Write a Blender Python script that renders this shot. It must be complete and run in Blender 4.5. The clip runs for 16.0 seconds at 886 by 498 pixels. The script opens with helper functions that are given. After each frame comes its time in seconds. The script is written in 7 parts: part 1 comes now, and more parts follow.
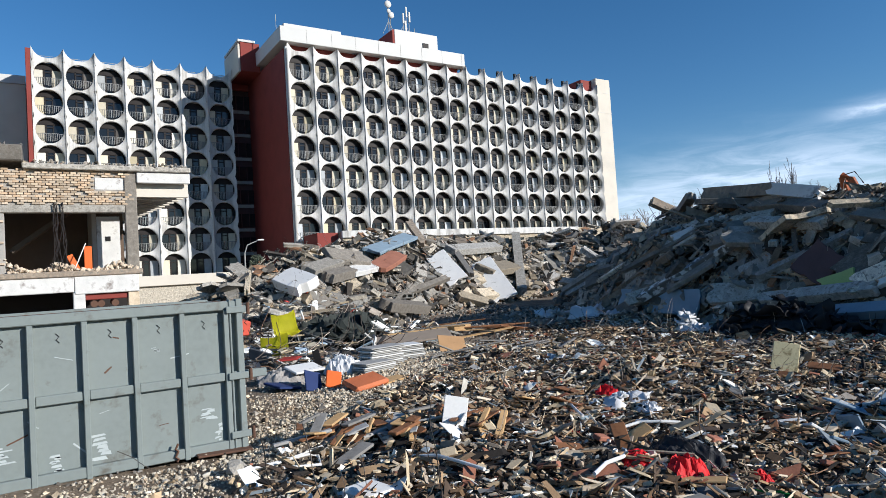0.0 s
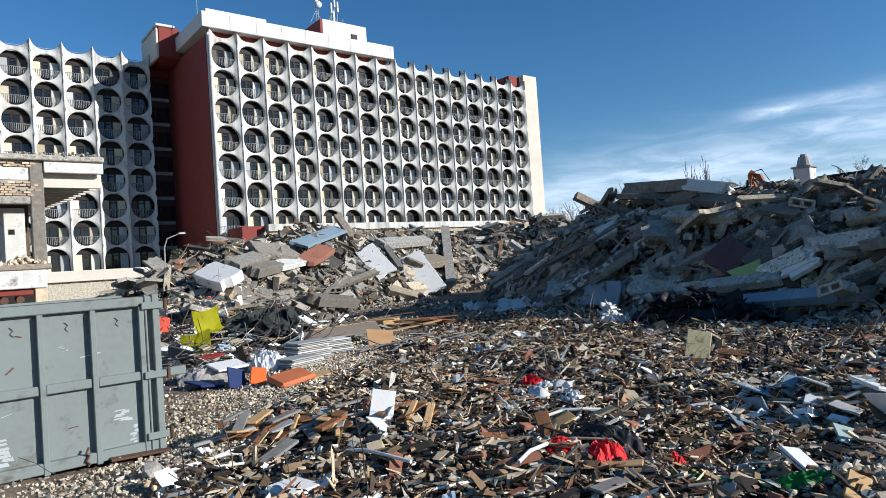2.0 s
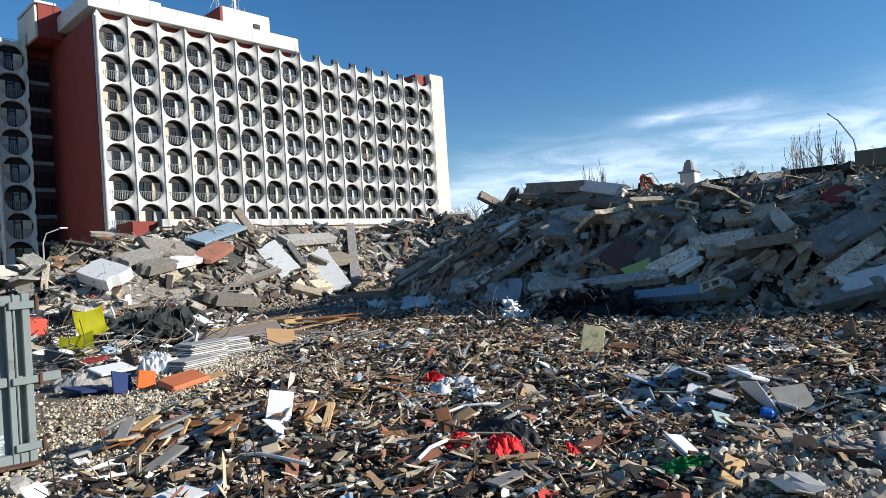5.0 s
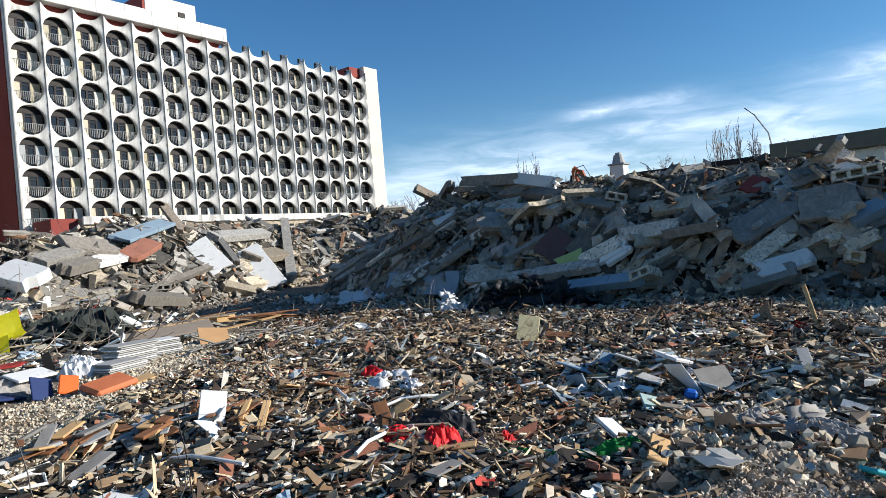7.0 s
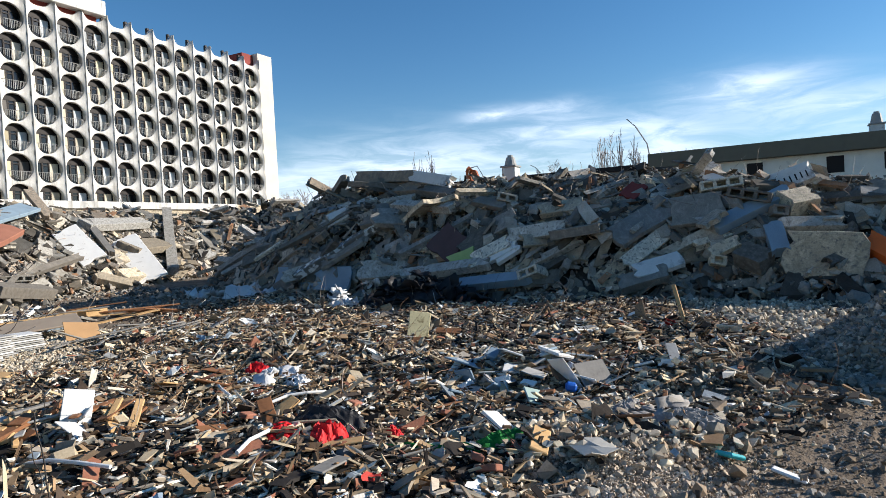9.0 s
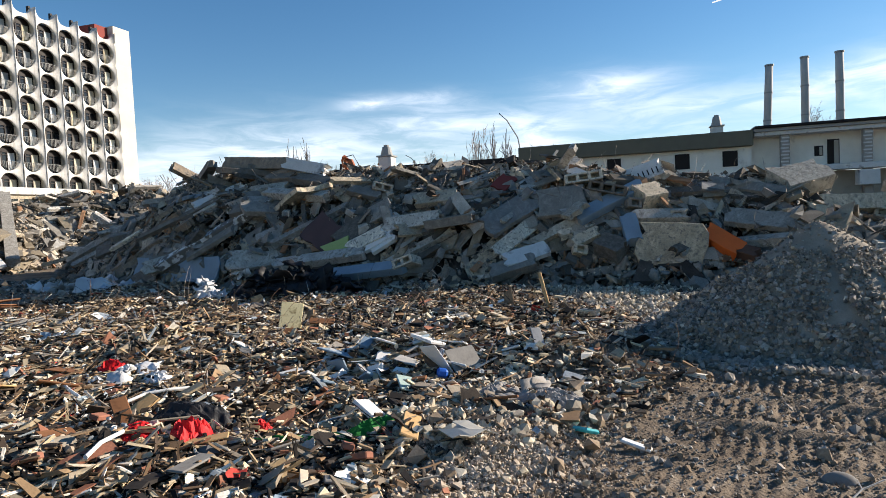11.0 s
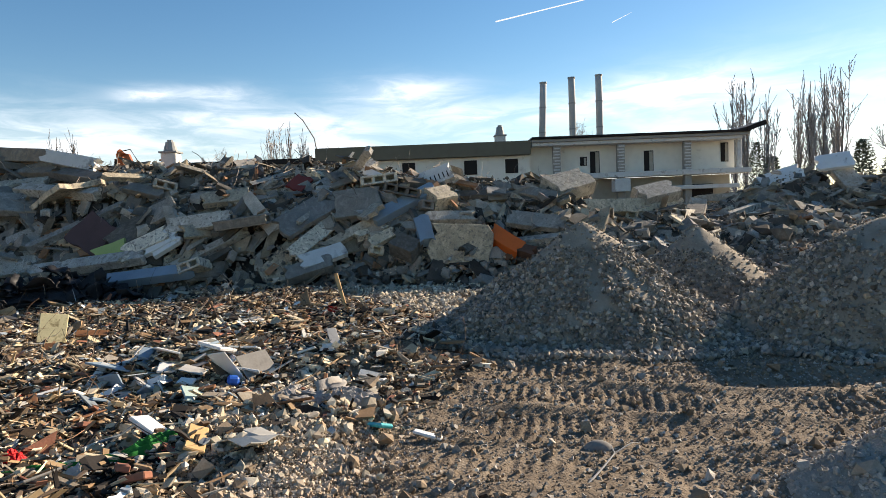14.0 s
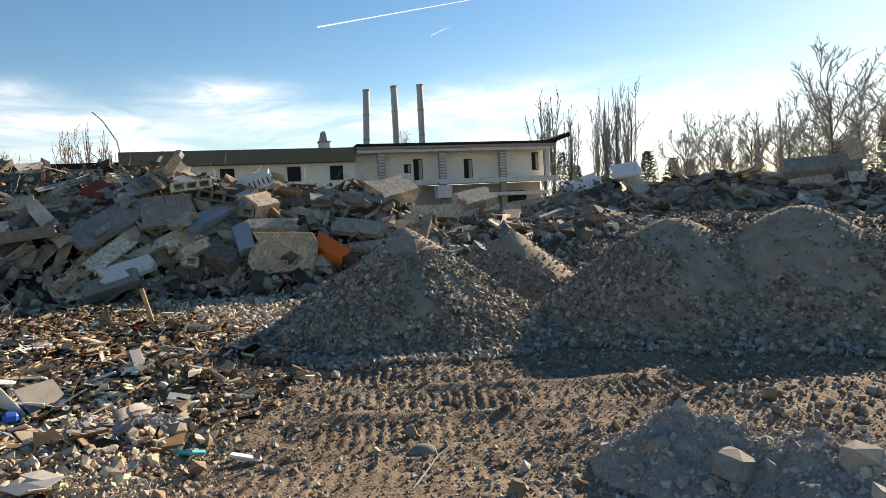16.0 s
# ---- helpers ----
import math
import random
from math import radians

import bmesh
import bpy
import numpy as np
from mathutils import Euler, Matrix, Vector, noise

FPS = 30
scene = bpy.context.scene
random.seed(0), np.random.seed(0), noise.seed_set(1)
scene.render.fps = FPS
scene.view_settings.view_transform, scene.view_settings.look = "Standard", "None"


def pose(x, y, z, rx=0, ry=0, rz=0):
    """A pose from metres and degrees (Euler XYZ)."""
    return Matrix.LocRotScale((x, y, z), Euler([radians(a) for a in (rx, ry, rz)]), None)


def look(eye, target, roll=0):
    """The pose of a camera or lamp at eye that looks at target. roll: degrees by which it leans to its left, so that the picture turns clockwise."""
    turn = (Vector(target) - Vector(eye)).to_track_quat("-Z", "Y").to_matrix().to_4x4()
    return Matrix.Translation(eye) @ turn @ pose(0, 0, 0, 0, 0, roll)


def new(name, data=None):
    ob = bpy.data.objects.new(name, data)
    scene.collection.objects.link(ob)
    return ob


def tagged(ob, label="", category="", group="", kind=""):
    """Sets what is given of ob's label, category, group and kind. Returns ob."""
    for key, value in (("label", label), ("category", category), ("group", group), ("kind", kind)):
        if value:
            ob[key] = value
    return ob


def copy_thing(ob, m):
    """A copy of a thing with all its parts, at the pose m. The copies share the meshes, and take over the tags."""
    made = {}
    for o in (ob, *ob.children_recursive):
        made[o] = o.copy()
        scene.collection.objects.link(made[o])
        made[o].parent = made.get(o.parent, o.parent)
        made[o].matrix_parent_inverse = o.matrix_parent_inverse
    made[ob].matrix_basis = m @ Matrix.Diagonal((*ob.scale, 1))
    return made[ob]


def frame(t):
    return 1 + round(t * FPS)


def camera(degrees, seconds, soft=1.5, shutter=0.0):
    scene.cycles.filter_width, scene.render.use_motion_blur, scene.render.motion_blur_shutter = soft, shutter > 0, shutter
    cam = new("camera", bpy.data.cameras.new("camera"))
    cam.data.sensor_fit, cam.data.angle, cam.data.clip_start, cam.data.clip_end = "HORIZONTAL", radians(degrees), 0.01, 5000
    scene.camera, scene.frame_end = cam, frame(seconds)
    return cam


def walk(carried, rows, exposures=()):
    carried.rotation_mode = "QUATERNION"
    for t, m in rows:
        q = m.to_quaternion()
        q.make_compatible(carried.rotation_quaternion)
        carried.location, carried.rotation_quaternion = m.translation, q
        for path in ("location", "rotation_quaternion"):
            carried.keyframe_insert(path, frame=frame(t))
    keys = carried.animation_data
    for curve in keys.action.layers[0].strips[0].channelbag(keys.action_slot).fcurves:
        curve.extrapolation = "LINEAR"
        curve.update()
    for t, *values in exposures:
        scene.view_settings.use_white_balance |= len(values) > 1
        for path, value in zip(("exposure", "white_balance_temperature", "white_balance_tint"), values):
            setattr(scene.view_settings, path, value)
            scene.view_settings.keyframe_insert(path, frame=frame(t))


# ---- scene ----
# ---- camera: a slow turn on the spot, carried by hand ----
cam = camera(69.6, 16.0, soft=0.45)
ROWS = [
    (0.0, 0.000, 0.000, 2.400, -32.30, 2.22, 3.58),
    (0.5, -0.007, -0.007, 2.389, -33.85, 1.63, 3.66),
    (1.0, 0.006, -0.001, 2.394, -35.23, 1.13, 3.66),
    (1.5, 0.021, -0.001, 2.391, -36.65, 1.14, 3.82),
    (2.0, 0.046, -0.005, 2.386, -38.54, 1.25, 3.86),
    (2.5, 0.064, -0.010, 2.386, -40.58, 1.01, 4.05),
    (3.0, 0.091, 0.000, 2.377, -42.68, 0.85, 3.70),
    (3.5, 0.117, 0.008, 2.371, -44.01, 0.68, 3.84),
    (4.0, 0.131, 0.019, 2.373, -44.83, 0.59, 3.84),
    (6.5, 0.146, -0.012, 2.354, -50.97, -0.07, 4.20),
    (7.0, 0.146, -0.023, 2.357, -52.47, -0.47, 4.64),
    (7.5, 0.151, -0.032, 2.347, -54.56, -0.61, 4.59),
    (8.0, 0.163, -0.021, 2.335, -56.97, -0.78, 3.90),
    (8.5, 0.173, -0.016, 2.328, -59.52, -1.01, 3.33),
    (11.0, 0.192, -0.084, 2.309, -72.91, -2.82, 2.66),
    (11.5, 0.195, -0.088, 2.297, -76.48, -2.86, 2.28),
    (12.0, 0.203, -0.098, 2.294, -79.31, -3.18, 2.03),
    (12.5, 0.206, -0.111, 2.297, -82.46, -3.33, 1.63),
    (13.0, 0.200, -0.115, 2.296, -85.69, -2.82, 1.19),
    (13.5, 0.194, -0.121, 2.290, -88.52, -2.89, 1.51),
    (14.0, 0.192, -0.139, 2.275, -90.87, -3.41, 2.32),
    (14.5, 0.222, -0.153, 2.265, -94.46, -3.80, 1.91),
    (15.0, 0.240, -0.182, 2.265, -98.05, -4.53, 3.46),
    (15.5, 0.270, -0.220, 2.258, -102.24, -4.63, 3.33),
    (16.0, 0.301, -0.246, 2.258, -106.24, -3.49, 2.96),
]
EXPO = [(0.0, 0.34, 5780, 9), (2.5, 0.37, 5780, 8), (3.5, 0.37, 5750, 8), (4.0, 0.48, 5800, 8), (7.0, 0.58, 5950, 8), (11.0, 0.77, 6650, 11), (13.5, 0.90, 7300, 12), (15.0, 1.09, 7650, 12), (16.0, 0.99, 7950, 13)]
walk(cam, [(t, pose(x, y, z, 90 + pitch, 0, yaw) @ pose(0, 0, 0, 0, 0, -lean))
           for t, x, y, z, yaw, pitch, lean in ROWS], EXPO)

# ---- sky and sun ----
SUN_AZ, SUN_EL = 146.0, 21.0
world = bpy.data.worlds.new("sky")
scene.world = world
world.use_nodes = True
wn, wl = world.node_tree.nodes, world.node_tree.links
wn.clear()
sky = wn.new("ShaderNodeTexSky")
sky.sky_type = "NISHITA"
sky.sun_disc = False
sky.sun_elevation = radians(SUN_EL)
sky.sun_rotation = radians(SUN_AZ)
sky.air_density, sky.dust_density, sky.ozone_density = 1.0, 0.1, 3.0
hs = wn.new("ShaderNodeHueSaturation")
hs.inputs["Saturation"].default_value = 1.22
wl.new(sky.outputs[0], hs.inputs["Color"])
# thin clouds low over the horizon
tc = wn.new("ShaderNodeTexCoord")
xyz = wn.new("ShaderNodeSeparateXYZ")
wl.new(tc.outputs["Generated"], xyz.inputs[0])


def calc(op, a, b):
    n = wn.new("ShaderNodeMath")
    n.operation = op
    for i, v in enumerate((a, b)):
        if isinstance(v, (int, float)):
            n.inputs[i].default_value = v
        else:
            wl.new(v, n.inputs[i])
    return n.outputs[0]


arc = 180 / math.pi
azim = calc("MULTIPLY", calc("ARCTAN2", xyz.outputs["X"], xyz.outputs["Y"]), arc)
elev = calc("MULTIPLY", calc("ARCSINE", xyz.outputs["Z"], 0.0), arc)
flat = wn.new("ShaderNodeCombineXYZ")
wl.new(azim, flat.inputs[0])
wl.new(elev, flat.inputs[1])
turn = wn.new("ShaderNodeMapping")
turn.inputs["Rotation"].default_value = (0, 0, radians(-9))
turn.inputs["Scale"].default_value = (0.13, 0.62, 1.0)
wl.new(flat.outputs[0], turn.inputs["Vector"])
puff = wn.new("ShaderNodeTexNoise")
puff.inputs["Scale"].default_value, puff.inputs["Detail"].default_value, puff.inputs["Roughness"].default_value = 1.3, 9.0, 0.6
puff.inputs["Distortion"].default_value = 0.6
wl.new(turn.outputs[0], puff.inputs["Vector"])


def span(v, a, b, c, d):
    n = wn.new("ShaderNodeMapRange")
    n.interpolation_type = "SMOOTHSTEP"
    for k, w in zip(("From Min", "From Max", "To Min", "To Max"), (a, b, c, d)):
        n.inputs[k].default_value = w
    wl.new(v, n.inputs["Value"])
    return n.outputs[0]


def cloud(az, el, wide, high, amount):
    """A soft patch of cloud round a bearing and a height, in degrees."""
    a = calc("DIVIDE", calc("SUBTRACT", azim, az), wide)
    b = calc("DIVIDE", calc("SUBTRACT", elev, el), high)
    return calc("MULTIPLY", calc("EXPONENT", calc("MULTIPLY", calc("ADD", calc("MULTIPLY", a, a), calc("MULTIPLY", b, b)), -1.0), 0.0), amount)


cover = 0.0
for az, el, wide, high, amount in ((61, 5.6, 11.0, 3.0, 0.95), (50, 4.2, 7.0, 2.3, 0.7), (66.8, 10.2, 2.0, 0.6, 1.0), (72.6, 10.4, 3.2, 0.7, 0.9), (74.5, 8.3, 6.0, 1.0, 1.0),
                                   (88.0, 10.2, 5.0, 1.3, 1.1), (81.5, 6.6, 4.5, 1.7, 0.9), (93, 8.0, 5.0, 1.4, 0.7), (111, 9.4, 5.5, 1.3, 1.1), (103, 8.4, 5.0, 1.2, 0.7), (122, 6.5, 14, 4.0, 0.7), (95, 2.5, 40, 3.2, 0.8)):
    cover = calc("ADD", cover, cloud(az, el, wide, high, amount))
cover = calc("MINIMUM", calc("MULTIPLY", cover, span(puff.outputs[0], 0.34, 0.70, 0.3, 1.0)), 0.9)
mixc = wn.new("ShaderNodeMixRGB")
wl.new(cover, mixc.inputs[0])
wl.new(hs.outputs[0], mixc.inputs[1])
mixc.inputs[2].default_value = (7.7, 8.7, 10.0, 1)
bg = wn.new("ShaderNodeBackground")
bg.inputs["Strength"].default_value = 0.083
wo = wn.new("ShaderNodeOutputWorld")
wl.new(mixc.outputs[0], bg.inputs["Color"])
wl.new(bg.outputs[0], wo.inputs["Surface"])

sun = new("sun", bpy.data.lights.new("sun", "SUN"))
sun.data.energy, sun.data.angle, sun.data.color = 5.0, radians(0.53), (1.0, 0.9, 0.77)
_a, _e = radians(SUN_AZ), radians(SUN_EL)
sun.matrix_world = look((math.sin(_a) * math.cos(_e) * 90, math.cos(_a) * math.cos(_e) * 90, math.sin(_e) * 90), (0, 0, 0))

# ---- materials ----
def nodes_of(name):
    m = bpy.data.materials.new(name)
    m.use_nodes = True
    nt = m.node_tree
    return m, nt.nodes, nt.links, nt.nodes["Principled BSDF"]


def ramp(nd, stops, constant=False):
    r = nd.new("ShaderNodeValToRGB")
    r.color_ramp.interpolation = "CONSTANT" if constant else "LINEAR"
    e = r.color_ramp.elements
    while len(e) < len(stops):
        e.new(0.5)
    for el, (p, c) in zip(e, stops):
        el.position, el.color = p, (*c, 1)
    return r


def surface(name, stops, scale=3.0, grain=40.0, rough=0.85, bump=0.3, vary=0.0, source="object", metal=0.0,
            spots=None, palette=None, bump_dist=0.01, stretch=None):
    """Two scales of noise over a ramp of colours; vary: each piece its own brightness; palette: each piece its own colour."""
    m, nd, ln, bs = nodes_of(name)
    tc = nd.new("ShaderNodeTexCoord")
    geo = nd.new("ShaderNodeNewGeometry")
    info = nd.new("ShaderNodeObjectInfo")
    where = geo.outputs["Position"] if source == "world" else tc.outputs["Object"]
    big = nd.new("ShaderNodeTexNoise")
    big.inputs["Scale"].default_value, big.inputs["Detail"].default_value = scale, 5.0
    fine = nd.new("ShaderNodeTexNoise")
    fine.inputs["Scale"].default_value, fine.inputs["Detail"].default_value = grain, 4.0
    ln.new(where, big.inputs["Vector"])
    ln.new(where, fine.inputs["Vector"])
    add = nd.new("ShaderNodeMath")
    add.operation = "MULTIPLY_ADD"
    ln.new(fine.outputs[0], add.inputs[0])
    add.inputs[1].default_value = 0.45
    half = nd.new("ShaderNodeMath")
    half.operation = "MULTIPLY"
    ln.new(big.outputs[0], half.inputs[0])
    half.inputs[1].default_value = 0.75
    ln.new(half.outputs[0], add.inputs[2])
    r = ramp(nd, stops)
    ln.new(add.outputs[0], r.inputs[0])
    colour = r.outputs[0]
    chance = geo.outputs["Random Per Island"] if source in ("island", "world") else info.outputs["Random"]
    if palette:
        pr = ramp(nd, palette, True)
        ln.new(chance, pr.inputs[0])
        mx = nd.new("ShaderNodeMixRGB")
        mx.blend_type = "MULTIPLY"
        mx.inputs[0].default_value = 1.0
        ln.new(colour, mx.inputs[1])
        ln.new(pr.outputs[0], mx.inputs[2])
        colour = mx.outputs[0]
    if vary:
        hs = nd.new("ShaderNodeHueSaturation")
        mr = nd.new("ShaderNodeMapRange")
        mr.inputs["To Min"].default_value, mr.inputs["To Max"].default_value = 1 - vary, 1 + vary
        sh = nd.new("ShaderNodeMath")
        sh.operation = "FRACT"
        sm = nd.new("ShaderNodeMath")
        sm.operation = "MULTIPLY"
        sm.inputs[1].default_value = 37.7
        ln.new(chance, sm.inputs[0])
        ln.new(sm.outputs[0], sh.inputs[0])
        ln.new(sh.outputs[0], mr.inputs["Value"])
        ln.new(mr.outputs[0], hs.inputs["Value"])
        ln.new(colour, hs.inputs["Color"])
        colour = hs.outputs[0]
    if spots:
        c, sc, lo, hi = spots
        sp = nd.new("ShaderNodeTexNoise")
        sp.inputs["Scale"].default_value, sp.inputs["Detail"].default_value = sc, 8.0
        sp.inputs["Roughness"].default_value = 0.65
        if stretch:
            mp = nd.new("ShaderNodeMapping")
            mp.inputs["Scale"].default_value = stretch
            ln.new(where, mp.inputs["Vector"])
            ln.new(mp.outputs[0], sp.inputs["Vector"])
        else:
            ln.new(where, sp.inputs["Vector"])
        sr = nd.new("ShaderNodeMapRange")
        sr.inputs["From Min"].default_value, sr.inputs["From Max"].default_value = lo, hi
        ln.new(sp.outputs[0], sr.inputs["Value"])
        mx2 = nd.new("ShaderNodeMixRGB")
        ln.new(sr.outputs[0], mx2.inputs[0])
        ln.new(colour, mx2.inputs[1])
        mx2.inputs[2].default_value = (*c, 1)
        colour = mx2.outputs[0]
    ln.new(colour, bs.inputs["Base Color"])
    bs.inputs["Roughness"].default_value = rough
    bs.inputs["Metallic"].default_value = metal
    bs.inputs["Specular IOR Level"].default_value = 0.25
    if bump:
        b = nd.new("ShaderNodeBump")
        b.inputs["Strength"].default_value, b.inputs["Distance"].default_value = bump, bump_dist
        ln.new(add.outputs[0], b.inputs["Height"])
        ln.new(b.outputs[0], bs.inputs["Normal"])
    return m


def grey(v, w=1.0):
    return (v * w, v, v / w)


CONC = surface("concrete", [(0.3, (0.21, 0.194, 0.166)), (0.6, (0.36, 0.335, 0.29)), (0.85, (0.53, 0.498, 0.436))], 5.0, 34, 0.95, 1.0, bump_dist=0.035,
               vary=0.48, spots=((0.19, 0.175, 0.152), 9.0, 0.5, 0.66),
               palette=[(0.0, (1, 1, 1)), (0.30, (0.84, 0.87, 0.92)), (0.44, (1.16, 1.05, 0.88)), (0.64, (0.5, 0.48, 0.465)), (0.80, (1.45, 1.4, 1.3)), (0.92, (1.0, 0.87, 0.76))])
PEELING = surface("peeling_white_paint", [(0.3, (0.5, 0.5, 0.49)), (0.6, (0.68, 0.68, 0.66)), (0.85, (0.76, 0.76, 0.74))], 4.0, 30, 0.9, 0.6, spots=((0.16, 0.15, 0.135), 3.6, 0.46, 0.5))
CHUNKS = surface("rubble_chunks", [(0.3, (0.135, 0.12, 0.1)), (0.62, (0.265, 0.24, 0.202)), (0.85, (0.41, 0.375, 0.32))], 3.0, 30, 0.95, 0.5,
                 vary=0.4, source="island",
                 palette=[(0.0, (1, 1, 1)), (0.28, (0.8, 0.84, 0.9)), (0.45, (1.1, 1.0, 0.84)), (0.58, (0.42, 0.41, 0.4)), (0.78, (1.5, 1.42, 1.36)), (0.86, (1.0, 0.62, 0.42)), (0.92, (0.24, 0.23, 0.23))])
# near-black: shade in the gaps between slabs is put into this colour
HEAPSHADE = surface("rubble_core", [(0.3, (0.025, 0.023, 0.021)), (0.6, (0.05, 0.046, 0.041)), (0.85, (0.1, 0.092, 0.082))], 1.2, 14, 0.98, 1.0, bump_dist=0.06, source="world")
DIRT = surface("dirt", [(0.3, (0.075, 0.055, 0.038)), (0.55, (0.15, 0.113, 0.079)), (0.8, (0.245, 0.19, 0.135))], 0.7, 30, 0.97, 1.0, bump_dist=0.05,
               source="world", spots=((0.28, 0.23, 0.175), 5.0, 0.52, 0.7))
GRAVEL = surface("gravel_stones", [(0.3, (0.15, 0.132, 0.108)), (0.6, (0.285, 0.252, 0.21)), (0.85, (0.43, 0.388, 0.335))], 6.0, 50, 0.9, 0.4, vary=0.38, source="island",
                 palette=[(0.0, (1, 1, 1)), (0.35, (0.84, 0.88, 0.94)), (0.55, (1.1, 1.02, 0.88)), (0.7, (0.55, 0.54, 0.53)), (0.9, (1.4, 1.37, 1.3))])
SAND = surface("gravel_sand", [(0.3, (0.18, 0.15, 0.112)), (0.6, (0.29, 0.246, 0.19)), (0.85, (0.4, 0.346, 0.278))], 3.5, 75, 0.97, 0.9, bump_dist=0.02, source="world")
# the near-black tone also stands for shade between the scraps
WOOD = [(0.0, (0.58, 0.40, 0.24)), (0.12, (0.32, 0.21, 0.125)), (0.25, (0.8, 0.62, 0.40)), (0.33, (0.16, 0.115, 0.085)), (0.44, (1.0, 0.84, 0.6)),
        (0.57, (0.54, 0.46, 0.37)), (0.62, (0.035, 0.03, 0.028)), (0.80, (1.32, 1.26, 1.14)), (0.86, (0.45, 0.2, 0.13)), (0.9, (0.8, 0.70, 0.57)), (0.975, (0.42, 0.5, 0.58))]
LITTER = surface("wood_and_board_litter", [(0.3, (0.32, 0.30, 0.275)), (0.6, (0.56, 0.54, 0.505)), (0.85, (0.74, 0.72, 0.68))], 4.0, 45, 0.85, 0.4, vary=0.35, source="island", palette=WOOD)
# dark scraps, blackened so the litter's gap shade is in their colour
GAPSHADE = surface("dark_rotten_litter", [(0.3, (0.012, 0.010, 0.009)), (0.6, (0.03, 0.024, 0.02)), (0.85, (0.06, 0.047, 0.038))], 5.0, 45, 0.95, 0.4, vary=0.5, source="island")
CHIPS = surface("broken_tile_chips", [(0.3, (0.48, 0.45, 0.41)), (0.6, (0.66, 0.63, 0.58)), (0.85, (0.76, 0.73, 0.68))], 5.0, 45, 0.8, 0.3, vary=0.35, source="island",
                palette=[(0.0, (0.85, 0.62, 0.40)), (0.13, (0.95, 0.8, 0.6)), (0.28, (0.5, 0.42, 0.34)), (0.46, (1.3, 1.24, 1.12)), (0.58, (0.5, 0.24, 0.16)), (0.66, (0.22, 0.185, 0.155)), (0.82, (0.07, 0.06, 0.055)), (0.93, (0.7, 0.55, 0.38))])
SHEETS = surface("torn_sheets", [(0.3, (0.5, 0.5, 0.49)), (0.6, (0.62, 0.62, 0.6)), (0.85, (0.7, 0.7, 0.68))], 4.0, 30, 0.7, 0.2, vary=0.3, source="island",
                 palette=[(0.0, (1.2, 1.19, 1.15)), (0.22, (0.8, 0.76, 0.69)), (0.4, (0.6, 0.48, 0.32)), (0.62, (0.07, 0.07, 0.075)), (0.74, (0.5, 0.62, 0.74)), (0.8, (0.16, 0.16, 0.17)), (0.9, (0.75, 0.66, 0.5)), (0.965, (0.7, 0.08, 0.06))])
WIRES = surface("wire", [(0.3, (0.05, 0.045, 0.04)), (0.7, (0.12, 0.10, 0.085))], 6, 40, 0.7, 0, vary=0.6, source="island",
                palette=[(0.0, (1, 1, 1)), (0.5, (1.6, 1.1, 0.8)), (0.7, (5, 4.8, 4.5)), (0.85, (0.5, 0.5, 0.5))])
WHITE = surface("facade_paint", [(0.3, (0.42, 0.408, 0.382)), (0.5, (0.575, 0.562, 0.532)), (0.75, (0.66, 0.648, 0.618))], 0.9, 9, 0.85, 0.15, vary=0.03, source="world",
                spots=((0.20, 0.19, 0.17), 1.5, 0.47, 0.78), stretch=(1.0, 1.0, 0.16))
PALEGRAVEL = surface("pale_gravel", [(0.3, (0.36, 0.312, 0.24)), (0.6, (0.504, 0.444, 0.348)), (0.85, (0.648, 0.588, 0.48))], 6.0, 50, 0.92, 0.4, vary=0.35, source="island",
                     palette=[(0.0, (1, 1, 1)), (0.4, (0.75, 0.73, 0.72)), (0.6, (1.15, 1.1, 1.0)), (0.85, (0.6, 0.52, 0.45))])
# tan soil, brightened so the strong sun on it is in the colour
CRUMB = surface("pale_tan_soil", [(0.3, (0.32, 0.26, 0.19)), (0.6, (0.49, 0.405, 0.31)), (0.85, (0.63, 0.54, 0.435))], 6.0, 50, 0.97, 0.5, vary=0.3, source="island")
EARTH = surface("earth_crumb", [(0.3, (0.141, 0.104, 0.069)), (0.6, (0.243, 0.183, 0.125)), (0.85, (0.335, 0.261, 0.186))], 6.0, 50, 0.97, 0.5, vary=0.35, source="island")
ASH = surface("grey_earth", [(0.3, (0.2, 0.178, 0.15)), (0.6, (0.31, 0.282, 0.243)), (0.85, (0.42, 0.387, 0.34))], 5.0, 70, 0.97, 1.0, bump_dist=0.025, source="world")
CLODS = surface("grey_clods", [(0.3, (0.22, 0.198, 0.168)), (0.6, (0.34, 0.31, 0.268)), (0.85, (0.46, 0.426, 0.375))], 7.0, 60, 0.95, 0.6, vary=0.3, source="island")
RODS = surface("bent_rods", [(0.3, (0.2, 0.16, 0.125)), (0.7, (0.36, 0.30, 0.25))], 6, 40, 0.8, 0, vary=0.5, source="island")


# ---- helpers of the scene ----
def part(name, bm, material, parent=None, label="", smooth=False):
    me = bpy.data.meshes.new(name)
    bm.to_mesh(me)
    bm.free()
    if material:
        me.materials.append(material)
    if smooth:
        me.shade_smooth()
    ob = new(name, me)
    if parent:
        ob.parent = parent
    if label:
        ob["label"] = label
    return ob


def piece(name, me, parent, m):
    ob = new(name, me)
    ob.parent = parent
    ob.matrix_local = m
    return ob


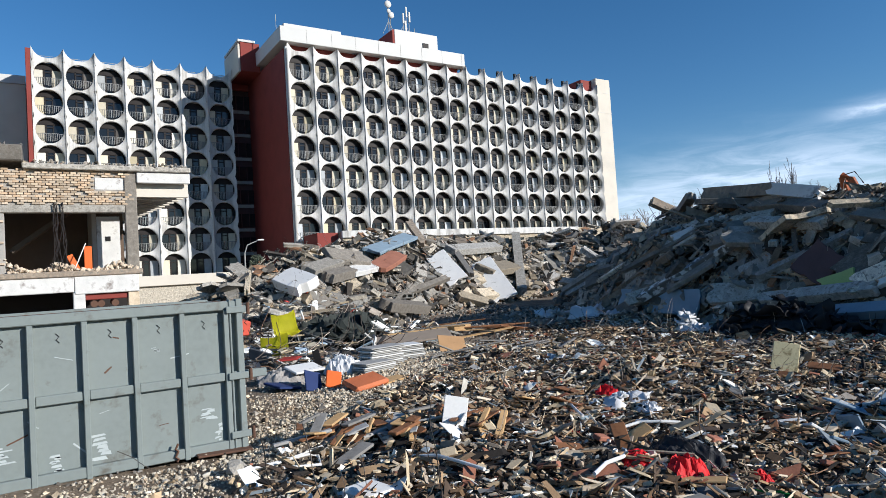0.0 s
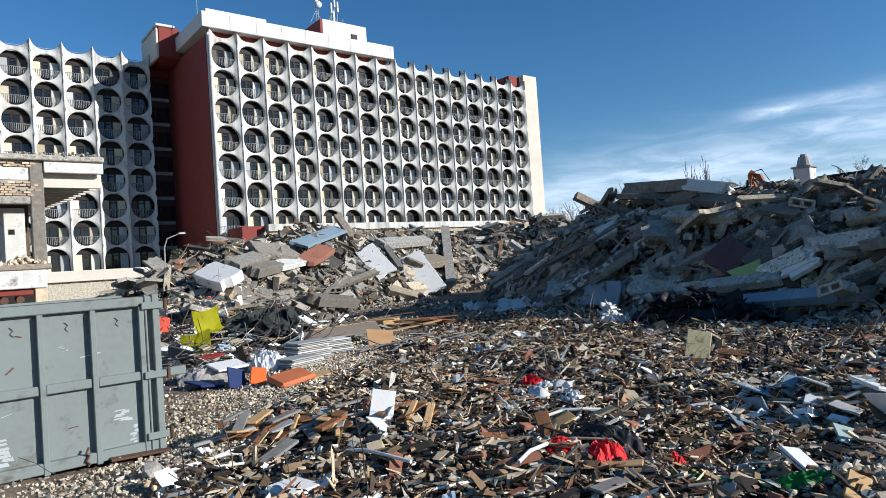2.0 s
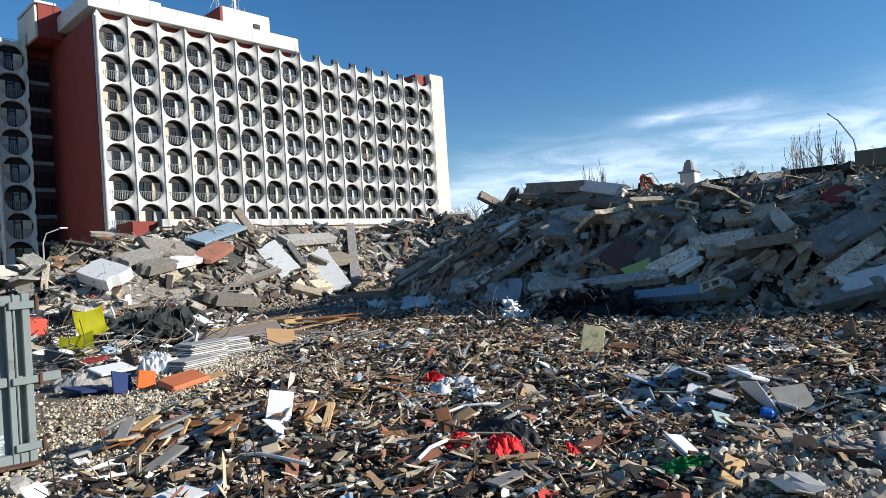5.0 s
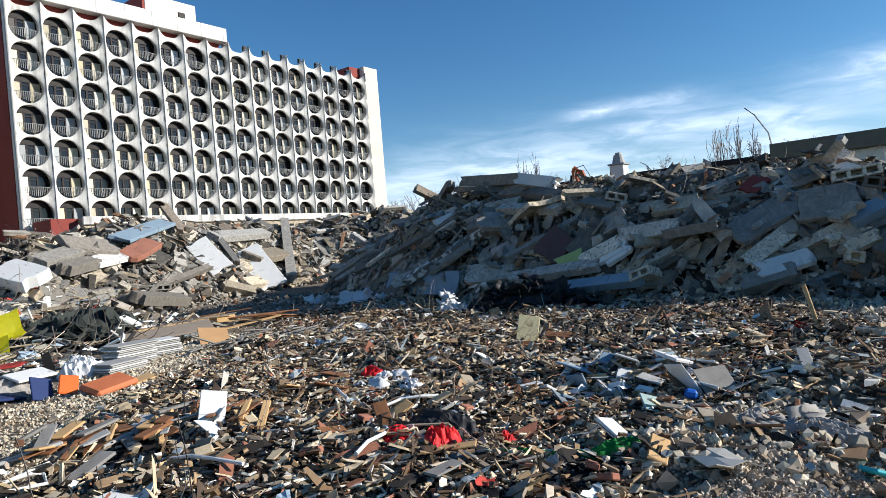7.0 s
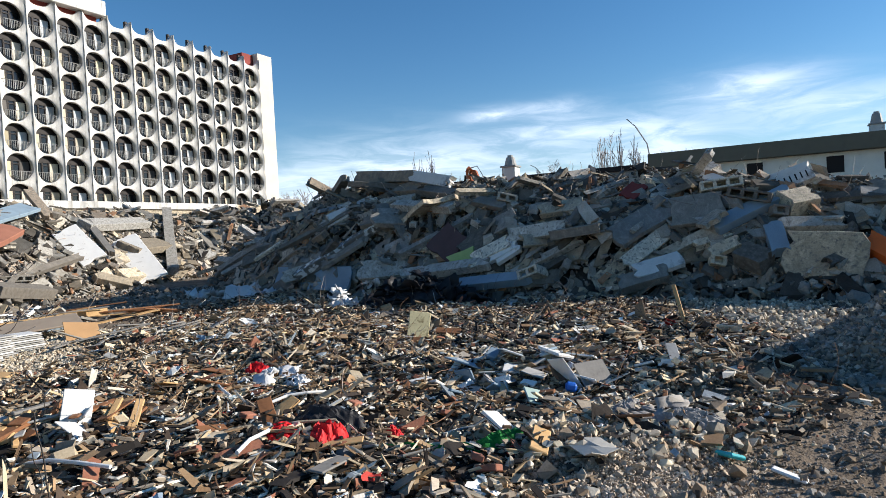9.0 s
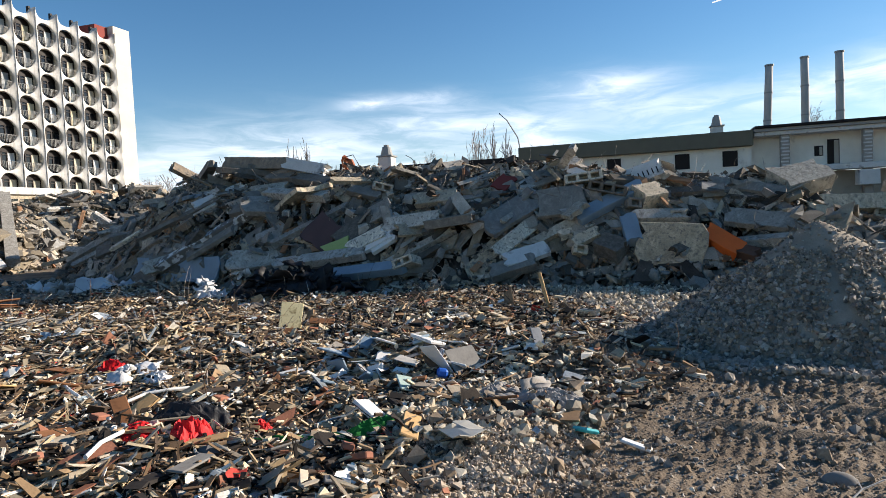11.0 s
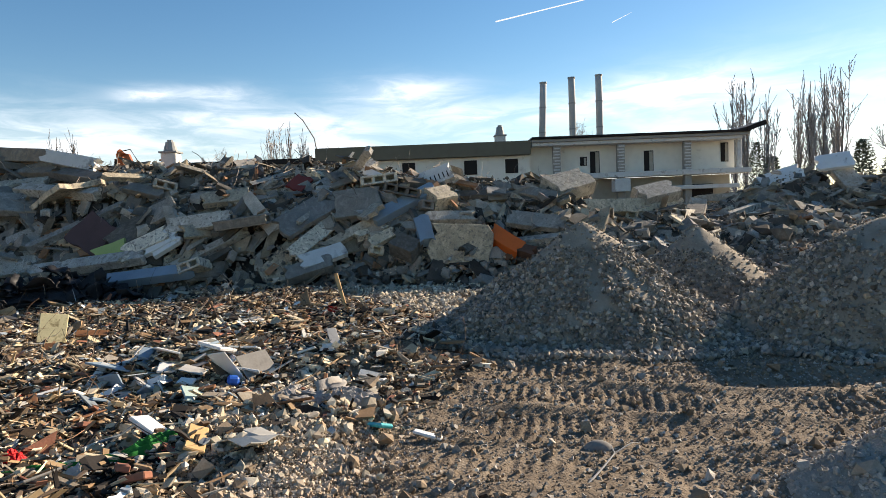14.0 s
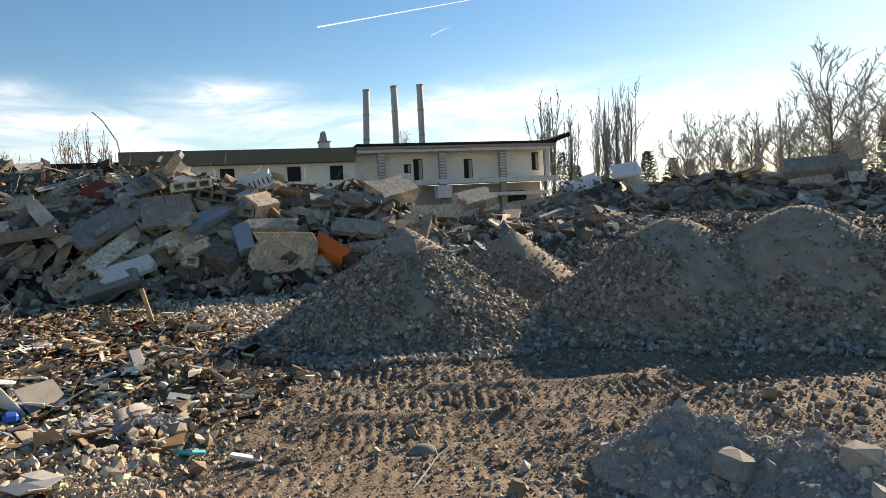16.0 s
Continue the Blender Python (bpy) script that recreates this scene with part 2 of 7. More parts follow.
def thing(name, label, category, at=(0, 0, 0), rz=0.0, group="", kind=""):
    ob = new(name)
    ob.empty_display_size = 0.2
    ob.matrix_world = pose(*at, 0, 0, rz)
    return tagged(ob, label, category, group, kind)


def add_box(bm, lo, hi, bevel=0.0, m=None):
    """A box between two corners, its edges rounded by bevel."""
    r = bmesh.ops.create_cube(bm, size=1.0)
    vs = r["verts"]
    for v in vs:
        v.co = Vector([(lo[i] + hi[i]) / 2 + v.co[i] * (hi[i] - lo[i]) for i in range(3)])
    if bevel:
        es = list({e for v in vs for e in v.link_edges})
        out = bmesh.ops.bevel(bm, geom=es, offset=bevel, segments=1, affect="EDGES")
        vs = list({v for f in out["faces"] for v in f.verts} | {v for v in vs if v.is_valid})
    if m is not None:
        bmesh.ops.transform(bm, matrix=m, verts=vs)
    return bm


def box(lo, hi, bevel=0.0, m=None):
    return add_box(bmesh.new(), lo, hi, bevel, m)


def add_tube(bm, pts, r, sides=6, r2=None):
    """A tube along points, tapering to r2."""
    pts = [Vector(p) for p in pts]
    rings = []
    for i, p in enumerate(pts):
        d = (pts[min(i + 1, len(pts) - 1)] - pts[max(i - 1, 0)]).normalized()
        a = d.orthogonal().normalized()
        b = d.cross(a)
        k = r if r2 is None else r + (r2 - r) * i / (len(pts) - 1)
        rings.append([bm.verts.new(p + (a * math.cos(2 * math.pi * j / sides) + b * math.sin(2 * math.pi * j / sides)) * k) for j in range(sides)])
    for q, w in zip(rings, rings[1:]):
        for j in range(sides):
            bm.faces.new((q[j], q[(j + 1) % sides], w[(j + 1) % sides], w[j]))
    bm.faces.new(rings[0][::-1])
    bm.faces.new(rings[-1])
    return bm


def joined(name, verts, faces, material, parent=None, label="", category="", kind="stuff"):
    """One mesh from arrays: verts (n, 3), faces (m, 3 or 4)."""
    verts, faces = np.asarray(verts, np.float32), np.asarray(faces, np.int32)
    me = bpy.data.meshes.new(name)
    n, k = faces.shape
    me.vertices.add(len(verts))
    me.vertices.foreach_set("co", verts.ravel())
    me.loops.add(n * k)
    me.loops.foreach_set("vertex_index", faces.ravel())
    me.polygons.add(n)
    me.polygons.foreach_set("loop_start", np.arange(0, n * k, k, dtype=np.int32))
    me.update(calc_edges=True)
    me.shade_flat()
    me.materials.append(material)
    ob = new(name, me)
    if parent:
        ob.parent = parent
    return tagged(ob, label, category, "", kind)


RNG = np.random.default_rng(7)


def lattice(ix, iy, seed):
    h = (ix.astype(np.int64) * 374761393 + iy.astype(np.int64) * 668265263 + seed * 974634281) & 0x7FFFFFFF
    h = ((h ^ (h >> 13)) * 1274126177) & 0x7FFFFFFF
    return ((h ^ (h >> 16)) & 0xFFFF) / 65535.0


def vnoise(x, y, seed=0):
    """Smooth noise from -1 to 1 with cells one metre wide."""
    x, y = np.asarray(x, float), np.asarray(y, float)
    ix, iy = np.floor(x), np.floor(y)
    u, v = x - ix, y - iy
    u, v = u * u * (3 - 2 * u), v * v * (3 - 2 * v)
    a, b = lattice(ix, iy, seed), lattice(ix + 1, iy, seed)
    c, d = lattice(ix, iy + 1, seed), lattice(ix + 1, iy + 1, seed)
    return 2 * ((a * (1 - u) + b * u) * (1 - v) + (c * (1 - u) + d * u) * v) - 1


def rotations(n, tilt, rng, lean=None):
    """n turning matrices: a free turn about z, then a tilt of up to about that many degrees; lean: normals to lie on."""
    a = rng.uniform(0, 2 * np.pi, n)
    b = rng.uniform(0, 2 * np.pi, n)
    t = np.radians(tilt) * np.abs(rng.normal(0, 0.6, n))
    if lean is None:
        nz = np.stack([np.sin(t) * np.cos(b), np.sin(t) * np.sin(b), np.cos(t)], 1)
    else:
        nz = lean + np.stack([np.sin(t) * np.cos(b), np.sin(t) * np.sin(b), np.zeros(n)], 1)
        nz /= np.linalg.norm(nz, axis=1)[:, None]
    ax = np.stack([np.cos(a), np.sin(a), np.zeros(n)], 1)
    ax -= nz * (ax * nz).sum(1)[:, None]
    ax /= np.linalg.norm(ax, axis=1)[:, None]
    ay = np.cross(nz, ax)
    return np.stack([ax, ay, nz], 2)


def hull(seed, n=11, jag=0.35):
    """The shape of a broken lump, about one metre across."""
    rng = random.Random(seed)
    bm = bmesh.new()
    for i in range(n):
        z = 1 - 2 * (i + 0.5) / n
        a = i * 2.39996 + rng.uniform(-jag, jag)
        s = math.sqrt(1 - z * z)
        k = 0.5 * rng.uniform(1 - jag, 1 + jag * 0.4)
        bm.verts.new((s * math.cos(a) * k, s * math.sin(a) * k, z * k))
    bmesh.ops.convex_hull(bm, input=bm.verts)
    bmesh.ops.triangulate(bm, faces=bm.faces)
    bm.verts.index_update()
    v = np.array([w.co[:] for w in bm.verts])
    f = np.array([[w.index for w in q.verts] for q in bm.faces])
    bm.free()
    return v, f


LUMPS = [hull(i, n) for i, n in enumerate((9, 10, 10, 11, 12, 12))]
CUBE_V = np.array([(x, y, z) for x in (-.5, .5) for y in (-.5, .5) for z in (-.5, .5)], float)
CUBE_F = np.array([(0, 1, 3, 2), (4, 6, 7, 5), (0, 4, 5, 1), (2, 3, 7, 6), (0, 2, 6, 4), (1, 5, 7, 3)])


PEBBLES = [hull(60 + i, 6 + i % 2, 0.3) for i in range(4)]


def lumps(name, pos, size, rot, material, pool=None, **tags):
    """Broken lumps at pos, of size (n, 3), turned by rot, as one mesh."""
    V, Fs, off = [], [], 0
    pool = pool or LUMPS
    kind = RNG.integers(0, len(pool), len(pos))
    for k, (lv, lf) in enumerate(pool):
        i = np.where(kind == k)[0]
        if len(i) == 0:
            continue
        v = np.einsum("nij,nvj->nvi", rot[i], lv[None] * size[i][:, None, :]) + pos[i][:, None, :]
        V.append(v.reshape(-1, 3))
        Fs.append((lf[None] + (np.arange(len(i)) * len(lv))[:, None, None]).reshape(-1, 3) + off)
        off += len(i) * len(lv)
    return joined(name, np.concatenate(V), np.concatenate(Fs), material, **tags)


def boards(name, pos, size, rot, material, jag=0.12, **tags):
    """Broken boards at pos: boxes with uneven corners, as one mesh."""
    n = len(pos)
    j = RNG.uniform(-jag, jag, (n, 8, 3)) * np.array([1.0, 1.0, 0.4])
    v = np.einsum("nij,nvj->nvi", rot, (CUBE_V[None] + j) * size[:, None, :]) + pos[:, None, :]
    f = (CUBE_F[None] + (np.arange(n) * 8)[:, None, None]).reshape(-1, 4)
    return joined(name, v.reshape(-1, 3), f, material, **tags)


def bent_sheets(name, pos, size, rot, material, **tags):
    """Crumpled sheets, 3 x 3 quads each, with a thickness."""
    n = len(pos)
    g = np.linspace(-0.5, 0.5, 4)
    base = np.array([(x, y, 0) for x in g for y in g])
    top = base[None].repeat(n, 0).copy()
    top[:, :, :2] += RNG.uniform(-0.09, 0.09, (n, 16, 2))
    top[:, :, 2] += RNG.normal(0, 0.1, (n, 16)) + RNG.uniform(-0.7, 0.7, (n, 1)) * (base[None, :, 0] ** 2)
    low = top.copy()
    low[:, :, 2] -= 0.03
    v = np.concatenate([top, low], 1)
    v = np.einsum("nij,nvj->nvi", rot, v * size[:, None, :]) + pos[:, None, :]
    f = []
    for i in range(3):
        for j in range(3):
            a = i * 4 + j
            f.append((a, a + 4, a + 5, a + 1))
            f.append((a + 16, a + 17, a + 21, a + 20))
    rim = [0, 4, 8, 12, 13, 14, 15, 11, 7, 3, 2, 1]
    for a, b in zip(rim, rim[1:] + rim[:1]):
        f.append((b, a, a + 16, b + 16))
    f = np.array(f)
    f = (f[None] + (np.arange(n) * 32)[:, None, None]).reshape(-1, 4)
    return joined(name, v.reshape(-1, 3), f, material, **tags)


def strands(name, starts, material, length=(0.4, 1.6), r=0.006, curl=0.7, rise=0.25, steps=8, **tags):
    """Bent wires and rods from starts, three-sided, as one mesh."""
    V, Fs, off = [], [], 0
    for s in starts:
        L = RNG.uniform(*length) / steps
        d = np.array([*RNG.normal(0, 1, 2), RNG.uniform(-0.1, rise * 2)])
        d /= np.linalg.norm(d)
        p, pts = np.array(s, float), []
        turn = RNG.normal(0, curl / steps * 2, 3)
        for _ in range(steps + 1):
            pts.append(p.copy())
            d = d + turn + RNG.normal(0, curl / steps, 3) - np.array([0, 0, 0.02])
            d /= np.linalg.norm(d)
            p = p + d * L
        pts = np.array(pts)
        k = r * RNG.uniform(0.6, 1.5)
        a = np.array([[0, 0, 1], [0.87, 0, -0.5], [-0.43, 0.75, -0.5]]) * k
        V.append((pts[:, None, :] + a[None]).reshape(-1, 3))
        for i in range(steps):
            for j in range(3):
                Fs.append((off + i * 3 + j, off + i * 3 + (j + 1) % 3, off + i * 3 + 3 + (j + 1) % 3, off + i * 3 + 3 + j))
        off += (steps + 1) * 3
    return joined(name, np.concatenate(V), np.array(Fs), material, **tags)


# ---- the lie of the land ----
RIDGES = {  # crest points (x, y, height) and half width of each heap
    "lit": ([(10.5, 34, 3.3), (14.5, 37.5, 4.6), (20, 41, 5.3), (25, 43, 5.6), (31, 44.5, 5.1), (38, 46, 5.1), (44, 43.5, 6.0), (46, 37.5, 5.3)], 7.0),
    "shaded": ([(24.5, -11.5, 1.45), (22.8, -7.4, 1.8), (22.9, -5.6, 2.3), (23.0, -4.6, 2.95), (23.0, -3.2, 3.0), (23.2, 0.0, 3.15), (23.2, 1.8, 3.65), (23.2, 6.6, 3.85), (23.7, 12.3, 4.25), (24.5, 17.2, 4.7), (26.6, 20.8, 3.7), (29.3, 25.2, 3.0), (33.0, 30.5, 2.9)], 4.1),
    "blocks": ([(28.5, -13.0, 2.5), (27.2, -16.3, 3.2), (26.2, -18.8, 3.1), (24.5, -21.3, 2.8), (22.8, -24, 2.9), (18, -29, 2.8)], 3.6),
}
CONES = [(12.2, -2.95, 2.08, 2.75), (16.0, -6.74, 1.75, 2.3), (10.64, -7.8, 1.98, 2.65), (9.6, -9.75, 2.1, 2.75)]  # x, y, height, foot radius


def heap_h(key, x, y):
    pts, w = RIDGES[key]
    x, y = np.asarray(x, float), np.asarray(y, float)
    best = np.full(np.broadcast(x, y).shape, -0.4)
    for (ax, ay, az), (bx, by, bz) in zip(pts, pts[1:]):
        L2 = (bx - ax) ** 2 + (by - ay) ** 2
        s = np.clip(((x - ax) * (bx - ax) + (y - ay) * (by - ay)) / L2, 0, 1)
        d = np.hypot(x - ax - s * (bx - ax), y - ay - s * (by - ay))
        best = np.maximum(best, (az + s * (bz - az)) * (1 - (d / w) ** (1.75 if key == "shaded" else 1.35)))
    n = 0.55 * vnoise(x / 2.2, y / 2.2, 3) + 0.3 * vnoise(x / 0.9, y / 0.9, 4)
    return best + n * np.clip(best / 1.5, 0, 1) - 0.1


def cone_h(i, x, y):
    cx, cy, h, r = CONES[i]
    x, y = np.asarray(x, float), np.asarray(y, float)
    d = np.hypot(x - cx, y - cy) * (1 + 0.10 * vnoise(x / 1.1 + 7 * i, y / 1.1, 11) + 0.04 * vnoise(x * 2, y * 2, 12))
    k = h * (1 - (d / r) ** (1.0 if i < 2 else 1.4))
    foot = 0.35 * np.exp(-((d - r) / 0.5)) * (d > r * 0.85)
    gully = 0.07 * vnoise(np.arctan2(y - cy, x - cx) * 3.0 + 5 * i, d * 0.35, 13) * np.clip(d / r * 2, 0, 1) * np.clip(1.2 - d / r, 0, 1)
    return np.where(d < 0.05 * r, h * 0.95 + (k - h * 0.95) * 0.6, k) + gully - 0.06


def mound_h(x, y):
    x, y = np.asarray(x, float), np.asarray(y, float)
    a = 0.50 * np.exp(-(((x - 4.9) / 0.5) ** 2 + ((y + 3.55) / 0.52) ** 2)) + 0.46 * np.exp(-(((x - 3.9) / 0.75) ** 2 + ((y + 4.3) / 0.7) ** 2))
    return a * (1 + 0.26 * vnoise(x * 2.6, y * 2.6, 21)) + (0.07 * vnoise(x * 5, y * 5, 22) + 0.035 * vnoise(x * 11, y * 11, 23)) * np.clip(a * 3, 0, 1) - 0.08 - 0.4 * np.clip(1 - a * 12, 0, 1)


def inside(x, y, poly):
    r = np.zeros(np.broadcast(x, y).shape, bool)
    for (ax, ay), (bx, by) in zip(poly, poly[1:] + poly[:1]):
        c = (ay > y) != (by > y)
        r ^= c & (x < (bx - ax) * (y - ay) / ((by - ay) or 1e-9) + ax)
    return r


FIELD = [(2.2, 1.0), (5.2, 2.3), (6.6, 1.9), (8.1, 0.7), (10.4, 0.1), (14.5, 1.0), (18.5, 4.0), (20.5, 9.0), (21, 14), (20, 20), (13.8, 17.6), (8.4, 12.9), (5.5, 10.1), (3.2, 7.9), (1.6, 6.2), (0.8, 3.0)]


def field_k(x, y):
    """How far into the litter field a place lies, 0 to 1."""
    k = 0.0
    for dx, dy in ((0, 0), (0.7, 0), (-0.7, 0), (0, 0.7), (0, -0.7), (0.5, 0.5), (-0.5, 0.5), (0.5, -0.5), (-0.5, -0.5)):
        k = k + inside(x + dx + 0.5 * vnoise(x, y, 31), y + dy + 0.5 * vnoise(x, y, 32), FIELD) / 9.0
    return k


def ground_h(x, y):
    x, y = np.asarray(x, float), np.asarray(y, float)
    far = np.hypot(x - 8, y - 4)
    near = np.clip(1.6 - far / 22, 0, 1)
    h = 0.10 * vnoise(x / 3.1, y / 3.1, 1) + near * (0.06 * vnoise(x * 0.9, y * 0.9, 2) + 0.02 * vnoise(x * 2.7, y * 2.7, 5) + 0.010 * vnoise(x * 6.5, y * 6.5, 6) + 0.006 * vnoise(x * 14, y * 14, 8))
    k = field_k(x, y)
    h = h + k * (0.10 + 0.17 * vnoise(x / 1.7, y / 1.7, 7) + 0.05 * vnoise(x * 1.6, y * 1.6, 17))
    # the ground rises behind the gravel piles to the heap of blocks
    up = np.clip((np.hypot(x, y) - 15.5) / 11.0, 0, 1) * np.clip((-y - 5.5 - 0.05 * x) / 4.0, 0, 1) * np.clip((x + 2) / 9, 0, 1)
    h = h + 1.45 * up * up * (3 - 2 * up) * (1 + 0.12 * vnoise(x / 1.9, y / 1.9, 18))
    # a low bank of litter along the edge of the bare strip
    d = np.abs((x - 3.4) * 0.64 - (y - 9.0) * 0.77)
    h = h + 0.22 * np.exp(-(d / 0.8) ** 2) * np.clip(1.3 - np.hypot(x - 4.2, y - 8.8) / 3.6, 0, 1)
    # crawler tracks pressed into the bare earth
    for (ax, ay), (bx, by) in (((9.0, -0.6), (7.2, -7.6)), ((8.0, -0.2), (6.5, -7.4)), ((7.0, -0.3), (5.6, -7.0)), ((6.1, 0.8), (5.2, -2.8)), ((5.0, 0.7), (4.6, -2.4))):
        ux, uy = bx - ax, by - ay
        L = math.hypot(ux, uy)
        ux, uy = ux / L, uy / L
        s, q = (x - ax) * ux + (y - ay) * uy, (x - ax) * uy - (y - ay) * ux + 0.12 * vnoise(x / 2, y / 2, 9)
        band = np.clip((0.34 - np.abs(q)) / 0.08, 0, 1) * np.clip(s / 0.5, 0, 1) * np.clip((L - s) / 0.5, 0, 1)
        band = band * np.clip(0.75 + 0.8 * vnoise(x * 0.8, y * 0.8, 10), 0, 1)
        h = h + band * (0.020 * np.sign(np.sin(s * 2 * np.pi / 0.135 + 0.8 * q)) * np.abs(np.sin(s * 2 * np.pi / 0.135 + 0.8 * q)) ** 0.6 - 0.014)
        h = h + 0.016 * np.exp(-((np.abs(q) - 0.48) / 0.09) ** 2) * np.clip(s / 0.5, 0, 1) * np.clip((L - s) / 0.5, 0, 1)
    return h


def land(x, y):
    h = ground_h(x, y)
    for k in RIDGES:
        h = np.maximum(h, heap_h(k, x, y))
    for i in range(len(CONES)):
        h = np.maximum(h, cone_h(i, x, y))
    return np.maximum(h, mound_h(x, y))


def normals(x, y, e=0.12):
    n = np.stack([-(land(x + e, y) - land(x - e, y)) / (2 * e), -(land(x, y + e) - land(x, y - e)) / (2 * e), np.ones(np.shape(x))], -1)
    return n / np.linalg.norm(n, axis=-1)[..., None]


def spread(lo, hi, step, far, grow=1.22):
    a = list(np.arange(lo, hi, step))
    s, p = step, lo
    while p > -far:
        s *= grow
        p -= s
        a.insert(0, p)
    s, p = step, a[-1]
    while p < far:
        s *= grow
        p += s
        a.append(p)
    return np.array(a)


def sheet(name, xs, ys, f, material, smooth=True, **tags):
    gx, gy = np.meshgrid(xs, ys, indexing="ij")
    v = np.stack([gx, gy, f(gx, gy)], -1).reshape(-1, 3)
    n, m = len(xs), len(ys)
    i = (np.arange(n - 1)[:, None] * m + np.arange(m - 1)[None]).ravel()
    fc = np.stack([i, i + m, i + m + 1, i + 1], 1)
    ob = joined(name, v, fc, material, **tags)
    if smooth:
        ob.data.shade_smooth()
    return ob


sheet("ground", spread(2.5, 11.0, 0.05, 2500, 1.07), spread(-7.5, 1.2, 0.034, 2500, 1.05), ground_h, DIRT,
      label="bare brown earth with gravel and crawler tracks", category="ground", kind="structure")

heaps = {}
for key, name_label, (x0, x1, y0, y1) in (("lit", "sunlit heap of broken beige concrete and slabs", (3, 54, 26, 54)),
                                          ("shaded", "long shaded heap of broken grey concrete slabs and beams", (17, 45, -17, 50)),
                                          ("blocks", "low heap of grey concrete blocks", (13, 33, -34, -9))):
    heaps[key] = sheet("rubble_heap", np.arange(x0, x1, 0.33), np.arange(y0, y1, 0.33), lambda a, b, k=key: heap_h(k, a, b) - 0.95 * np.clip(heap_h(k, a, b), 0, 1), HEAPSHADE, False,
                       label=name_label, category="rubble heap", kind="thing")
for i, (cx, cy, ch, cr) in enumerate(CONES):
    g = sheet("gravel_pile", np.arange(cx - cr - 0.4, cx + cr + 0.4, 0.07), np.arange(cy - cr - 0.4, cy + cr + 0.4, 0.07), lambda a, b, k=i: cone_h(k, a, b), SAND,
              label="cone of crushed grey gravel and sand", category="gravel pile", kind="thing")
    n = int(2300 * cr * cr * (1.0 if i else 1.4))
    r, a = cr * np.sqrt(RNG.uniform(0.0, 1.0, n) ** 1.25 * 1.4), RNG.uniform(0, 2 * np.pi, n)
    x, y = cx + r * np.cos(a), cy + r * np.sin(a)
    # the sandy streak below the tip carries few stones
    sandy = ((vnoise(np.arctan2(y - cy, x - cx) * 2.2 + 3 * i, r * 0.3, 41) > 0.4) & (r < 0.7 * cr)) | (r < (0.32 + 0.12 * vnoise(x * 2, y * 2, 42)) * cr)
    keep = ~sandy | (RNG.uniform(0, 1, n) < 0.12)
    x, y, r = x[keep], y[keep], r[keep]
    z = np.maximum(cone_h(i, x, y), ground_h(x, y))
    s = np.minimum(RNG.lognormal(-2.82, 0.42, len(x)) * (0.5 + 0.75 * r / cr), 0.14)
    size = s[:, None] * RNG.uniform(0.65, 1.25, (len(x), 3))
    lumps("gravel", np.stack([x, y, z + 0.36 * s], 1), size, rotations(len(x), 90, RNG), GRAVEL, PEBBLES, parent=g, label="crushed grey stones")
mound = sheet("earth_mound", np.arange(1.9, 6.9, 0.045), np.arange(-6.8, -2.0, 0.045), mound_h, ASH,
              label="small mound of crumbled grey earth and clods", category="earth mound", kind="thing")
n = 11000
x, y = RNG.normal(4.4, 0.8, n), RNG.normal(-3.95, 0.7, n)
s = np.minimum(RNG.lognormal(-4.0, 0.7, n), 0.16)
x[:3], y[:3], s[:3] = (4.3, 4.75, 3.75), (-3.62, -3.3, -4.25), (0.58, 0.24, 0.34)
size, rot = s[:, None] * RNG.uniform(0.6, 1.2, (n, 3)), rotations(n, 90, RNG)
size[:3], rot[:3] = ((0.5, 0.62, 0.3), (0.2, 0.26, 0.18), (0.3, 0.38, 0.26)), rotations(3, 12, RNG)
lumps("gravel", np.stack([x, y, np.maximum(mound_h(x, y), ground_h(x, y)) + 0.08 * s], 1), size, rot, CLODS, parent=mound, label="grey clods and stones")

# ---- broken pieces on the heaps ----
def sample_heap(key, n, low=0.35):
    """n places on the side of a heap that faces the camera, and over its crest."""
    pts, w = RIDGES[key]
    p = np.array(pts)
    m = n * 9
    x = RNG.uniform(p[:, 0].min() - w * 1.1, p[:, 0].max() + w, m)
    y = RNG.uniform(p[:, 1].min() - w * 1.1, p[:, 1].max() + w, m)
    h, e = heap_h(key, x, y), 0.6
    gx, gy = heap_h(key, x + e, y) - heap_h(key, x - e, y), heap_h(key, x, y + e) - heap_h(key, x, y - e)
    faces = (gx * x + gy * y) / np.hypot(x, y) > -0.35
    ok = np.where((h > low) & faces)[0][:n]
    return x[ok], y[ok]


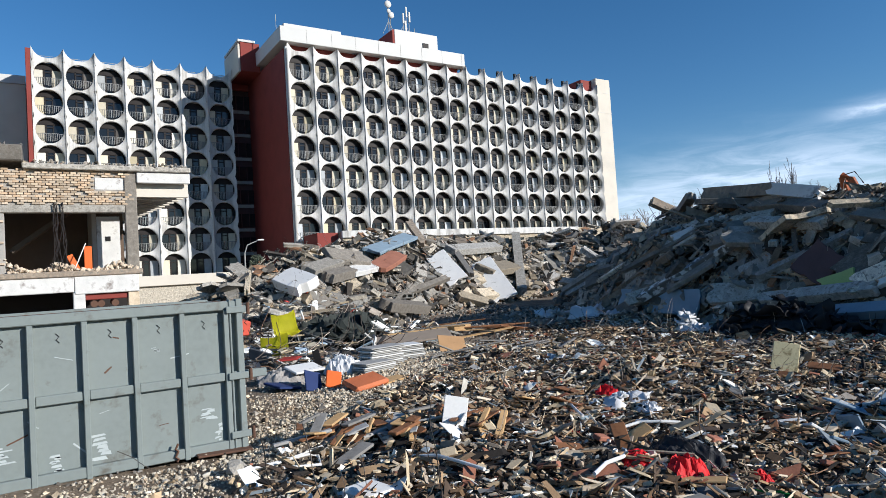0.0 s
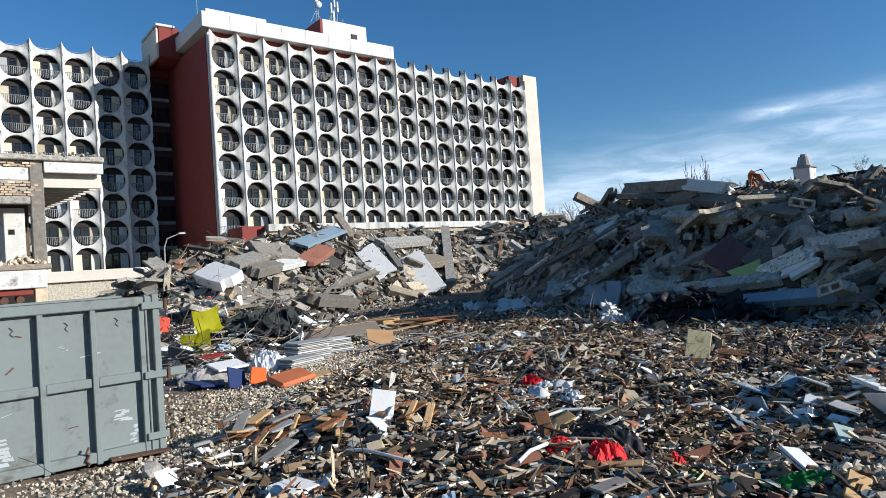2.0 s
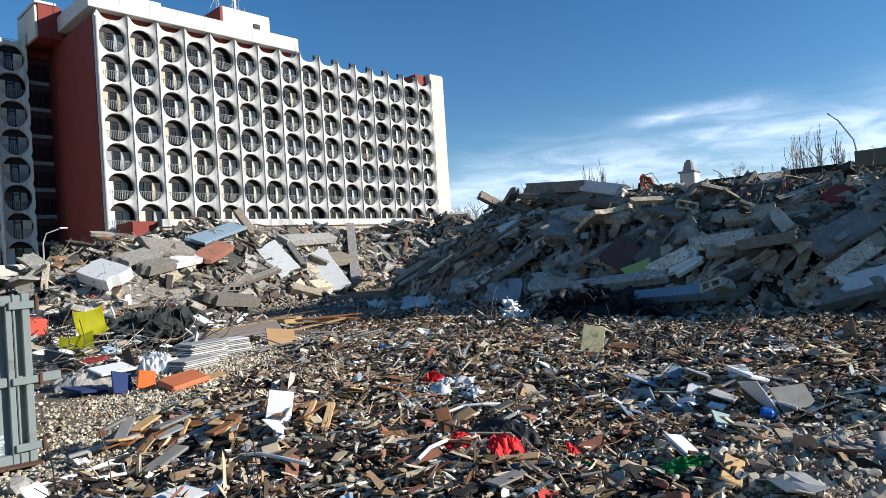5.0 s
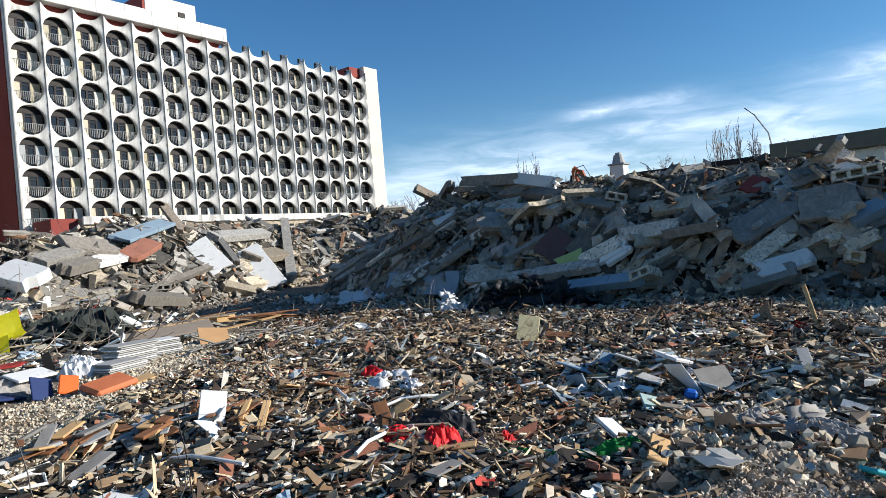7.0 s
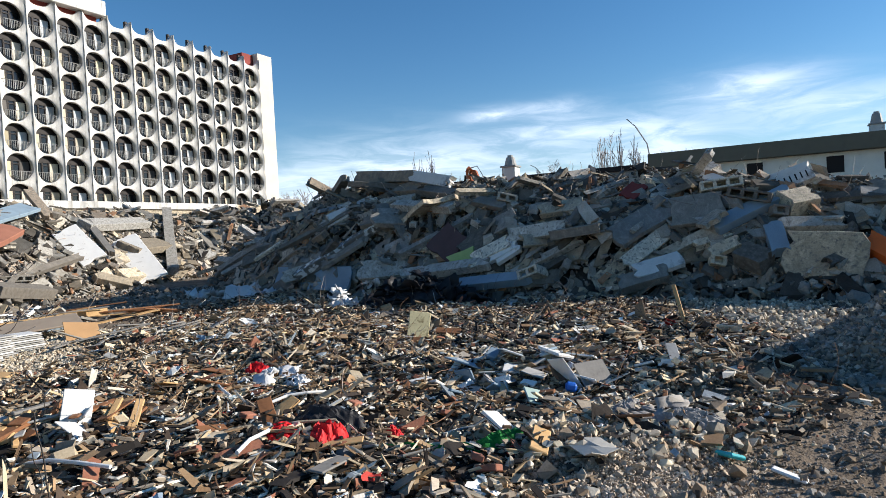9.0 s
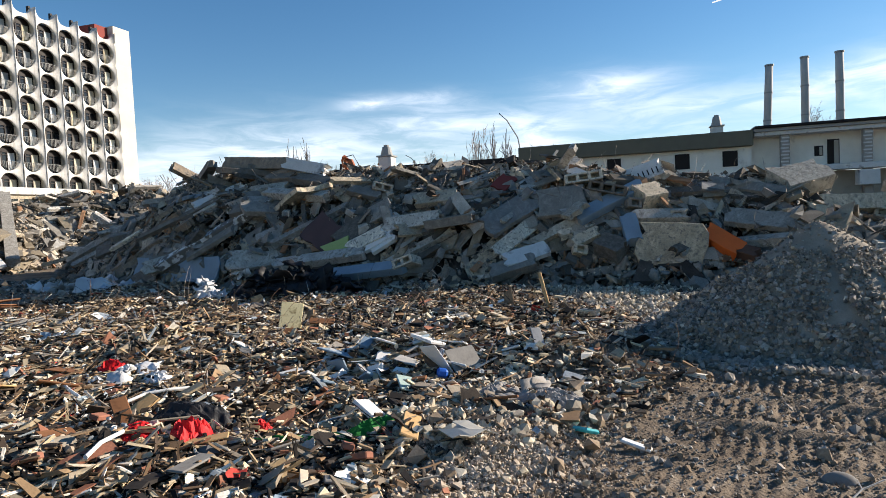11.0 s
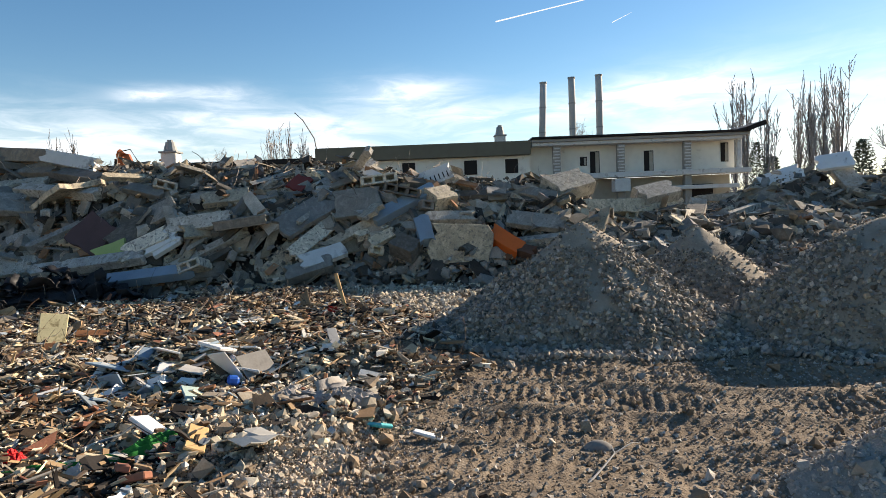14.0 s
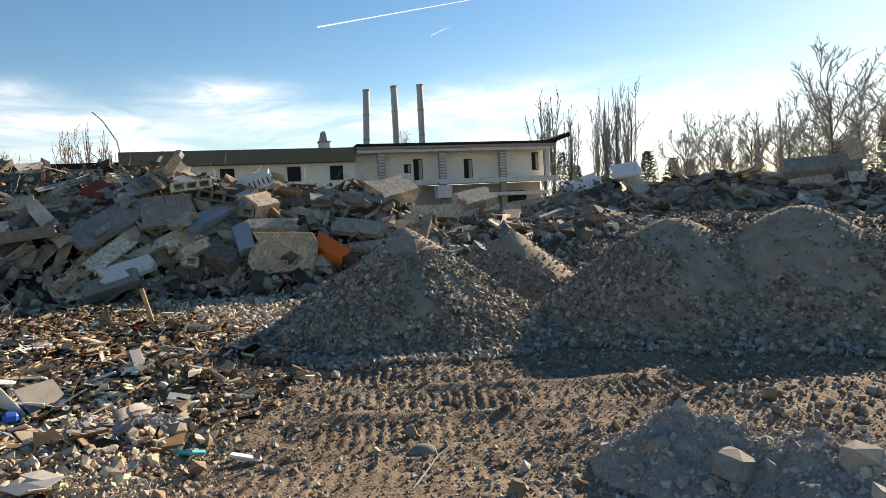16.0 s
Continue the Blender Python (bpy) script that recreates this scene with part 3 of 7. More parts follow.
def slab_mesh(seed, L, W, T, mat=CONC):
    """A broken slab: uneven outline, worn edges."""
    rng = random.Random(seed)
    bm = bmesh.new()
    out = []
    corners = [(-L / 2, -W / 2), (L / 2, -W / 2), (L / 2, W / 2), (-L / 2, W / 2)]
    for (ax, ay), (bx, by) in zip(corners, corners[1:] + corners[:1]):
        end = abs(ax - bx) < 1e-6
        k = 4 if end else 3
        for i in range(k):
            t = i / k
            j = min(0.10 * L, 0.16) if end and i else 0.03 * W
            out.append((ax + (bx - ax) * t + rng.uniform(-j, j), ay + (by - ay) * t + rng.uniform(-0.03, 0.03) * W))
    lo = [bm.verts.new((x * rng.uniform(0.96, 1.02), y, -T / 2)) for x, y in out]
    mi = [bm.verts.new((x * 1.0, y * 1.0, T * 0.38)) for x, y in out]
    hi = [bm.verts.new((x * (1 - 0.03 * W / L), y * 0.97, T / 2)) for x, y in out]
    n = len(out)
    for a, b in ((lo, mi), (mi, hi)):
        for i in range(n):
            bm.faces.new((a[i], a[(i + 1) % n], b[(i + 1) % n], b[i]))
    bm.faces.new(hi)
    bm.faces.new(lo[::-1])
    me = bpy.data.meshes.new("slab")
    bm.to_mesh(me)
    bm.free()
    me.materials.append(mat)
    return me


def hollow_mesh(L, W=1.2, T=0.3, holes=3):
    """The end of a hollow-core floor slab: two skins and the webs between the cores."""
    bm = bmesh.new()
    add_box(bm, (-L / 2, -W / 2, T * 0.28), (L / 2, W / 2, T / 2), 0.012)
    add_box(bm, (-L / 2, -W / 2, -T / 2), (L / 2 - 0.05, W / 2, -T * 0.28), 0.012)
    for i in range(holes + 1):
        y = -W / 2 + 0.05 + (W - 0.1) * i / holes
        add_box(bm, (-L / 2 + 0.02, y - 0.05, -T * 0.28), (L / 2 - 0.02 * (i % 2 + 1), y + 0.05, T * 0.28))
    add_box(bm, (-0.03, -W / 2 + 0.03, -T * 0.27), (0.03, W / 2 - 0.03, T * 0.27))
    me = bpy.data.meshes.new("hollow_block")
    bm.to_mesh(me)
    bm.free()
    me.materials.append(CONC)
    return me


SLABS = [slab_mesh(i, L, W, T) for i, (L, W, T) in enumerate(((1.5, 0.9, 0.16), (2.3, 0.9, 0.15), (1.1, 0.8, 0.2), (3.2, 0.75, 0.16), (0.9, 0.6, 0.14), (1.9, 1.3, 0.14), (0.7, 0.55, 0.3), (2.7, 0.5, 0.12)))]
BLOCKS = [slab_mesh(40 + i, L, W, T) for i, (L, W, T) in enumerate(((1.3, 0.9, 0.45), (1.7, 0.8, 0.36), (0.9, 0.7, 0.5), (2.3, 0.9, 0.32), (0.7, 0.6, 0.4), (1.1, 0.5, 0.35)))]
BEAMS = [slab_mesh(20 + i, L, W, T) for i, (L, W, T) in enumerate(((3.4, 0.32, 0.28), (2.2, 0.25, 0.25), (4.4, 0.3, 0.22), (1.4, 0.3, 0.3), (2.9, 0.16, 0.14)))]
HOLLOWS = [hollow_mesh(0.9), hollow_mesh(1.7), hollow_mesh(0.5, 0.42, 0.3, 1), hollow_mesh(0.7, 0.75, 0.3, 2)]


def strew(key, name, meshes, n, tilt, low, sink=0.3, bias=None):
    x, y = sample_heap(key, n, low)
    n = len(x)
    z, nn = land(x, y), normals(x, y, 0.5)
    R = rotations(n, tilt, RNG, nn)
    for i in range(n):
        me = meshes[RNG.integers(0, len(meshes))]
        m = Matrix([list(r) for r in R[i]]).to_4x4()
        if bias is not None and RNG.uniform() < 0.75:
            ax = Vector((bias[0] + RNG.normal(0, 0.3), bias[1] + RNG.normal(0, 0.3), bias[2]))
            az = Vector(R[i][:, 2])
            ax = (ax - az * ax.dot(az)).normalized()
            ay = az.cross(ax)
            m = Matrix((ax, ay, az)).transposed().to_4x4()
        s = RNG.uniform(0.4, 1.0) if key == "shaded" else RNG.uniform(0.6, 1.3)
        if key == "shaded" and y[i] > 11.5:
            s *= 1.45  # long slabs lie down the northern flank
        low = 0.55 * (abs(m[2][0]) > 0.5 or abs(m[2][1]) > 0.8) + 0.25 * (z[i] > 2.6)  # steep ones stand deeper in the heap
        m = Matrix.Translation((x[i], y[i], z[i] - low + RNG.uniform(-0.45, sink))) @ m @ Matrix.Diagonal((s, s, s, 1))
        piece(name, me, heaps[key], m)


strew("shaded", "slab", SLABS + BLOCKS[2:3], 300, 50, 0.6, bias=(-0.25, 0.75, -0.5))
strew("shaded", "beam", BEAMS, 260, 38, 0.6, bias=(-0.25, 0.8, -0.5))
strew("shaded", "hollow_block", HOLLOWS, 60, 50, 0.8, 0.35)
strew("lit", "slab", BLOCKS + SLABS[:4], 300, 50, 0.5, bias=(-0.6, -0.4, -0.4))
strew("lit", "beam", BEAMS, 90, 40, 0.5)
strew("lit", "hollow_block", HOLLOWS, 22, 60, 0.8, 0.3)
strew("blocks", "slab", [SLABS[2], SLABS[6], SLABS[4], BEAMS[1], BEAMS[3]], 130, 40, 0.5)
strew("blocks", "hollow_block", HOLLOWS[2:], 40, 40, 0.5, 0.3)
for key, n in (("shaded", 11000), ("lit", 9000), ("blocks", 4000)):
    x, y = sample_heap(key, n, -0.3)
    n = len(x)
    # stones gather at the foot; the face is mostly slabs with gaps between
    ok = (heap_h(key, x, y) < 0.9) | (RNG.uniform(0, 1, n) < (0.5 if key == "shaded" else 0.7))
    x, y = x[ok], y[ok]
    n = len(x)
    s = RNG.lognormal(-1.9, 0.6, n)
    lumps("rubble", np.stack([x, y, land(x, y) - np.where(heap_h(key, x, y) > 0.9, RNG.uniform(0.0, 0.4, n), -0.12 * s)], 1), s[:, None] * RNG.uniform(0.5, 1.3, (n, 3)), rotations(n, 90, RNG), CHUNKS, parent=heaps[key], label="broken concrete lumps")
    x, y = sample_heap(key, 1000, 0.15)
    ok = (y < 11.5) | (RNG.uniform(0, 1, len(x)) < 0.4) if key == "shaded" else x > 0
    x, y = x[ok], y[ok]
    m = len(x)
    size = np.stack([RNG.lognormal(-0.35, 0.45, m), RNG.lognormal(-1.1, 0.35, m), RNG.uniform(0.07, 0.24, m)], 1)
    boards("broken_slab", np.stack([x, y, land(x, y) + RNG.uniform(-0.35, 0.3, m)], 1), size, rotations(m, 75, RNG, normals(x, y, 0.4)), CHUNKS, 0.2, parent=heaps[key], label="broken concrete slabs lying in all directions")
    x, y = sample_heap(key, 3200 if key == "shaded" else 2000, 0.0)
    n = len(x)
    size = np.stack([RNG.lognormal(-0.75, 0.5, n), RNG.lognormal(-2.0, 0.5, n), RNG.uniform(0.03, 0.1, n)], 1)
    boards("debris", np.stack([x, y, land(x, y) + RNG.uniform(-0.4, 0.2, n)], 1), size, rotations(n, 60, RNG, normals(x, y, 0.4)), CHUNKS, 0.28, parent=heaps[key], label="splintered slab edges and battens")
    x, y = sample_heap(key, 8000 if key == "shaded" else 2500, 0.2)
    n = len(x)
    s = RNG.lognormal(-2.55, 0.5, n)
    lumps("fine_rubble", np.stack([x, y, land(x, y) + RNG.uniform(0.0, 0.3, n)], 1), s[:, None] * RNG.uniform(0.5, 1.6, (n, 3)), rotations(n, 90, RNG), CHUNKS, PEBBLES, parent=heaps[key], label="small broken lumps of concrete and brick")
    x, y = sample_heap(key, 900, 0.3)
    strands("rod_tangle", np.stack([x, y, land(x, y) + 0.15], 1), RODS, (0.4, 1.2), 0.011, 1.2, 0.25, parent=heaps[key], label="bent rusty reinforcing rods")

# ---- litter on the open ground ----
def in_field(n, bare=0.0):
    x, y = RNG.uniform(0.8, 21, n * 3), RNG.uniform(-0.8, 20, n * 3)
    d = np.hypot(x, y)
    k = field_k(x, y) * (0.6 + 0.6 * vnoise(x * 0.7, y * 0.7, 51)) * np.clip(11.0 / d, 0.35, 1.0)
    ok = np.where((RNG.uniform(0, 1, n * 3) < k + bare) & (d > 1.7))[0][:n]
    return x[ok], y[ok]


x, y = in_field(62000)
n = len(x)
size = np.stack([RNG.lognormal(-2.35, 0.55, n), RNG.lognormal(-3.1, 0.55, n), RNG.uniform(0.006, 0.034, n)], 1)
lath = RNG.uniform(0, 1, n) < 0.22
size[lath] = np.stack([RNG.lognormal(-1.45, 0.5, n), RNG.lognormal(-3.7, 0.5, n), RNG.uniform(0.006, 0.025, n)], 1)[lath]
wide = RNG.uniform(0, 1, n) < 0.035
size[wide] = np.stack([RNG.lognormal(-1.15, 0.3, n), RNG.lognormal(-2.15, 0.35, n), RNG.uniform(0.012, 0.05, n)], 1)[wide]
boards("wood_litter", np.stack([x, y, ground_h(x, y) + RNG.uniform(0, 0.15, n)], 1), size, rotations(n, 52, RNG), LITTER, 0.17,
       label="splintered wood, boards and laths strewn on earth", category="litter")
# blackened crumbs painted in as the shade between litter pieces
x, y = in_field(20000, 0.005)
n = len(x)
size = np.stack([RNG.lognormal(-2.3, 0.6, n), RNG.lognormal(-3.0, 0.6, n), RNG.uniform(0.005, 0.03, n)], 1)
boards("dark_litter", np.stack([x, y, ground_h(x, y) + RNG.uniform(0, 0.07, n)], 1), size, rotations(n, 50, RNG), GAPSHADE, 0.35,
       label="dark wood and soil crumbs, blackened to stand for shade between the litter", category="litter")
x, y = in_field(38000, 0.02)
n = len(x)
s = np.minimum(RNG.lognormal(-2.75, 0.5, n), 0.14)
lumps("chip_litter", np.stack([x, y, ground_h(x, y) + RNG.uniform(0, 0.08, n)], 1), s[:, None] * RNG.uniform(0.4, 1.3, (n, 3)), rotations(n, 90, RNG), CHIPS,
      label="chips of brick, tile and plaster on earth", category="litter")
x, y = in_field(1900)
n = len(x)
s = RNG.lognormal(-2.15, 0.5, n)
bent_sheets("sheet_litter", np.stack([x, y, ground_h(x, y) + RNG.uniform(0.05, 0.16, n)], 1), s[:, None] * RNG.uniform(0.6, 1.3, (n, 3)) * np.array([1.2, 0.8, 0.7]), rotations(n, 50, RNG), SHEETS,
            label="crumpled paper, foil and plastic sheets in the litter", category="litter")
x, y = in_field(1500)
strands("wire_litter", np.stack([x, y, ground_h(x, y) + 0.08], 1), WIRES, (0.4, 1.3), 0.005, 1.6, 0.03, label="tangled wires and cables in the litter", category="wire")

# loose stones over the bare ground
n = 16000
r, a = 2.5 + 26 * RNG.uniform(0, 1, n) ** 1.6, np.radians(RNG.uniform(-5, 165, n))
x, y = r * np.sin(a), r * np.cos(a)
s = RNG.lognormal(-3.55, 0.5, n) * (0.8 + r / 16)
lumps("loose_stones", np.stack([x, y, ground_h(x, y) + 0.1 * s], 1), s[:, None] * RNG.uniform(0.6, 1.2, (n, 3)), rotations(n, 90, RNG), GRAVEL, PEBBLES, label="loose grey and beige stones on earth", category="stones")
# the foot of the heaps: stones and lumps running out
n = 26000
x, y = RNG.uniform(11, 26, n), RNG.uniform(-11, 36, n)
d = np.minimum(24.0, 19.8 + np.clip(y - 15, 0, 99) * 0.5) - x
ok = (RNG.uniform(0, 1, n) < np.exp(-np.clip(d - 2.2, 0, 99) / 2.2)) & (d > -2)
x, y = x[ok], y[ok]
s = RNG.lognormal(-2.15, 0.5, len(x))
lumps("loose_rubble", np.stack([x, y, ground_h(x, y) + 0.12 * s], 1), s[:, None] * RNG.uniform(0.5, 1.3, (len(x), 3)), rotations(len(x), 90, RNG), CHUNKS, PEBBLES, label="loose rubble lumps at the foot of the heap", category="rubble")
# small stones pressed into the tracked earth
n = 9000
x, y = RNG.uniform(3.0, 12, n), RNG.uniform(-8, 1.5, n)
s = np.minimum(RNG.lognormal(-3.7, 0.6, n), 0.14)
lumps("track_stones", np.stack([x, y, ground_h(x, y) + 0.12 * s], 1), s[:, None] * RNG.uniform(0.6, 1.3, (n, 3)), rotations(n, 90, RNG), CLODS, PEBBLES, label="grey stones and mortar crumbs on tracked earth", category="stones")
# rubble over the rising ground behind the gravel piles
n = 15000
r, a = RNG.uniform(14.5, 31, n), np.radians(RNG.uniform(108, 150, n))
x, y = r * np.sin(a), r * np.cos(a)
s = np.minimum(RNG.lognormal(-2.3, 0.55, n), 0.5)
lumps("slope_rubble", np.stack([x, y, ground_h(x, y) + 0.15 * s], 1), s[:, None] * RNG.uniform(0.5, 1.3, (n, 3)), rotations(n, 90, RNG), CHUNKS, PEBBLES, label="grey rubble lumps strewn over rising earth", category="rubble")
# crushed stone on the bare strip beside the container, and crumbs on the tracked earth
n = 120000
x, y = RNG.uniform(-1, 12, n), RNG.uniform(4.5, 20, n)
q = (x - 3.4) * 0.64 - (y - 9.0) * 0.77
ok = (RNG.uniform(0, 1, n) < np.exp(-((q + 0.9) / 1.6) ** 2)) & ~((x < 2.5) & (y > 9.45) & (y < 12))
x, y = x[ok], y[ok]
s = np.minimum(RNG.lognormal(-3.55, 0.45, len(x)) * (0.6 + np.hypot(x, y) / 16), 0.12)
lumps("strip_gravel", np.stack([x, y, ground_h(x, y) + 0.15 * s], 1), s[:, None] * RNG.uniform(0.6, 1.2, (len(x), 3)), rotations(len(x), 90, RNG), PALEGRAVEL, PEBBLES, label="pale crushed stone on the bare strip", category="gravel")
n = 30000
x, y = RNG.uniform(2.5, 11.5, n), RNG.uniform(-8, 1.9, n)
x[:9000], y[:9000] = RNG.normal(6.2, 1.0, 9000), RNG.normal(1.35, 0.5, 9000)
s = RNG.lognormal(-4.1, 0.7, n) * (0.7 + np.hypot(x, y) / 14)
lumps("earth_crumbs", np.stack([x, y, ground_h(x, y) + 0.2 * s + np.where(np.arange(n) < 9000, RNG.uniform(0, 0.03, n), 0)], 1), s[:, None] * RNG.uniform(0.6, 1.2, (n, 3)), rotations(n, 90, RNG), EARTH, PEBBLES, label="crumbs of brown earth on the tracked ground", category="earth")

# loose pale soil heaped where the litter ends, sunlight put into its colour
n = 16000
x, y = RNG.normal(6.0, 0.9, n), RNG.normal(1.35, 0.5, n)
s = np.minimum(RNG.lognormal(-3.9, 0.6, n), 0.12)
z = ground_h(x, y) + 0.14 * np.exp(-((x - 6.0) / 0.9) ** 2 - ((y - 1.35) / 0.5) ** 2) * RNG.uniform(0.2, 1.0, n)
lumps("pale_soil", np.stack([x, y, z], 1), s[:, None] * RNG.uniform(0.7, 1.4, (n, 3)), rotations(n, 90, RNG), CRUMB, PEBBLES, label="loose pale tan soil crumbs, coloured brighter to stand for sun", category="soil")
# a spill of pale broken plaster, tile and stone in the litter, beside the gravel pile
n = 5200
x = np.concatenate([RNG.normal(7.9, 1.0, n // 2), RNG.normal(16.8, 1.7, n // 2)])
y = np.concatenate([RNG.normal(2.0, 0.6, n // 2), RNG.normal(0.4, 1.1, n // 2)])
s = np.minimum(RNG.lognormal(-2.6, 0.5, n), 0.2)
lumps("plaster_rubble", np.stack([x, y, land(x, y) + 0.05 + 0.1 * s], 1), s[:, None] * RNG.uniform(0.4, 1.25, (n, 3)), rotations(n, 90, RNG), PALEGRAVEL, label="pale broken plaster, tile and stone on earth", category="rubble")


# ---- the hotel ----
def plain(name, c, rough=0.8, metal=0.0, vary=0.12, bump=0.15, scale=2.0, grain=30.0, spots=None):
    return surface(name, [(0.25, tuple(v * (1 - vary * 2) for v in c)), (0.55, c), (0.85, tuple(min(1, v * (1 + vary)) for v in c))], scale, grain, rough, bump, metal=metal, spots=spots)


RED = plain("red_cladding", (0.22, 0.045, 0.035), 0.75, vary=0.15, scale=0.6)
CREAM = plain("cream_render", (0.60, 0.555, 0.475), 0.9, vary=0.08, scale=0.5)
FASCIA = plain("pale_metal_fascia", (0.56, 0.555, 0.53), 0.6, vary=0.05, scale=0.4)
# near-black for frames, and for shade painted inside openings and the garage
DARK_AND_SHADE = plain("dark_brown_frame", (0.016, 0.012, 0.011), 0.6)
SPANDREL = plain("dark_spandrel", (0.06, 0.03, 0.03), 0.5)
RAIL = plain("grey_balcony_rail", (0.30, 0.30, 0.29), 0.6)
# curtain tones; the palest also put the glass's sky reflection into the colour
CURTAIN_AND_SHEEN = surface("curtain", [(0.3, (0.5, 0.48, 0.44)), (0.7, (0.62, 0.6, 0.55))], 3, 20, 0.9, 0.1, vary=0.3,
                  palette=[(0.0, (0.98, 0.92, 0.78)), (0.35, (0.8, 0.86, 0.95)), (0.6, (1.15, 1.13, 1.06)), (0.82, (0.2, 0.19, 0.19)), (0.9, (0.9, 0.82, 0.62))])
LOGGIA = plain("loggia_cream_paint", (0.56, 0.52, 0.44), 0.85, vary=0.2)
# opaque near-black panes: the dark of the rooms is in the colour
GLASS, _n, _l, _b = nodes_of("window_glass")
_b.inputs["Base Color"].default_value = (0.012, 0.014, 0.017, 1)
_b.inputs["Roughness"].default_value, _b.inputs["IOR"].default_value = 0.06, 1.5

BAY, STOREY, HOLE = 2.96, 3.0, 1.29


def bulge(x):
    """How far the cast panel stands out at x: ribs at both sides, hollow in the middle."""
    k = abs(x) / (BAY / 2)
    return -0.05 - 0.30 * k ** 2.2 - 0.14 * k ** 8


_c = math.atan2(1.5, BAY / 2)
ARCH_TURNS = [_c * i / 4 for i in range(4)] + [_c + (math.pi - 2 * _c) * i / 7 for i in range(7)] + [math.pi - _c + _c * i / 4 for i in range(5)]


def panel_mesh(arch):
    """A cast concrete panel with a round opening, or an arched one down to the floor."""
    bm = bmesh.new()
    rim, out = [], []
    if arch:
        pts = [(HOLE, -1.5), (HOLE, -0.75)] + [(HOLE * math.cos(a), HOLE * 1.05 * math.sin(a)) for a in ARCH_TURNS] + [(-HOLE, -0.75), (-HOLE, -1.5)]
    else:
        c = math.atan2(1.5, BAY / 2)
        turns = [(-c, c), (c, math.pi - c), (math.pi - c, math.pi + c), (math.pi + c, 2 * math.pi - c)]
        angles = [a + (b - a) * i / 7 for a, b in turns for i in range(7)]
        pts = [(HOLE * math.cos(a), HOLE * 1.09 * math.sin(a)) for a in angles]
    for x, z in pts:
        if arch and z <= 0:
            ox, oz = math.copysign(BAY / 2, x), z
        else:
            a = math.atan2(z, x)
            k = min(BAY / 2 / max(abs(math.cos(a)), 1e-6), 1.5 / max(abs(math.sin(a)), 1e-6))
            ox, oz = k * math.cos(a), k * math.sin(a)
        rim.append((x, z))
        out.append((ox, oz))
    closed = not arch
    rings = []
    for t in (0.0, 0.12, 0.45, 1.0):
        ring = []
        for (x, z), (ox, oz) in zip(rim, out):
            px, pz = x + (ox - x) * t, z + (oz - z) * t
            ring.append(bm.verts.new((px, bulge(px) + (0.05 if t == 0 else 0.0), pz)))
        rings.append(ring)
    n = len(rim)
    for a, b in zip(rings, rings[1:]):
        for i in range(n if closed else n - 1):
            bm.faces.new((a[i], a[(i + 1) % n], b[(i + 1) % n], b[i]))
    deep0 = [bm.verts.new((x, bulge(x) + 0.05, z)) for x, z in rim]
    deep1 = [bm.verts.new((x, 0.16, z)) for x, z in rim]
    back = [bm.verts.new((x, 0.16, z)) for x, z in out]
    for i in range(n if closed else n - 1):
        bm.faces.new((deep1[i], deep1[(i + 1) % n], deep0[(i + 1) % n], deep0[i]))
        bm.faces.new((back[i], back[(i + 1) % n], deep1[(i + 1) % n], deep1[i]))
    me = bpy.data.meshes.new("facade_panel")
    bm.to_mesh(me)
    bm.free()
    me.materials.append(WHITE)
    return me


def crown_mesh():
    """The top of a bay: a hollow edge that rises to a horn at each rib."""
    bm = bmesh.new()
    f, t, b, l = [], [], [], []
    for i in range(13):
        x = -BAY / 2 + BAY * i / 12
        z = 0.35 + 1.0 * (abs(x) / (BAY / 2)) ** 3.2
        f.append(bm.verts.new((x, bulge(x), 0)))
        t.append(bm.verts.new((x, bulge(x) - 0.05 * (abs(x) / 1.48) ** 3, z)))
        b.append(bm.verts.new((x, 0.35, z - 0.02)))
        l.append(bm.verts.new((x, 0.35, 0)))
    for p, q in ((f, t), (t, b), (b, l)):
        for i in range(12):
            bm.faces.new((p[i], p[i + 1], q[i + 1], q[i]))
    for i in (0, 12):
        bm.faces.new((f[i], t[i], b[i], l[i]))
    me = bpy.data.meshes.new("crown")
    bm.to_mesh(me)
    bm.free()
    me.materials.append(WHITE)
    return me


def rail_mesh():
    """A curved balcony rail: upright flat bars welded to a top band."""
    bm = bmesh.new()
    n, cols = 15, []
    for i in range(n):
        x = -1.18 + 2.36 * i / (n - 1)
        z0 = -math.sqrt(max(HOLE ** 2 - x * x, 0.01)) + 0.02
        for e in (x - 0.032, x + 0.032):
            y = -0.12 - 0.28 * (1 - (e / 1.22) ** 2)
            cols.append([bm.verts.new((e, y, z)) for z in (min(z0, -0.5), -0.44, -0.38)])
    for i, (a, b) in enumerate(zip(cols, cols[1:])):
        bm.faces.new((a[1], b[1], b[2], a[2]))
        if i % 2 == 0:
            bm.faces.new((a[0], b[0], b[1], a[1]))
    bmesh.ops.solidify(bm, geom=bm.faces[:], thickness=0.025)
    me = bpy.data.meshes.new("railing")
    bm.to_mesh(me)
    bm.free()
    me.materials.append(RAIL)
    return me


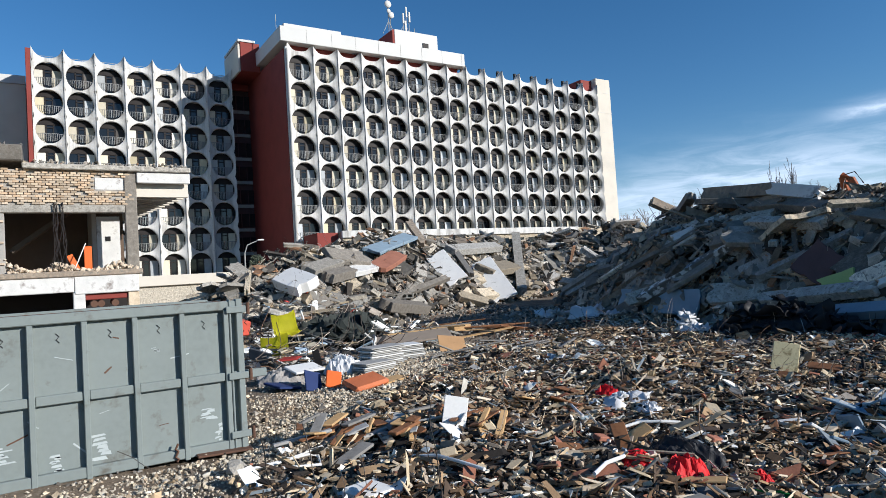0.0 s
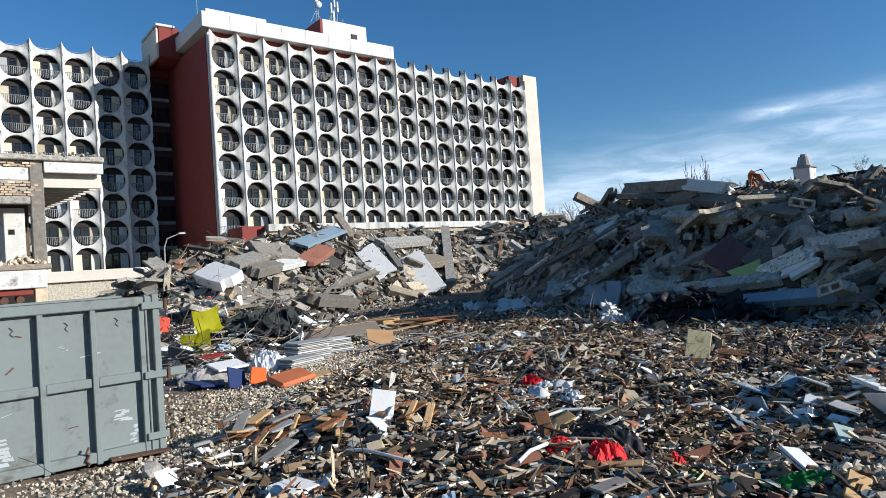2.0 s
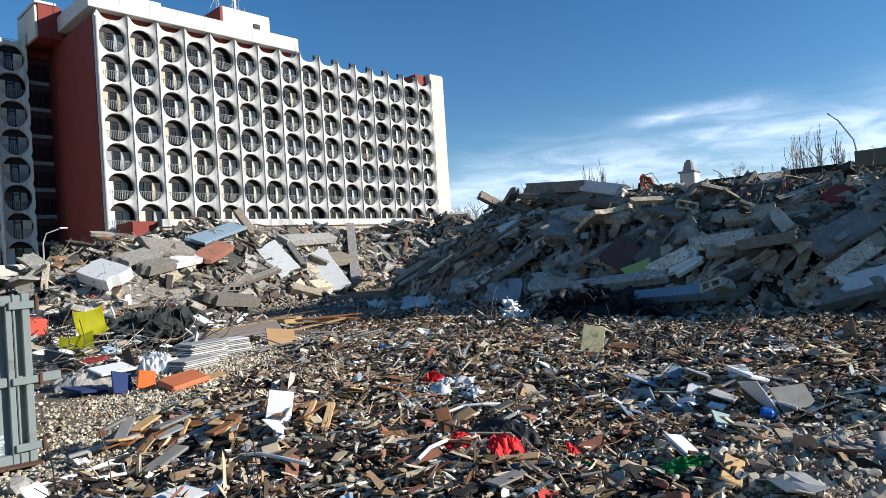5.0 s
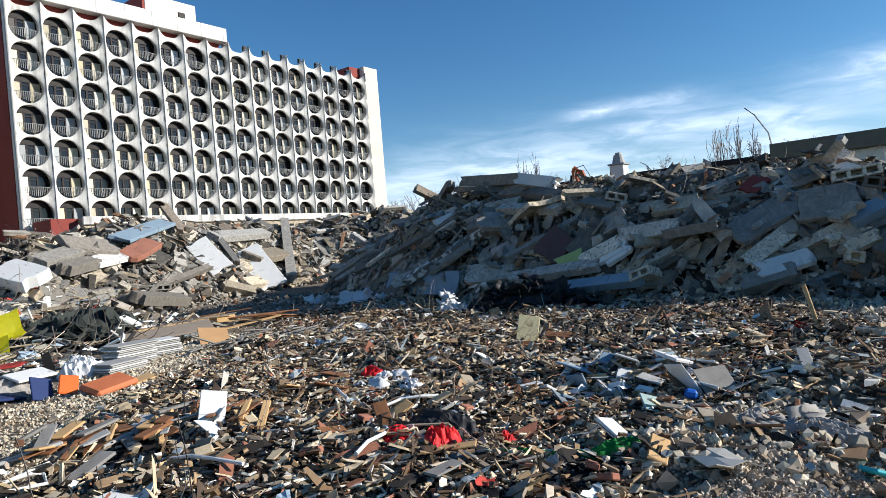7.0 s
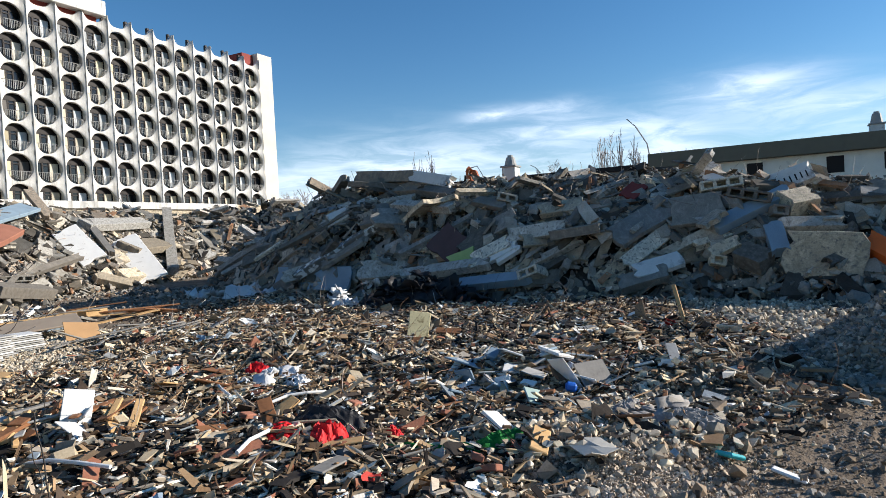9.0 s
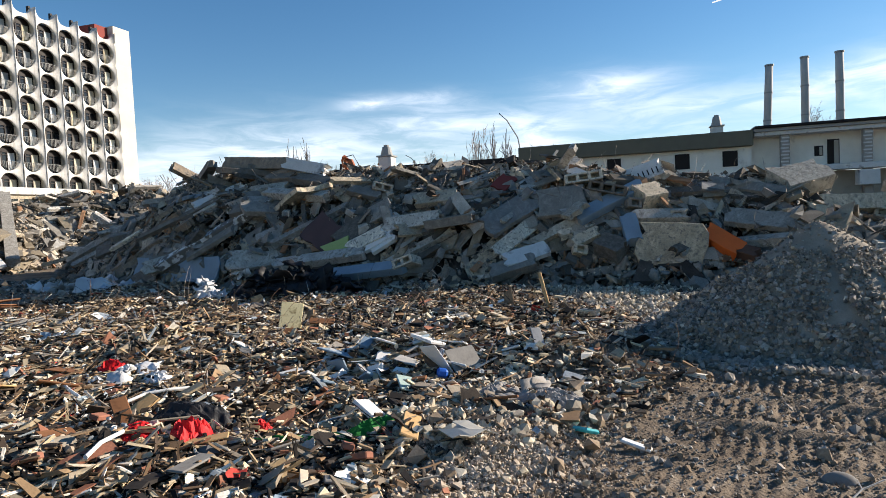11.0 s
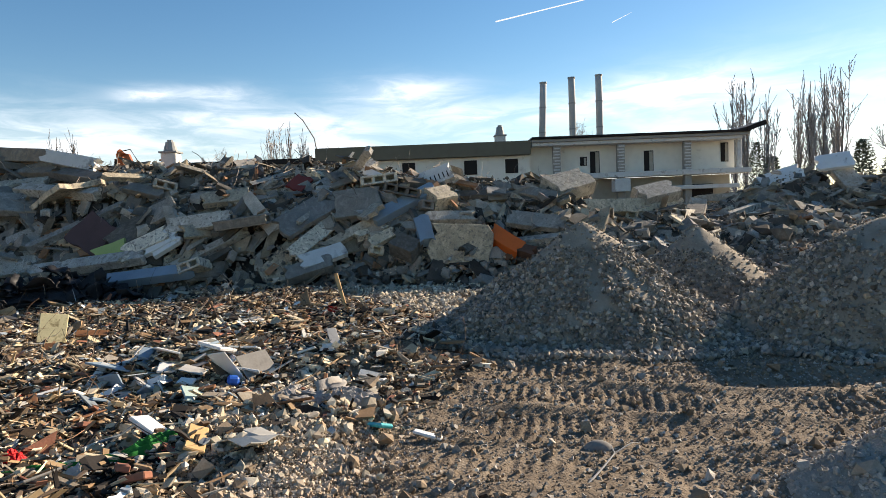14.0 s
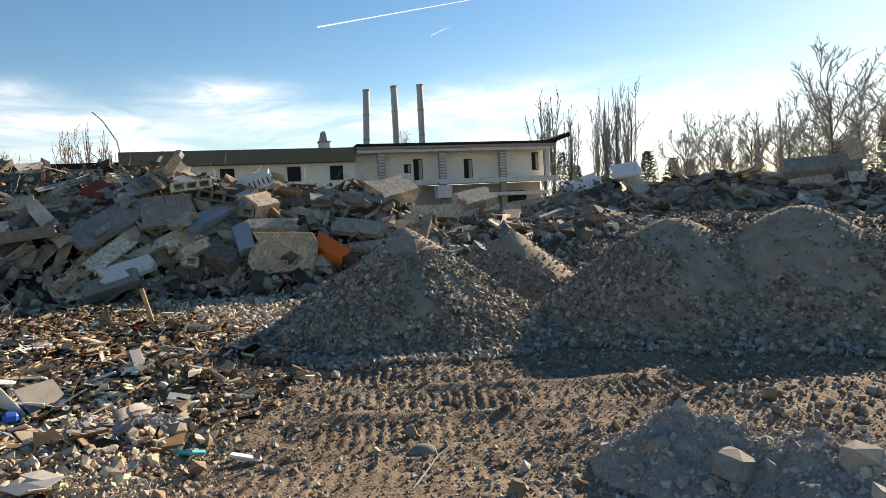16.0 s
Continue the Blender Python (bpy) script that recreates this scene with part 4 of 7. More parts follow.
def frame_mesh():
    bm = bmesh.new()
    # the tall top band puts shade under the loggia ceiling into the frame
    for x0, x1, z0, z1 in ((-1.4, 1.4, 0.66, 1.4), (-0.44, -0.27, -1.4, 0.8), (0.28, 0.40, -1.4, 0.8), (-0.42, 0.4, 0.35, 0.45), (1.28, 1.4, -1.4, 0.8), (-1.4, -1.28, -1.4, 0.8), (-1.4, 1.4, -1.45, -1.3)):
        add_box(bm, (x0, 0.73, z0), (x1, 0.81, z1), 0.01)
    me = bpy.data.meshes.new("window_frame")
    bm.to_mesh(me)
    bm.free()
    me.materials.append(DARK_AND_SHADE)
    return me


def box_mesh(name, lo, hi, mat):
    bm = box(lo, hi, 0.01)
    me = bpy.data.meshes.new(name)
    bm.to_mesh(me)
    bm.free()
    me.materials.append(mat)
    return me


PANEL, ARCH, CROWN, RAILING, FRAME = panel_mesh(False), panel_mesh(True), crown_mesh(), rail_mesh(), frame_mesh()
for me in (PANEL, ARCH, CROWN):
    me.shade_smooth()
PANE = box_mesh("pane", (-1.4, 0.82, -1.45), (1.4, 0.85, 1.4), GLASS)
CURTAINS_AND_SHEEN = [box_mesh("curtain", (0.42, 0.77, -1.3), (1.27, 0.80, 0.78), CURTAIN_AND_SHEEN), box_mesh("curtain", (-1.27, 0.77, -1.3), (-0.43, 0.80, 0.78), CURTAIN_AND_SHEEN)]


ROOFBLOCK = box_mesh("roof_block", (-0.15, 0.36, 0.0), (0.15, 0.7, 1.55), DARK_AND_SHADE)
PARTITION = box_mesh("partition", (-0.05, 0.165, -1.49), (0.05, 0.88, 1.49), LOGGIA)
BALCONY = box_mesh("balcony_slab", (-1.42, 0.165, -1.62), (1.42, 0.88, -1.46), FASCIA)
RIBS = {n: box_mesh("rib", (-0.025, -0.525, -3.0 * n + 1.52), (0.03, -0.3, 1.5), WHITE) for n in (7, 8)}


def facade(owner, x0, y, cols, rows, z1, last):
    """cols by rows of bays from x0, the top row's centre at z1; last(col): rows of that column, its lowest one an arch."""
    rng = random.Random(len(owner.name) + cols)
    for c in range(cols):
        n = last(c)
        for r in range(n):
            m = Matrix.Translation((x0 + BAY * c, y, z1 - STOREY * r))
            arch = r == n - 1
            piece("facade_panel", ARCH if arch else PANEL, owner, m)
            back = m @ Matrix.Translation((0, -0.24, 0))
            piece("pane", PANE, owner, back)
            piece("partition", PARTITION, owner, m @ Matrix.Translation((-BAY / 2, 0, 0)))
            piece("balcony_slab", BALCONY, owner, m)
            piece("window_frame", FRAME, owner, back)
            if not arch:
                piece("railing", RAILING, owner, m)
            k = rng.random()
            if k < (0.97 if c % 2 else 0.75):
                piece("curtain", CURTAINS_AND_SHEEN[0], owner, back)
            # left panels also stand in for sky reflected in the pane
            if k > (0.4 if c % 2 else 0.15):
                piece("curtain", CURTAINS_AND_SHEEN[1], owner, back)
        piece("rib", RIBS[n], owner, Matrix.Translation((x0 + BAY * (c - 0.5), y, z1)))
        if x0 + BAY * c > 47:
            piece("roof_block", ROOFBLOCK, owner, Matrix.Translation((x0 + BAY * (c - 0.5), y, z1 + 1.5)))
        piece("crown", CROWN, owner, Matrix.Translation((x0 + BAY * c, y, z1 + 1.5)))


tower = thing("hotel", "ten-storey white concrete hotel with round balcony openings", "hotel", kind="thing")
TX, TY, TZ = 24.98, 66.9, 26.2
facade(tower, TX, TY, 16, 8, TZ, lambda c: 8 if c == 0 else 7)
XL, XR = TX - BAY / 2, TX + BAY * 15.5
part("core", box((XL, TY + 0.9, 0), (XR, TY + 13, 28.3)), CREAM, tower)
part("side_wall", box((XL - 0.28, TY + 0.05, 0), (XL - 0.02, TY + 16.5, 28.2), 0.03), RED, tower, "dark red side wall")
part("corner_strip", box((XL - 0.2, TY - 0.45, 3), (XL - 0.01, TY + 0.03, 28.3), 0.03), FASCIA, tower)
part("downpipe", add_tube(bmesh.new(), [(XL - 0.1, TY - 0.55, 4), (XL - 0.1, TY - 0.55, 28)], 0.07, 6), RAIL, tower)
endw = part("end_wall", box((XR + 0.02, TY - 0.25, 0), (XR + 2.95, TY + 14, 30.1), 0.04), CREAM, tower, "plain cream end wall")
for z in range(4, 30, 3):
    part("joint", box((XR + 0.03, TY - 0.262, z - 0.02), (XR + 2.94, TY - 0.252, z + 0.02)), FASCIA, endw)
part("end_block", box((XR - 2.2, TY + 0.6, 28.3), (XR - 0.02, TY + 12, 29.9), 0.03), RED, tower)
fas = part("roof_fascia", box((XL - 0.8, TY - 0.75, 28.75), (46.9, TY + 11, 30.4), 0.04), FASCIA, tower, "pale metal roof fascia")
for i in range(8):
    part("seam", box((XL + 2.2 + i * 2.96 - 0.015, TY - 0.765, 28.78), (XL + 2.2 + i * 2.96 + 0.015, TY - 0.753, 30.38)), RAIL, fas)
part("top_floor_wall", box((XL + 0.3, TY + 0.36, 27.95), (46.4, TY + 10, 28.74)), RED, tower)
part("penthouse", box((39.5, TY + 4, 30.4), (46.0, TY + 9.5, 34.3), 0.04), FASCIA, tower, "white rooftop plant room")
part("penthouse_side", box((39.2, TY + 4.05, 30.4), (39.48, TY + 9.5, 34.2)), RED, tower)
part("lift_house", box((XL + 0.6, TY + 2, 30.41), (XL + 7.6, TY + 10, 31.9), 0.04), FASCIA, tower)
part("stair_head", box((XL - 2.6, TY + 8.5, 28.0), (XL - 0.3, TY + 15, 31.5), 0.05), RED, tower)
part("stair_head_side", box((XL - 2.9, TY + 8.6, 27.9), (XL - 2.62, TY + 15, 31.3), 0.05), CREAM, tower)
part("stair_head_cap", box((XL - 2.9, TY + 8.4, 31.51), (XL - 0.82, TY + 15, 31.8), 0.03), FASCIA, tower)
part("vent_grille", box((43.6, TY + 3.9, 32.4), (44.5, TY + 3.99, 33.0), 0.02), DARK_AND_SHADE, tower)
part("podium", box((26.6, 61.5, 0), (71.0, TY - 0.55, 7.45), 0.05), CONC, tower, "low concrete podium with broken edge")
part("podium_edge", box((26.5, 61.2, 6.75), (60.0, 61.49, 7.5), 0.04), WHITE, tower)
part("podium_red_wall", box((24.2, 62.4, 0), (26.55, 66.3, 7.4), 0.04), RED, tower)
for i in range(14):
    x = 27.6 + i * 2.4
    part("podium_window", box((x, 61.45, 5.0), (x + 1.7, 61.497, 6.3), 0.01), GLASS, tower)

antenna = thing("antenna_mast", "grey steel antenna mast with white dishes on roof", "antenna", (42.0, TY + 6, 34.3))
add = bmesh.new()
for x, h in ((-2.2, 4.3), (-1.9, 2.9), (0.0, 3.2), (0.5, 4.2), (0.9, 3.6), (1.7, 1.4)):
    add_tube(add, [(x, 0, 0), (x, 0, h)], 0.05, 5)
for a, b in (((-2.2, 0, 1.8), (-1.2, 0, 0)), ((-2.2, 0, 1.8), (-3.1, 0, 0)), ((0.2, 0, 1.8), (-0.9, 0, 0)), ((0.2, 0, 1.8), (1.5, 0, 0))):
    add_tube(add, [a, b], 0.035, 4)
part("mast", add, RAIL, antenna)
for x, z, r in ((-2.25, 4.0, 0.5), (-1.85, 2.6, 0.45), (-2.2, 3.1, 0.3)):
    bm = bmesh.new()
    bmesh.ops.create_uvsphere(bm, u_segments=14, v_segments=8, radius=r, matrix=Matrix.Translation((x, -0.2, z)) @ Matrix.Diagonal((1, 0.45, 1, 1)))
    part("dish", bm, FASCIA, antenna, "white dish", True)
for x, z in ((0.0, 2.6), (0.5, 3.5), (0.95, 2.9), (0.3, 1.6)):
    part("panel_antenna", box((x - 0.12, -0.2, z - 0.8), (x + 0.12, -0.05, z + 0.6), 0.03), FASCIA, antenna)
rod = thing("lightning_rod", "thin steel rod on the hotel roof", "rod", (XL + 0.9, TY + 5.5, 31.9))
part("rod", add_tube(bmesh.new(), [(0, 0, 0), (0, 0, 2.4)], 0.035, 4), RAIL, rod)

wing = thing("hotel_wing", "white concrete hotel wing with round balcony openings", "hotel", kind="thing")
WX, WY = 1.28, 79.0
facade(wing, WX, WY, 7, 8, 26.3, lambda c: 8)
wl0, wr0 = WX - BAY / 2, WX + BAY * 6.5
part("core", box((wl0, WY + 0.9, 0), (wr0, WY + 13, 28.2)), CREAM, wing)
part("side_wall", box((wl0 - 0.5, WY - 0.45, 0), (wl0 - 0.02, WY + 13, 28.9), 0.03), RED, wing, "dark red side wall")
part("roof_rail", add_tube(bmesh.new(), [(wl0, WY + 3, 29.3), (wr0, WY + 3, 29.3)], 0.03, 4), RAIL, wing)
part("plinth", box((wl0 - 0.5, WY - 5, 0), (wr0 + 2.6, WY - 0.5, 3.95), 0.05), CONC, wing)
part("plinth_edge", box((wl0, WY - 5.4, 3.0), (wr0 + 0.8, WY - 5.02, 4.1), 0.04), CREAM, wing)
link = thing("stair_link", "dark glazed stair link between the hotel blocks", "stair block", kind="thing")
part("shell", box((wr0 + 0.02, WY + 2.0, 0), (XL - 0.32, WY + 9, 27.6)), SPANDREL, link)
for i in range(8):
    z = 3.6 + i * 3.0
    for x in (wr0 + 0.12, wr0 + 1.1, wr0 + 2.05):
        part("pane", box((x, WY + 1.9, z + 0.2), (x + 0.85, WY + 1.97, z + 1.9), 0.01), GLASS, link)
    part("floor_edge", box((wr0 + 0.04, WY + 1.82, z - 0.35), (XL - 0.34, WY + 1.98, z + 0.05), 0.02), RAIL, link)
part("top_band", box((wr0 + 0.04, WY + 1.7, 27.2), (XL - 0.34, WY + 1.98, 28.1), 0.02), RED, link)
side_block = thing("white_building", "plain white building wall beside the hotel wing", "building", kind="thing")
part("wall", box((-30, 86, 0), (wl0 - 0.6, 98, 27.6), 0.05), CREAM, side_block)
part("parapet", box((-30.1, 85.8, 27.0), (wl0 - 0.6, 86, 28.0), 0.03), FASCIA, side_block)


# ---- the skip container ----
STEEL = plain("grey_green_container_paint", (0.20, 0.228, 0.218), 0.6, vary=0.1, scale=0.8, grain=12, spots=((0.1, 0.085, 0.065), 2.6, 0.58, 0.76))
STEEL_RUB = plain("scraped_paint", (0.42, 0.46, 0.46), 0.6, vary=0.1)
RUST = plain("rusty_steel", (0.11, 0.06, 0.04), 0.85, vary=0.3)
BLACK = plain("black_mark", (0.015, 0.015, 0.015), 0.8)
skip = thing("skip_container", "weathered grey-green steel roll-off container on earth", "container", (0, 9.55, 0))
CX0, CX1, CH = -4.6, 2.52, 2.2
part("side_panel", box((CX0, 0.09, 0.16), (CX1 - 0.02, 0.12, CH - 0.03)), STEEL, skip)
part("end_panel", box((CX1 - 0.06, 0.13, 0.16), (CX1 - 0.02, 2.4, CH - 0.03)), STEEL, skip)
part("rear_panel", box((CX0, 2.4, 0.16), (CX1 - 0.02, 2.44, CH - 0.03)), STEEL, skip)
part("far_end_panel", box((CX0 - 0.05, 0.09, 0.16), (CX0 - 0.01, 2.44, CH - 0.03)), STEEL, skip)
part("container_floor", box((CX0, 0.13, 0.16), (CX1 - 0.07, 2.39, 0.2)), RUST, skip)
part("top_rail", box((CX0 - 0.06, 0.0, CH - 0.13), (CX1 - 0.12, 0.16, CH), 0.012), STEEL, skip)
part("top_edge_rust", box((CX0, 0.04, CH + 0.002), (CX1 - 0.2, 0.13, CH + 0.006)), RUST, skip)
part("rear_rail", box((CX0 - 0.06, 2.36, CH - 0.13), (CX1 - 0.02, 2.5, CH), 0.012), STEEL, skip)
part("bottom_rail", box((CX0 - 0.06, 0.0, 0.06), (CX1 - 0.12, 0.1, 0.2), 0.012), STEEL, skip)
for x in [-0.15 + 0.598 * i for i in range(-7, 5)]:
    rib = part("rib", box((x - 0.035, -0.012, 0.04), (x + 0.035, 0.09, CH - 0.131), 0.008), STEEL, skip)
    part("mid_rail", box((x + 0.037, 0.015, 1.05), (x + 0.561, 0.088, 1.17), 0.01), STEEL, skip)
for x, w in ((2.30, 0.03), (2.43, 0.09)):
    part("corner_post", box((x - w / 2, -0.02, 0.02), (x + w / 2, 0.14, CH + 0.02), 0.01), STEEL, skip)
for z in (0.22, 1.06, 2.02):
    hinge = part("hinge", box((2.24, -0.05, z), (CX1 + 0.01, -0.021, z + 0.1), 0.008), STEEL, skip)
    part("hinge_pin", add_tube(bmesh.new(), [(CX1 + 0.03, -0.05, z - 0.03), (CX1 + 0.03, -0.05, z + 0.14)], 0.025, 8), RUST, hinge)
for y in (0.55, 1.85):
    part("skid", box((CX0, y, 0.0), (CX1 - 0.1, y + 0.14, 0.16), 0.01), RUST, skip)
part("roller", add_tube(bmesh.new(), [(2.05, 0.1, 0.12), (2.05, 0.45, 0.12)], 0.11, 14), RUST, skip)
part("bent_plate", box((1.75, -0.12, 0.13), (2.5, 0.02, 0.16), 0.005, pose(0, 0, 0, 4, 2, 0)), RUST, skip)
rg = random.Random(4)
for i in range(9):
    x = -0.15 + 0.598 * (i - 4) + 0.3
    ch = part("chalk_mark", add_tube(bmesh.new(), [(x - 0.02, 0.086, 1.94), (x + 0.02, 0.086, 1.90), (x - 0.015, 0.086, 1.86), (x + 0.02, 0.086, 1.82)], 0.006, 4), BLACK, skip)
for i in range(16):
    x, z, w = rg.uniform(-1.5, 2.2), rg.choice((rg.uniform(0.3, 0.95), rg.uniform(1.3, 1.9))), rg.uniform(0.03, 0.14)
    part("scrape", box((-w, 0.0, -0.004), (w, 0.003, rg.uniform(0.002, 0.02)), 0.0, pose(x, 0.0865, z, 0, rg.uniform(-50, 50), 0)), STEEL_RUB if i % 3 else RUST, skip)
for i, (x, z, w, h) in enumerate(((0.62, 0.42, 0.30, 0.34), (1.95, 0.62, 0.22, 0.16), (-0.5, 0.5, 0.26, 0.2), (2.1, 0.34, 0.1, 0.25), (0.1, 0.3, 0.14, 0.24), (1.3, 1.6, 0.1, 0.05))):
    for k in range(7):
        bm = bmesh.new()
        zz = z - h / 2 + h * k / 7 + rg.uniform(-0.01, 0.01)
        c = x + rg.uniform(-0.3, 0.3) * w
        hw = w * 0.5 * rg.uniform(0.3, 1.0)
        q = [bm.verts.new((c - hw, 0.0862, zz)), bm.verts.new((c + hw, 0.0862, zz + rg.uniform(-.02, .02))), bm.verts.new((c + hw * 0.8, 0.0862, zz + h / 8)), bm.verts.new((c - hw * 0.7, 0.0862, zz + h / 9))]
        bm.faces.new(q)
        part("scuff", bm, STEEL_RUB, skip, "pale scuffed paint")
part("chain", add_tube(bmesh.new(), [(1.5 + 0.02 * math.sin(i * 2.1), -0.03, 0.05 + 0.035 * i) for i in range(8)], 0.016, 5), RUST, skip)

# ---- the half-torn building behind the container ----
BRICK = surface("pale_brick", [(0.3, (0.32, 0.25, 0.18)), (0.6, (0.48, 0.39, 0.29)), (0.85, (0.60, 0.51, 0.40))], 3.0, 20, 0.95, 0.8, vary=0.3,
                palette=[(0.0, (1, 1, 1)), (0.5, (1.05, 0.95, 0.85)), (0.75, (0.85, 0.8, 0.75)), (0.9, (1.2, 1.2, 1.15))])
MORTAR = plain("grey_mortar", (0.33, 0.31, 0.28), 0.95, vary=0.2)
PLASTER = plain("dirty_white_plaster", (0.60, 0.59, 0.56), 0.9, vary=0.15, spots=((0.25, 0.22, 0.2), 2.0, 0.56, 0.7))
INNER = plain("inner_wall", (0.40, 0.36, 0.30), 0.9)
ORANGE = plain("orange_paint", (0.68, 0.13, 0.025), 0.6)
ruin = thing("torn_building", "half-demolished brick building with open rooms", "building", (0, 35, 0), kind="thing")
part("upper_wall", box((-6.0, 0.12, 6.55), (4.15, 0.5, 8.45)), MORTAR, ruin)
part("pier", box((3.62, 0.0, 3.35), (4.18, 0.5, 8.45), 0.04), CONC, ruin)
part("left_wall", box((-6.0, 0.05, 3.35), (-1.35, 0.5, 6.55), 0.03), MORTAR, ruin)
part("lintel", box((-1.6, -0.04, 6.42), (3.61, 0.45, 6.78), 0.03), CONC, ruin)
part("roof_slab", box((-0.6, -0.25, 8.46), (6.75, 14.0, 8.72), 0.04), CONC, ruin)
part("left_roof_slab", box((-8.0, -0.5, 8.75), (-0.55, 8.0, 9.5), 0.06), CONC, ruin)
part("fascia", box((4.2, -0.1, 7.9), (6.72, 0.12, 8.455), 0.03), PLASTER, ruin)
part("plaster_patch", box((2.35, 0.085, 7.55), (3.95, 0.117, 8.15), 0.01), PLASTER, ruin)
for i in range(15):
    part("ceiling_rib", box((4.2, 0.4 + i * 0.85, 7.25), (6.7 - 0.10 * i, 0.62 + i * 0.85, 8.45), 0.02), CREAM, ruin)
part("floor_slab", box((-6.0, -0.2, 3.35), (4.3, 7.0, 3.62), 0.04), CONC, ruin)
# brown wall, darkened so the open room's shade is in its colour
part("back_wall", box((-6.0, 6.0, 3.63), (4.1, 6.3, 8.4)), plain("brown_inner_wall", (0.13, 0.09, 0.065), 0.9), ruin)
part("side_partition", box((2.3, 2.6, 3.63), (2.5, 5.98, 8.4)), INNER, ruin)
part("pale_partition", box((2.52, 2.6, 3.63), (3.6, 2.8, 6.5), 0.01), PLASTER, ruin)
part("stair_flight", box((-1.2, 3.4, -0.12), (3.0, 4.6, 0.12), 0.02, pose(-0.3, 0, 5.6, 0, -38, 0)), plain("dark_stair", (0.14, 0.11, 0.085), 0.9), ruin)
part("orange_panel", box((1.85, 1.6, 3.63), (2.2, 1.68, 4.9), 0.02), ORANGE, ruin, "orange door panel")
part("orange_leaf", box((-0.3, 0, 0), (0.0, 0.07, 1.0), 0.02, pose(1.75, 1.5, 3.63, 0, -25, 10)), ORANGE, ruin)
part("leaning_batten", add_tube(bmesh.new(), [(1.35, 0.6, 3.63), (1.9, 0.9, 5.0)], 0.03, 4), PLASTER, ruin)
part("wall_sign", box((2.9, 2.57, 5.2), (3.15, 2.598, 5.45), 0.005), BLACK, ruin)
part("white_band", box((-6.0, -0.12, 2.62), (1.3, 0.3, 3.34), 0.03), PLASTER, ruin)
part("mid_band", box((1.32, -0.15, 2.5), (4.1, 0.3, 3.34), 0.03), PLASTER, ruin)
part("lower_pier", box((1.25, -0.1, 0), (1.75, 0.5, 2.61), 0.03), PLASTER, ruin)
part("lower_red", box((1.76, 0.05, 2.2), (3.9, 0.3, 2.49), 0.03), RED, ruin)
part("lower_pier", box((3.6, -0.05, 0), (4.1, 0.5, 2.49), 0.03), BRICK, ruin)
# near-black wall: shade inside the open garage is put into its colour
part("garage_back", box((-6.0, 4.5, 0), (4.1, 4.8, 3.3)), DARK_AND_SHADE, ruin)
for x in (2.1, 2.4, 3.0):
    part("pipe_stub", add_tube(bmesh.new(), [(x, -0.35, 2.0), (x, 0.6, 2.05)], 0.16, 12), RUST, ruin)
for i in range(9):
    x = 0.75 + 0.22 * math.sin(i * 1.7)
    part("hanging_cable", add_tube(bmesh.new(), [(x + rg.uniform(-.05, .05), -0.08 - 0.02 * i, 6.9), (x + rg.uniform(-.12, .12), -0.1, 5.9), (x + rg.uniform(-.15, .2), -0.12, 4.9), (x + rg.uniform(-.25, .3), -0.1, 3.75)], 0.018, 4), DARK_AND_SHADE, ruin)
BR = [box_mesh("brick", (0.008, 0, 0.008), (0.285 - 0.02 * k, 0.1 + 0.012 * k, 0.105), BRICK) for k in range(3)]
laid = 0
for r in range(15):
    for c in range(22):
        x, z = -2.3 + c * 0.29 - (r % 2) * 0.145, 6.80 + r * 0.113
        if x > 3.85 or (2.2 < x + 0.14 < 3.95 and 7.5 < z + 0.05 < 8.2) or rg.random() < 0.10 or laid >= 300:
            continue
        laid += 1
        piece("brick", BR[rg.randrange(3)], ruin, pose(x, rg.uniform(-0.03, 0.03), z, 0, rg.gauss(0, 1.3), rg.gauss(0, 1.5)))
for r in range(16):
    for c in range(8):
        x, z = -4.3 + c * 0.38 - (r % 2) * 0.19, 3.7 + r * 0.162
        if x < -1.72 + 0.3 * math.sin(r) and rg.random() > 0.04:
            piece("brick", BR[rg.randrange(3)], ruin, Matrix.Translation((x, -0.04, z)))
px_, n = RNG.uniform(-1.4, 4.0, 420), 420
hgt = np.clip(0.45 * vnoise(px_ * 1.3, px_ * 0, 61) + 0.12, 0.02, 0.6) + np.clip((-0.4 - px_) * 0.5, 0, 0.6)
py_ = RNG.uniform(-0.15, 0.9, n)
s = RNG.lognormal(-1.75, 0.4, n)
lumps("fallen_brick", np.stack([px_, py_, 3.64 + hgt * RNG.uniform(0, 1, n)], 1), s[:, None] * RNG.uniform(0.6, 1.2, (n, 3)), rotations(n, 90, RNG), BRICK, parent=ruin, label="fallen brick rubble on the floor slab")
px_ = RNG.uniform(-1.5, 6.7, 160)
lumps("roof_rubble", np.stack([px_, RNG.uniform(-0.3, 0.8, 160), np.where(px_ < -0.55, 9.52, 8.74) + RNG.uniform(0, 0.12, 160)], 1), RNG.lognormal(-1.9, 0.4, 160)[:, None] * RNG.uniform(0.5, 1.3, (160, 3)), rotations(160, 90, RNG), CHUNKS, parent=ruin, label="broken concrete crumbs on the roof edge")

# ---- the long low building far behind the heap ----
OLIVE = plain("olive_sheet_parapet", (0.15, 0.138, 0.1), 0.7, vary=0.1)
# cream raised so bounced light on the shaded wall is in its colour
BOUNCEWALL = plain("pale_cream_wall_paint", (0.8, 0.76, 0.67), 0.9, vary=0.07, spots=((0.42, 0.36, 0.3), 0.9, 0.6, 0.8))
far_b = thing("low_building", "long low cream building with stripped upper floor", "building", (50, 0, 0), kind="thing")
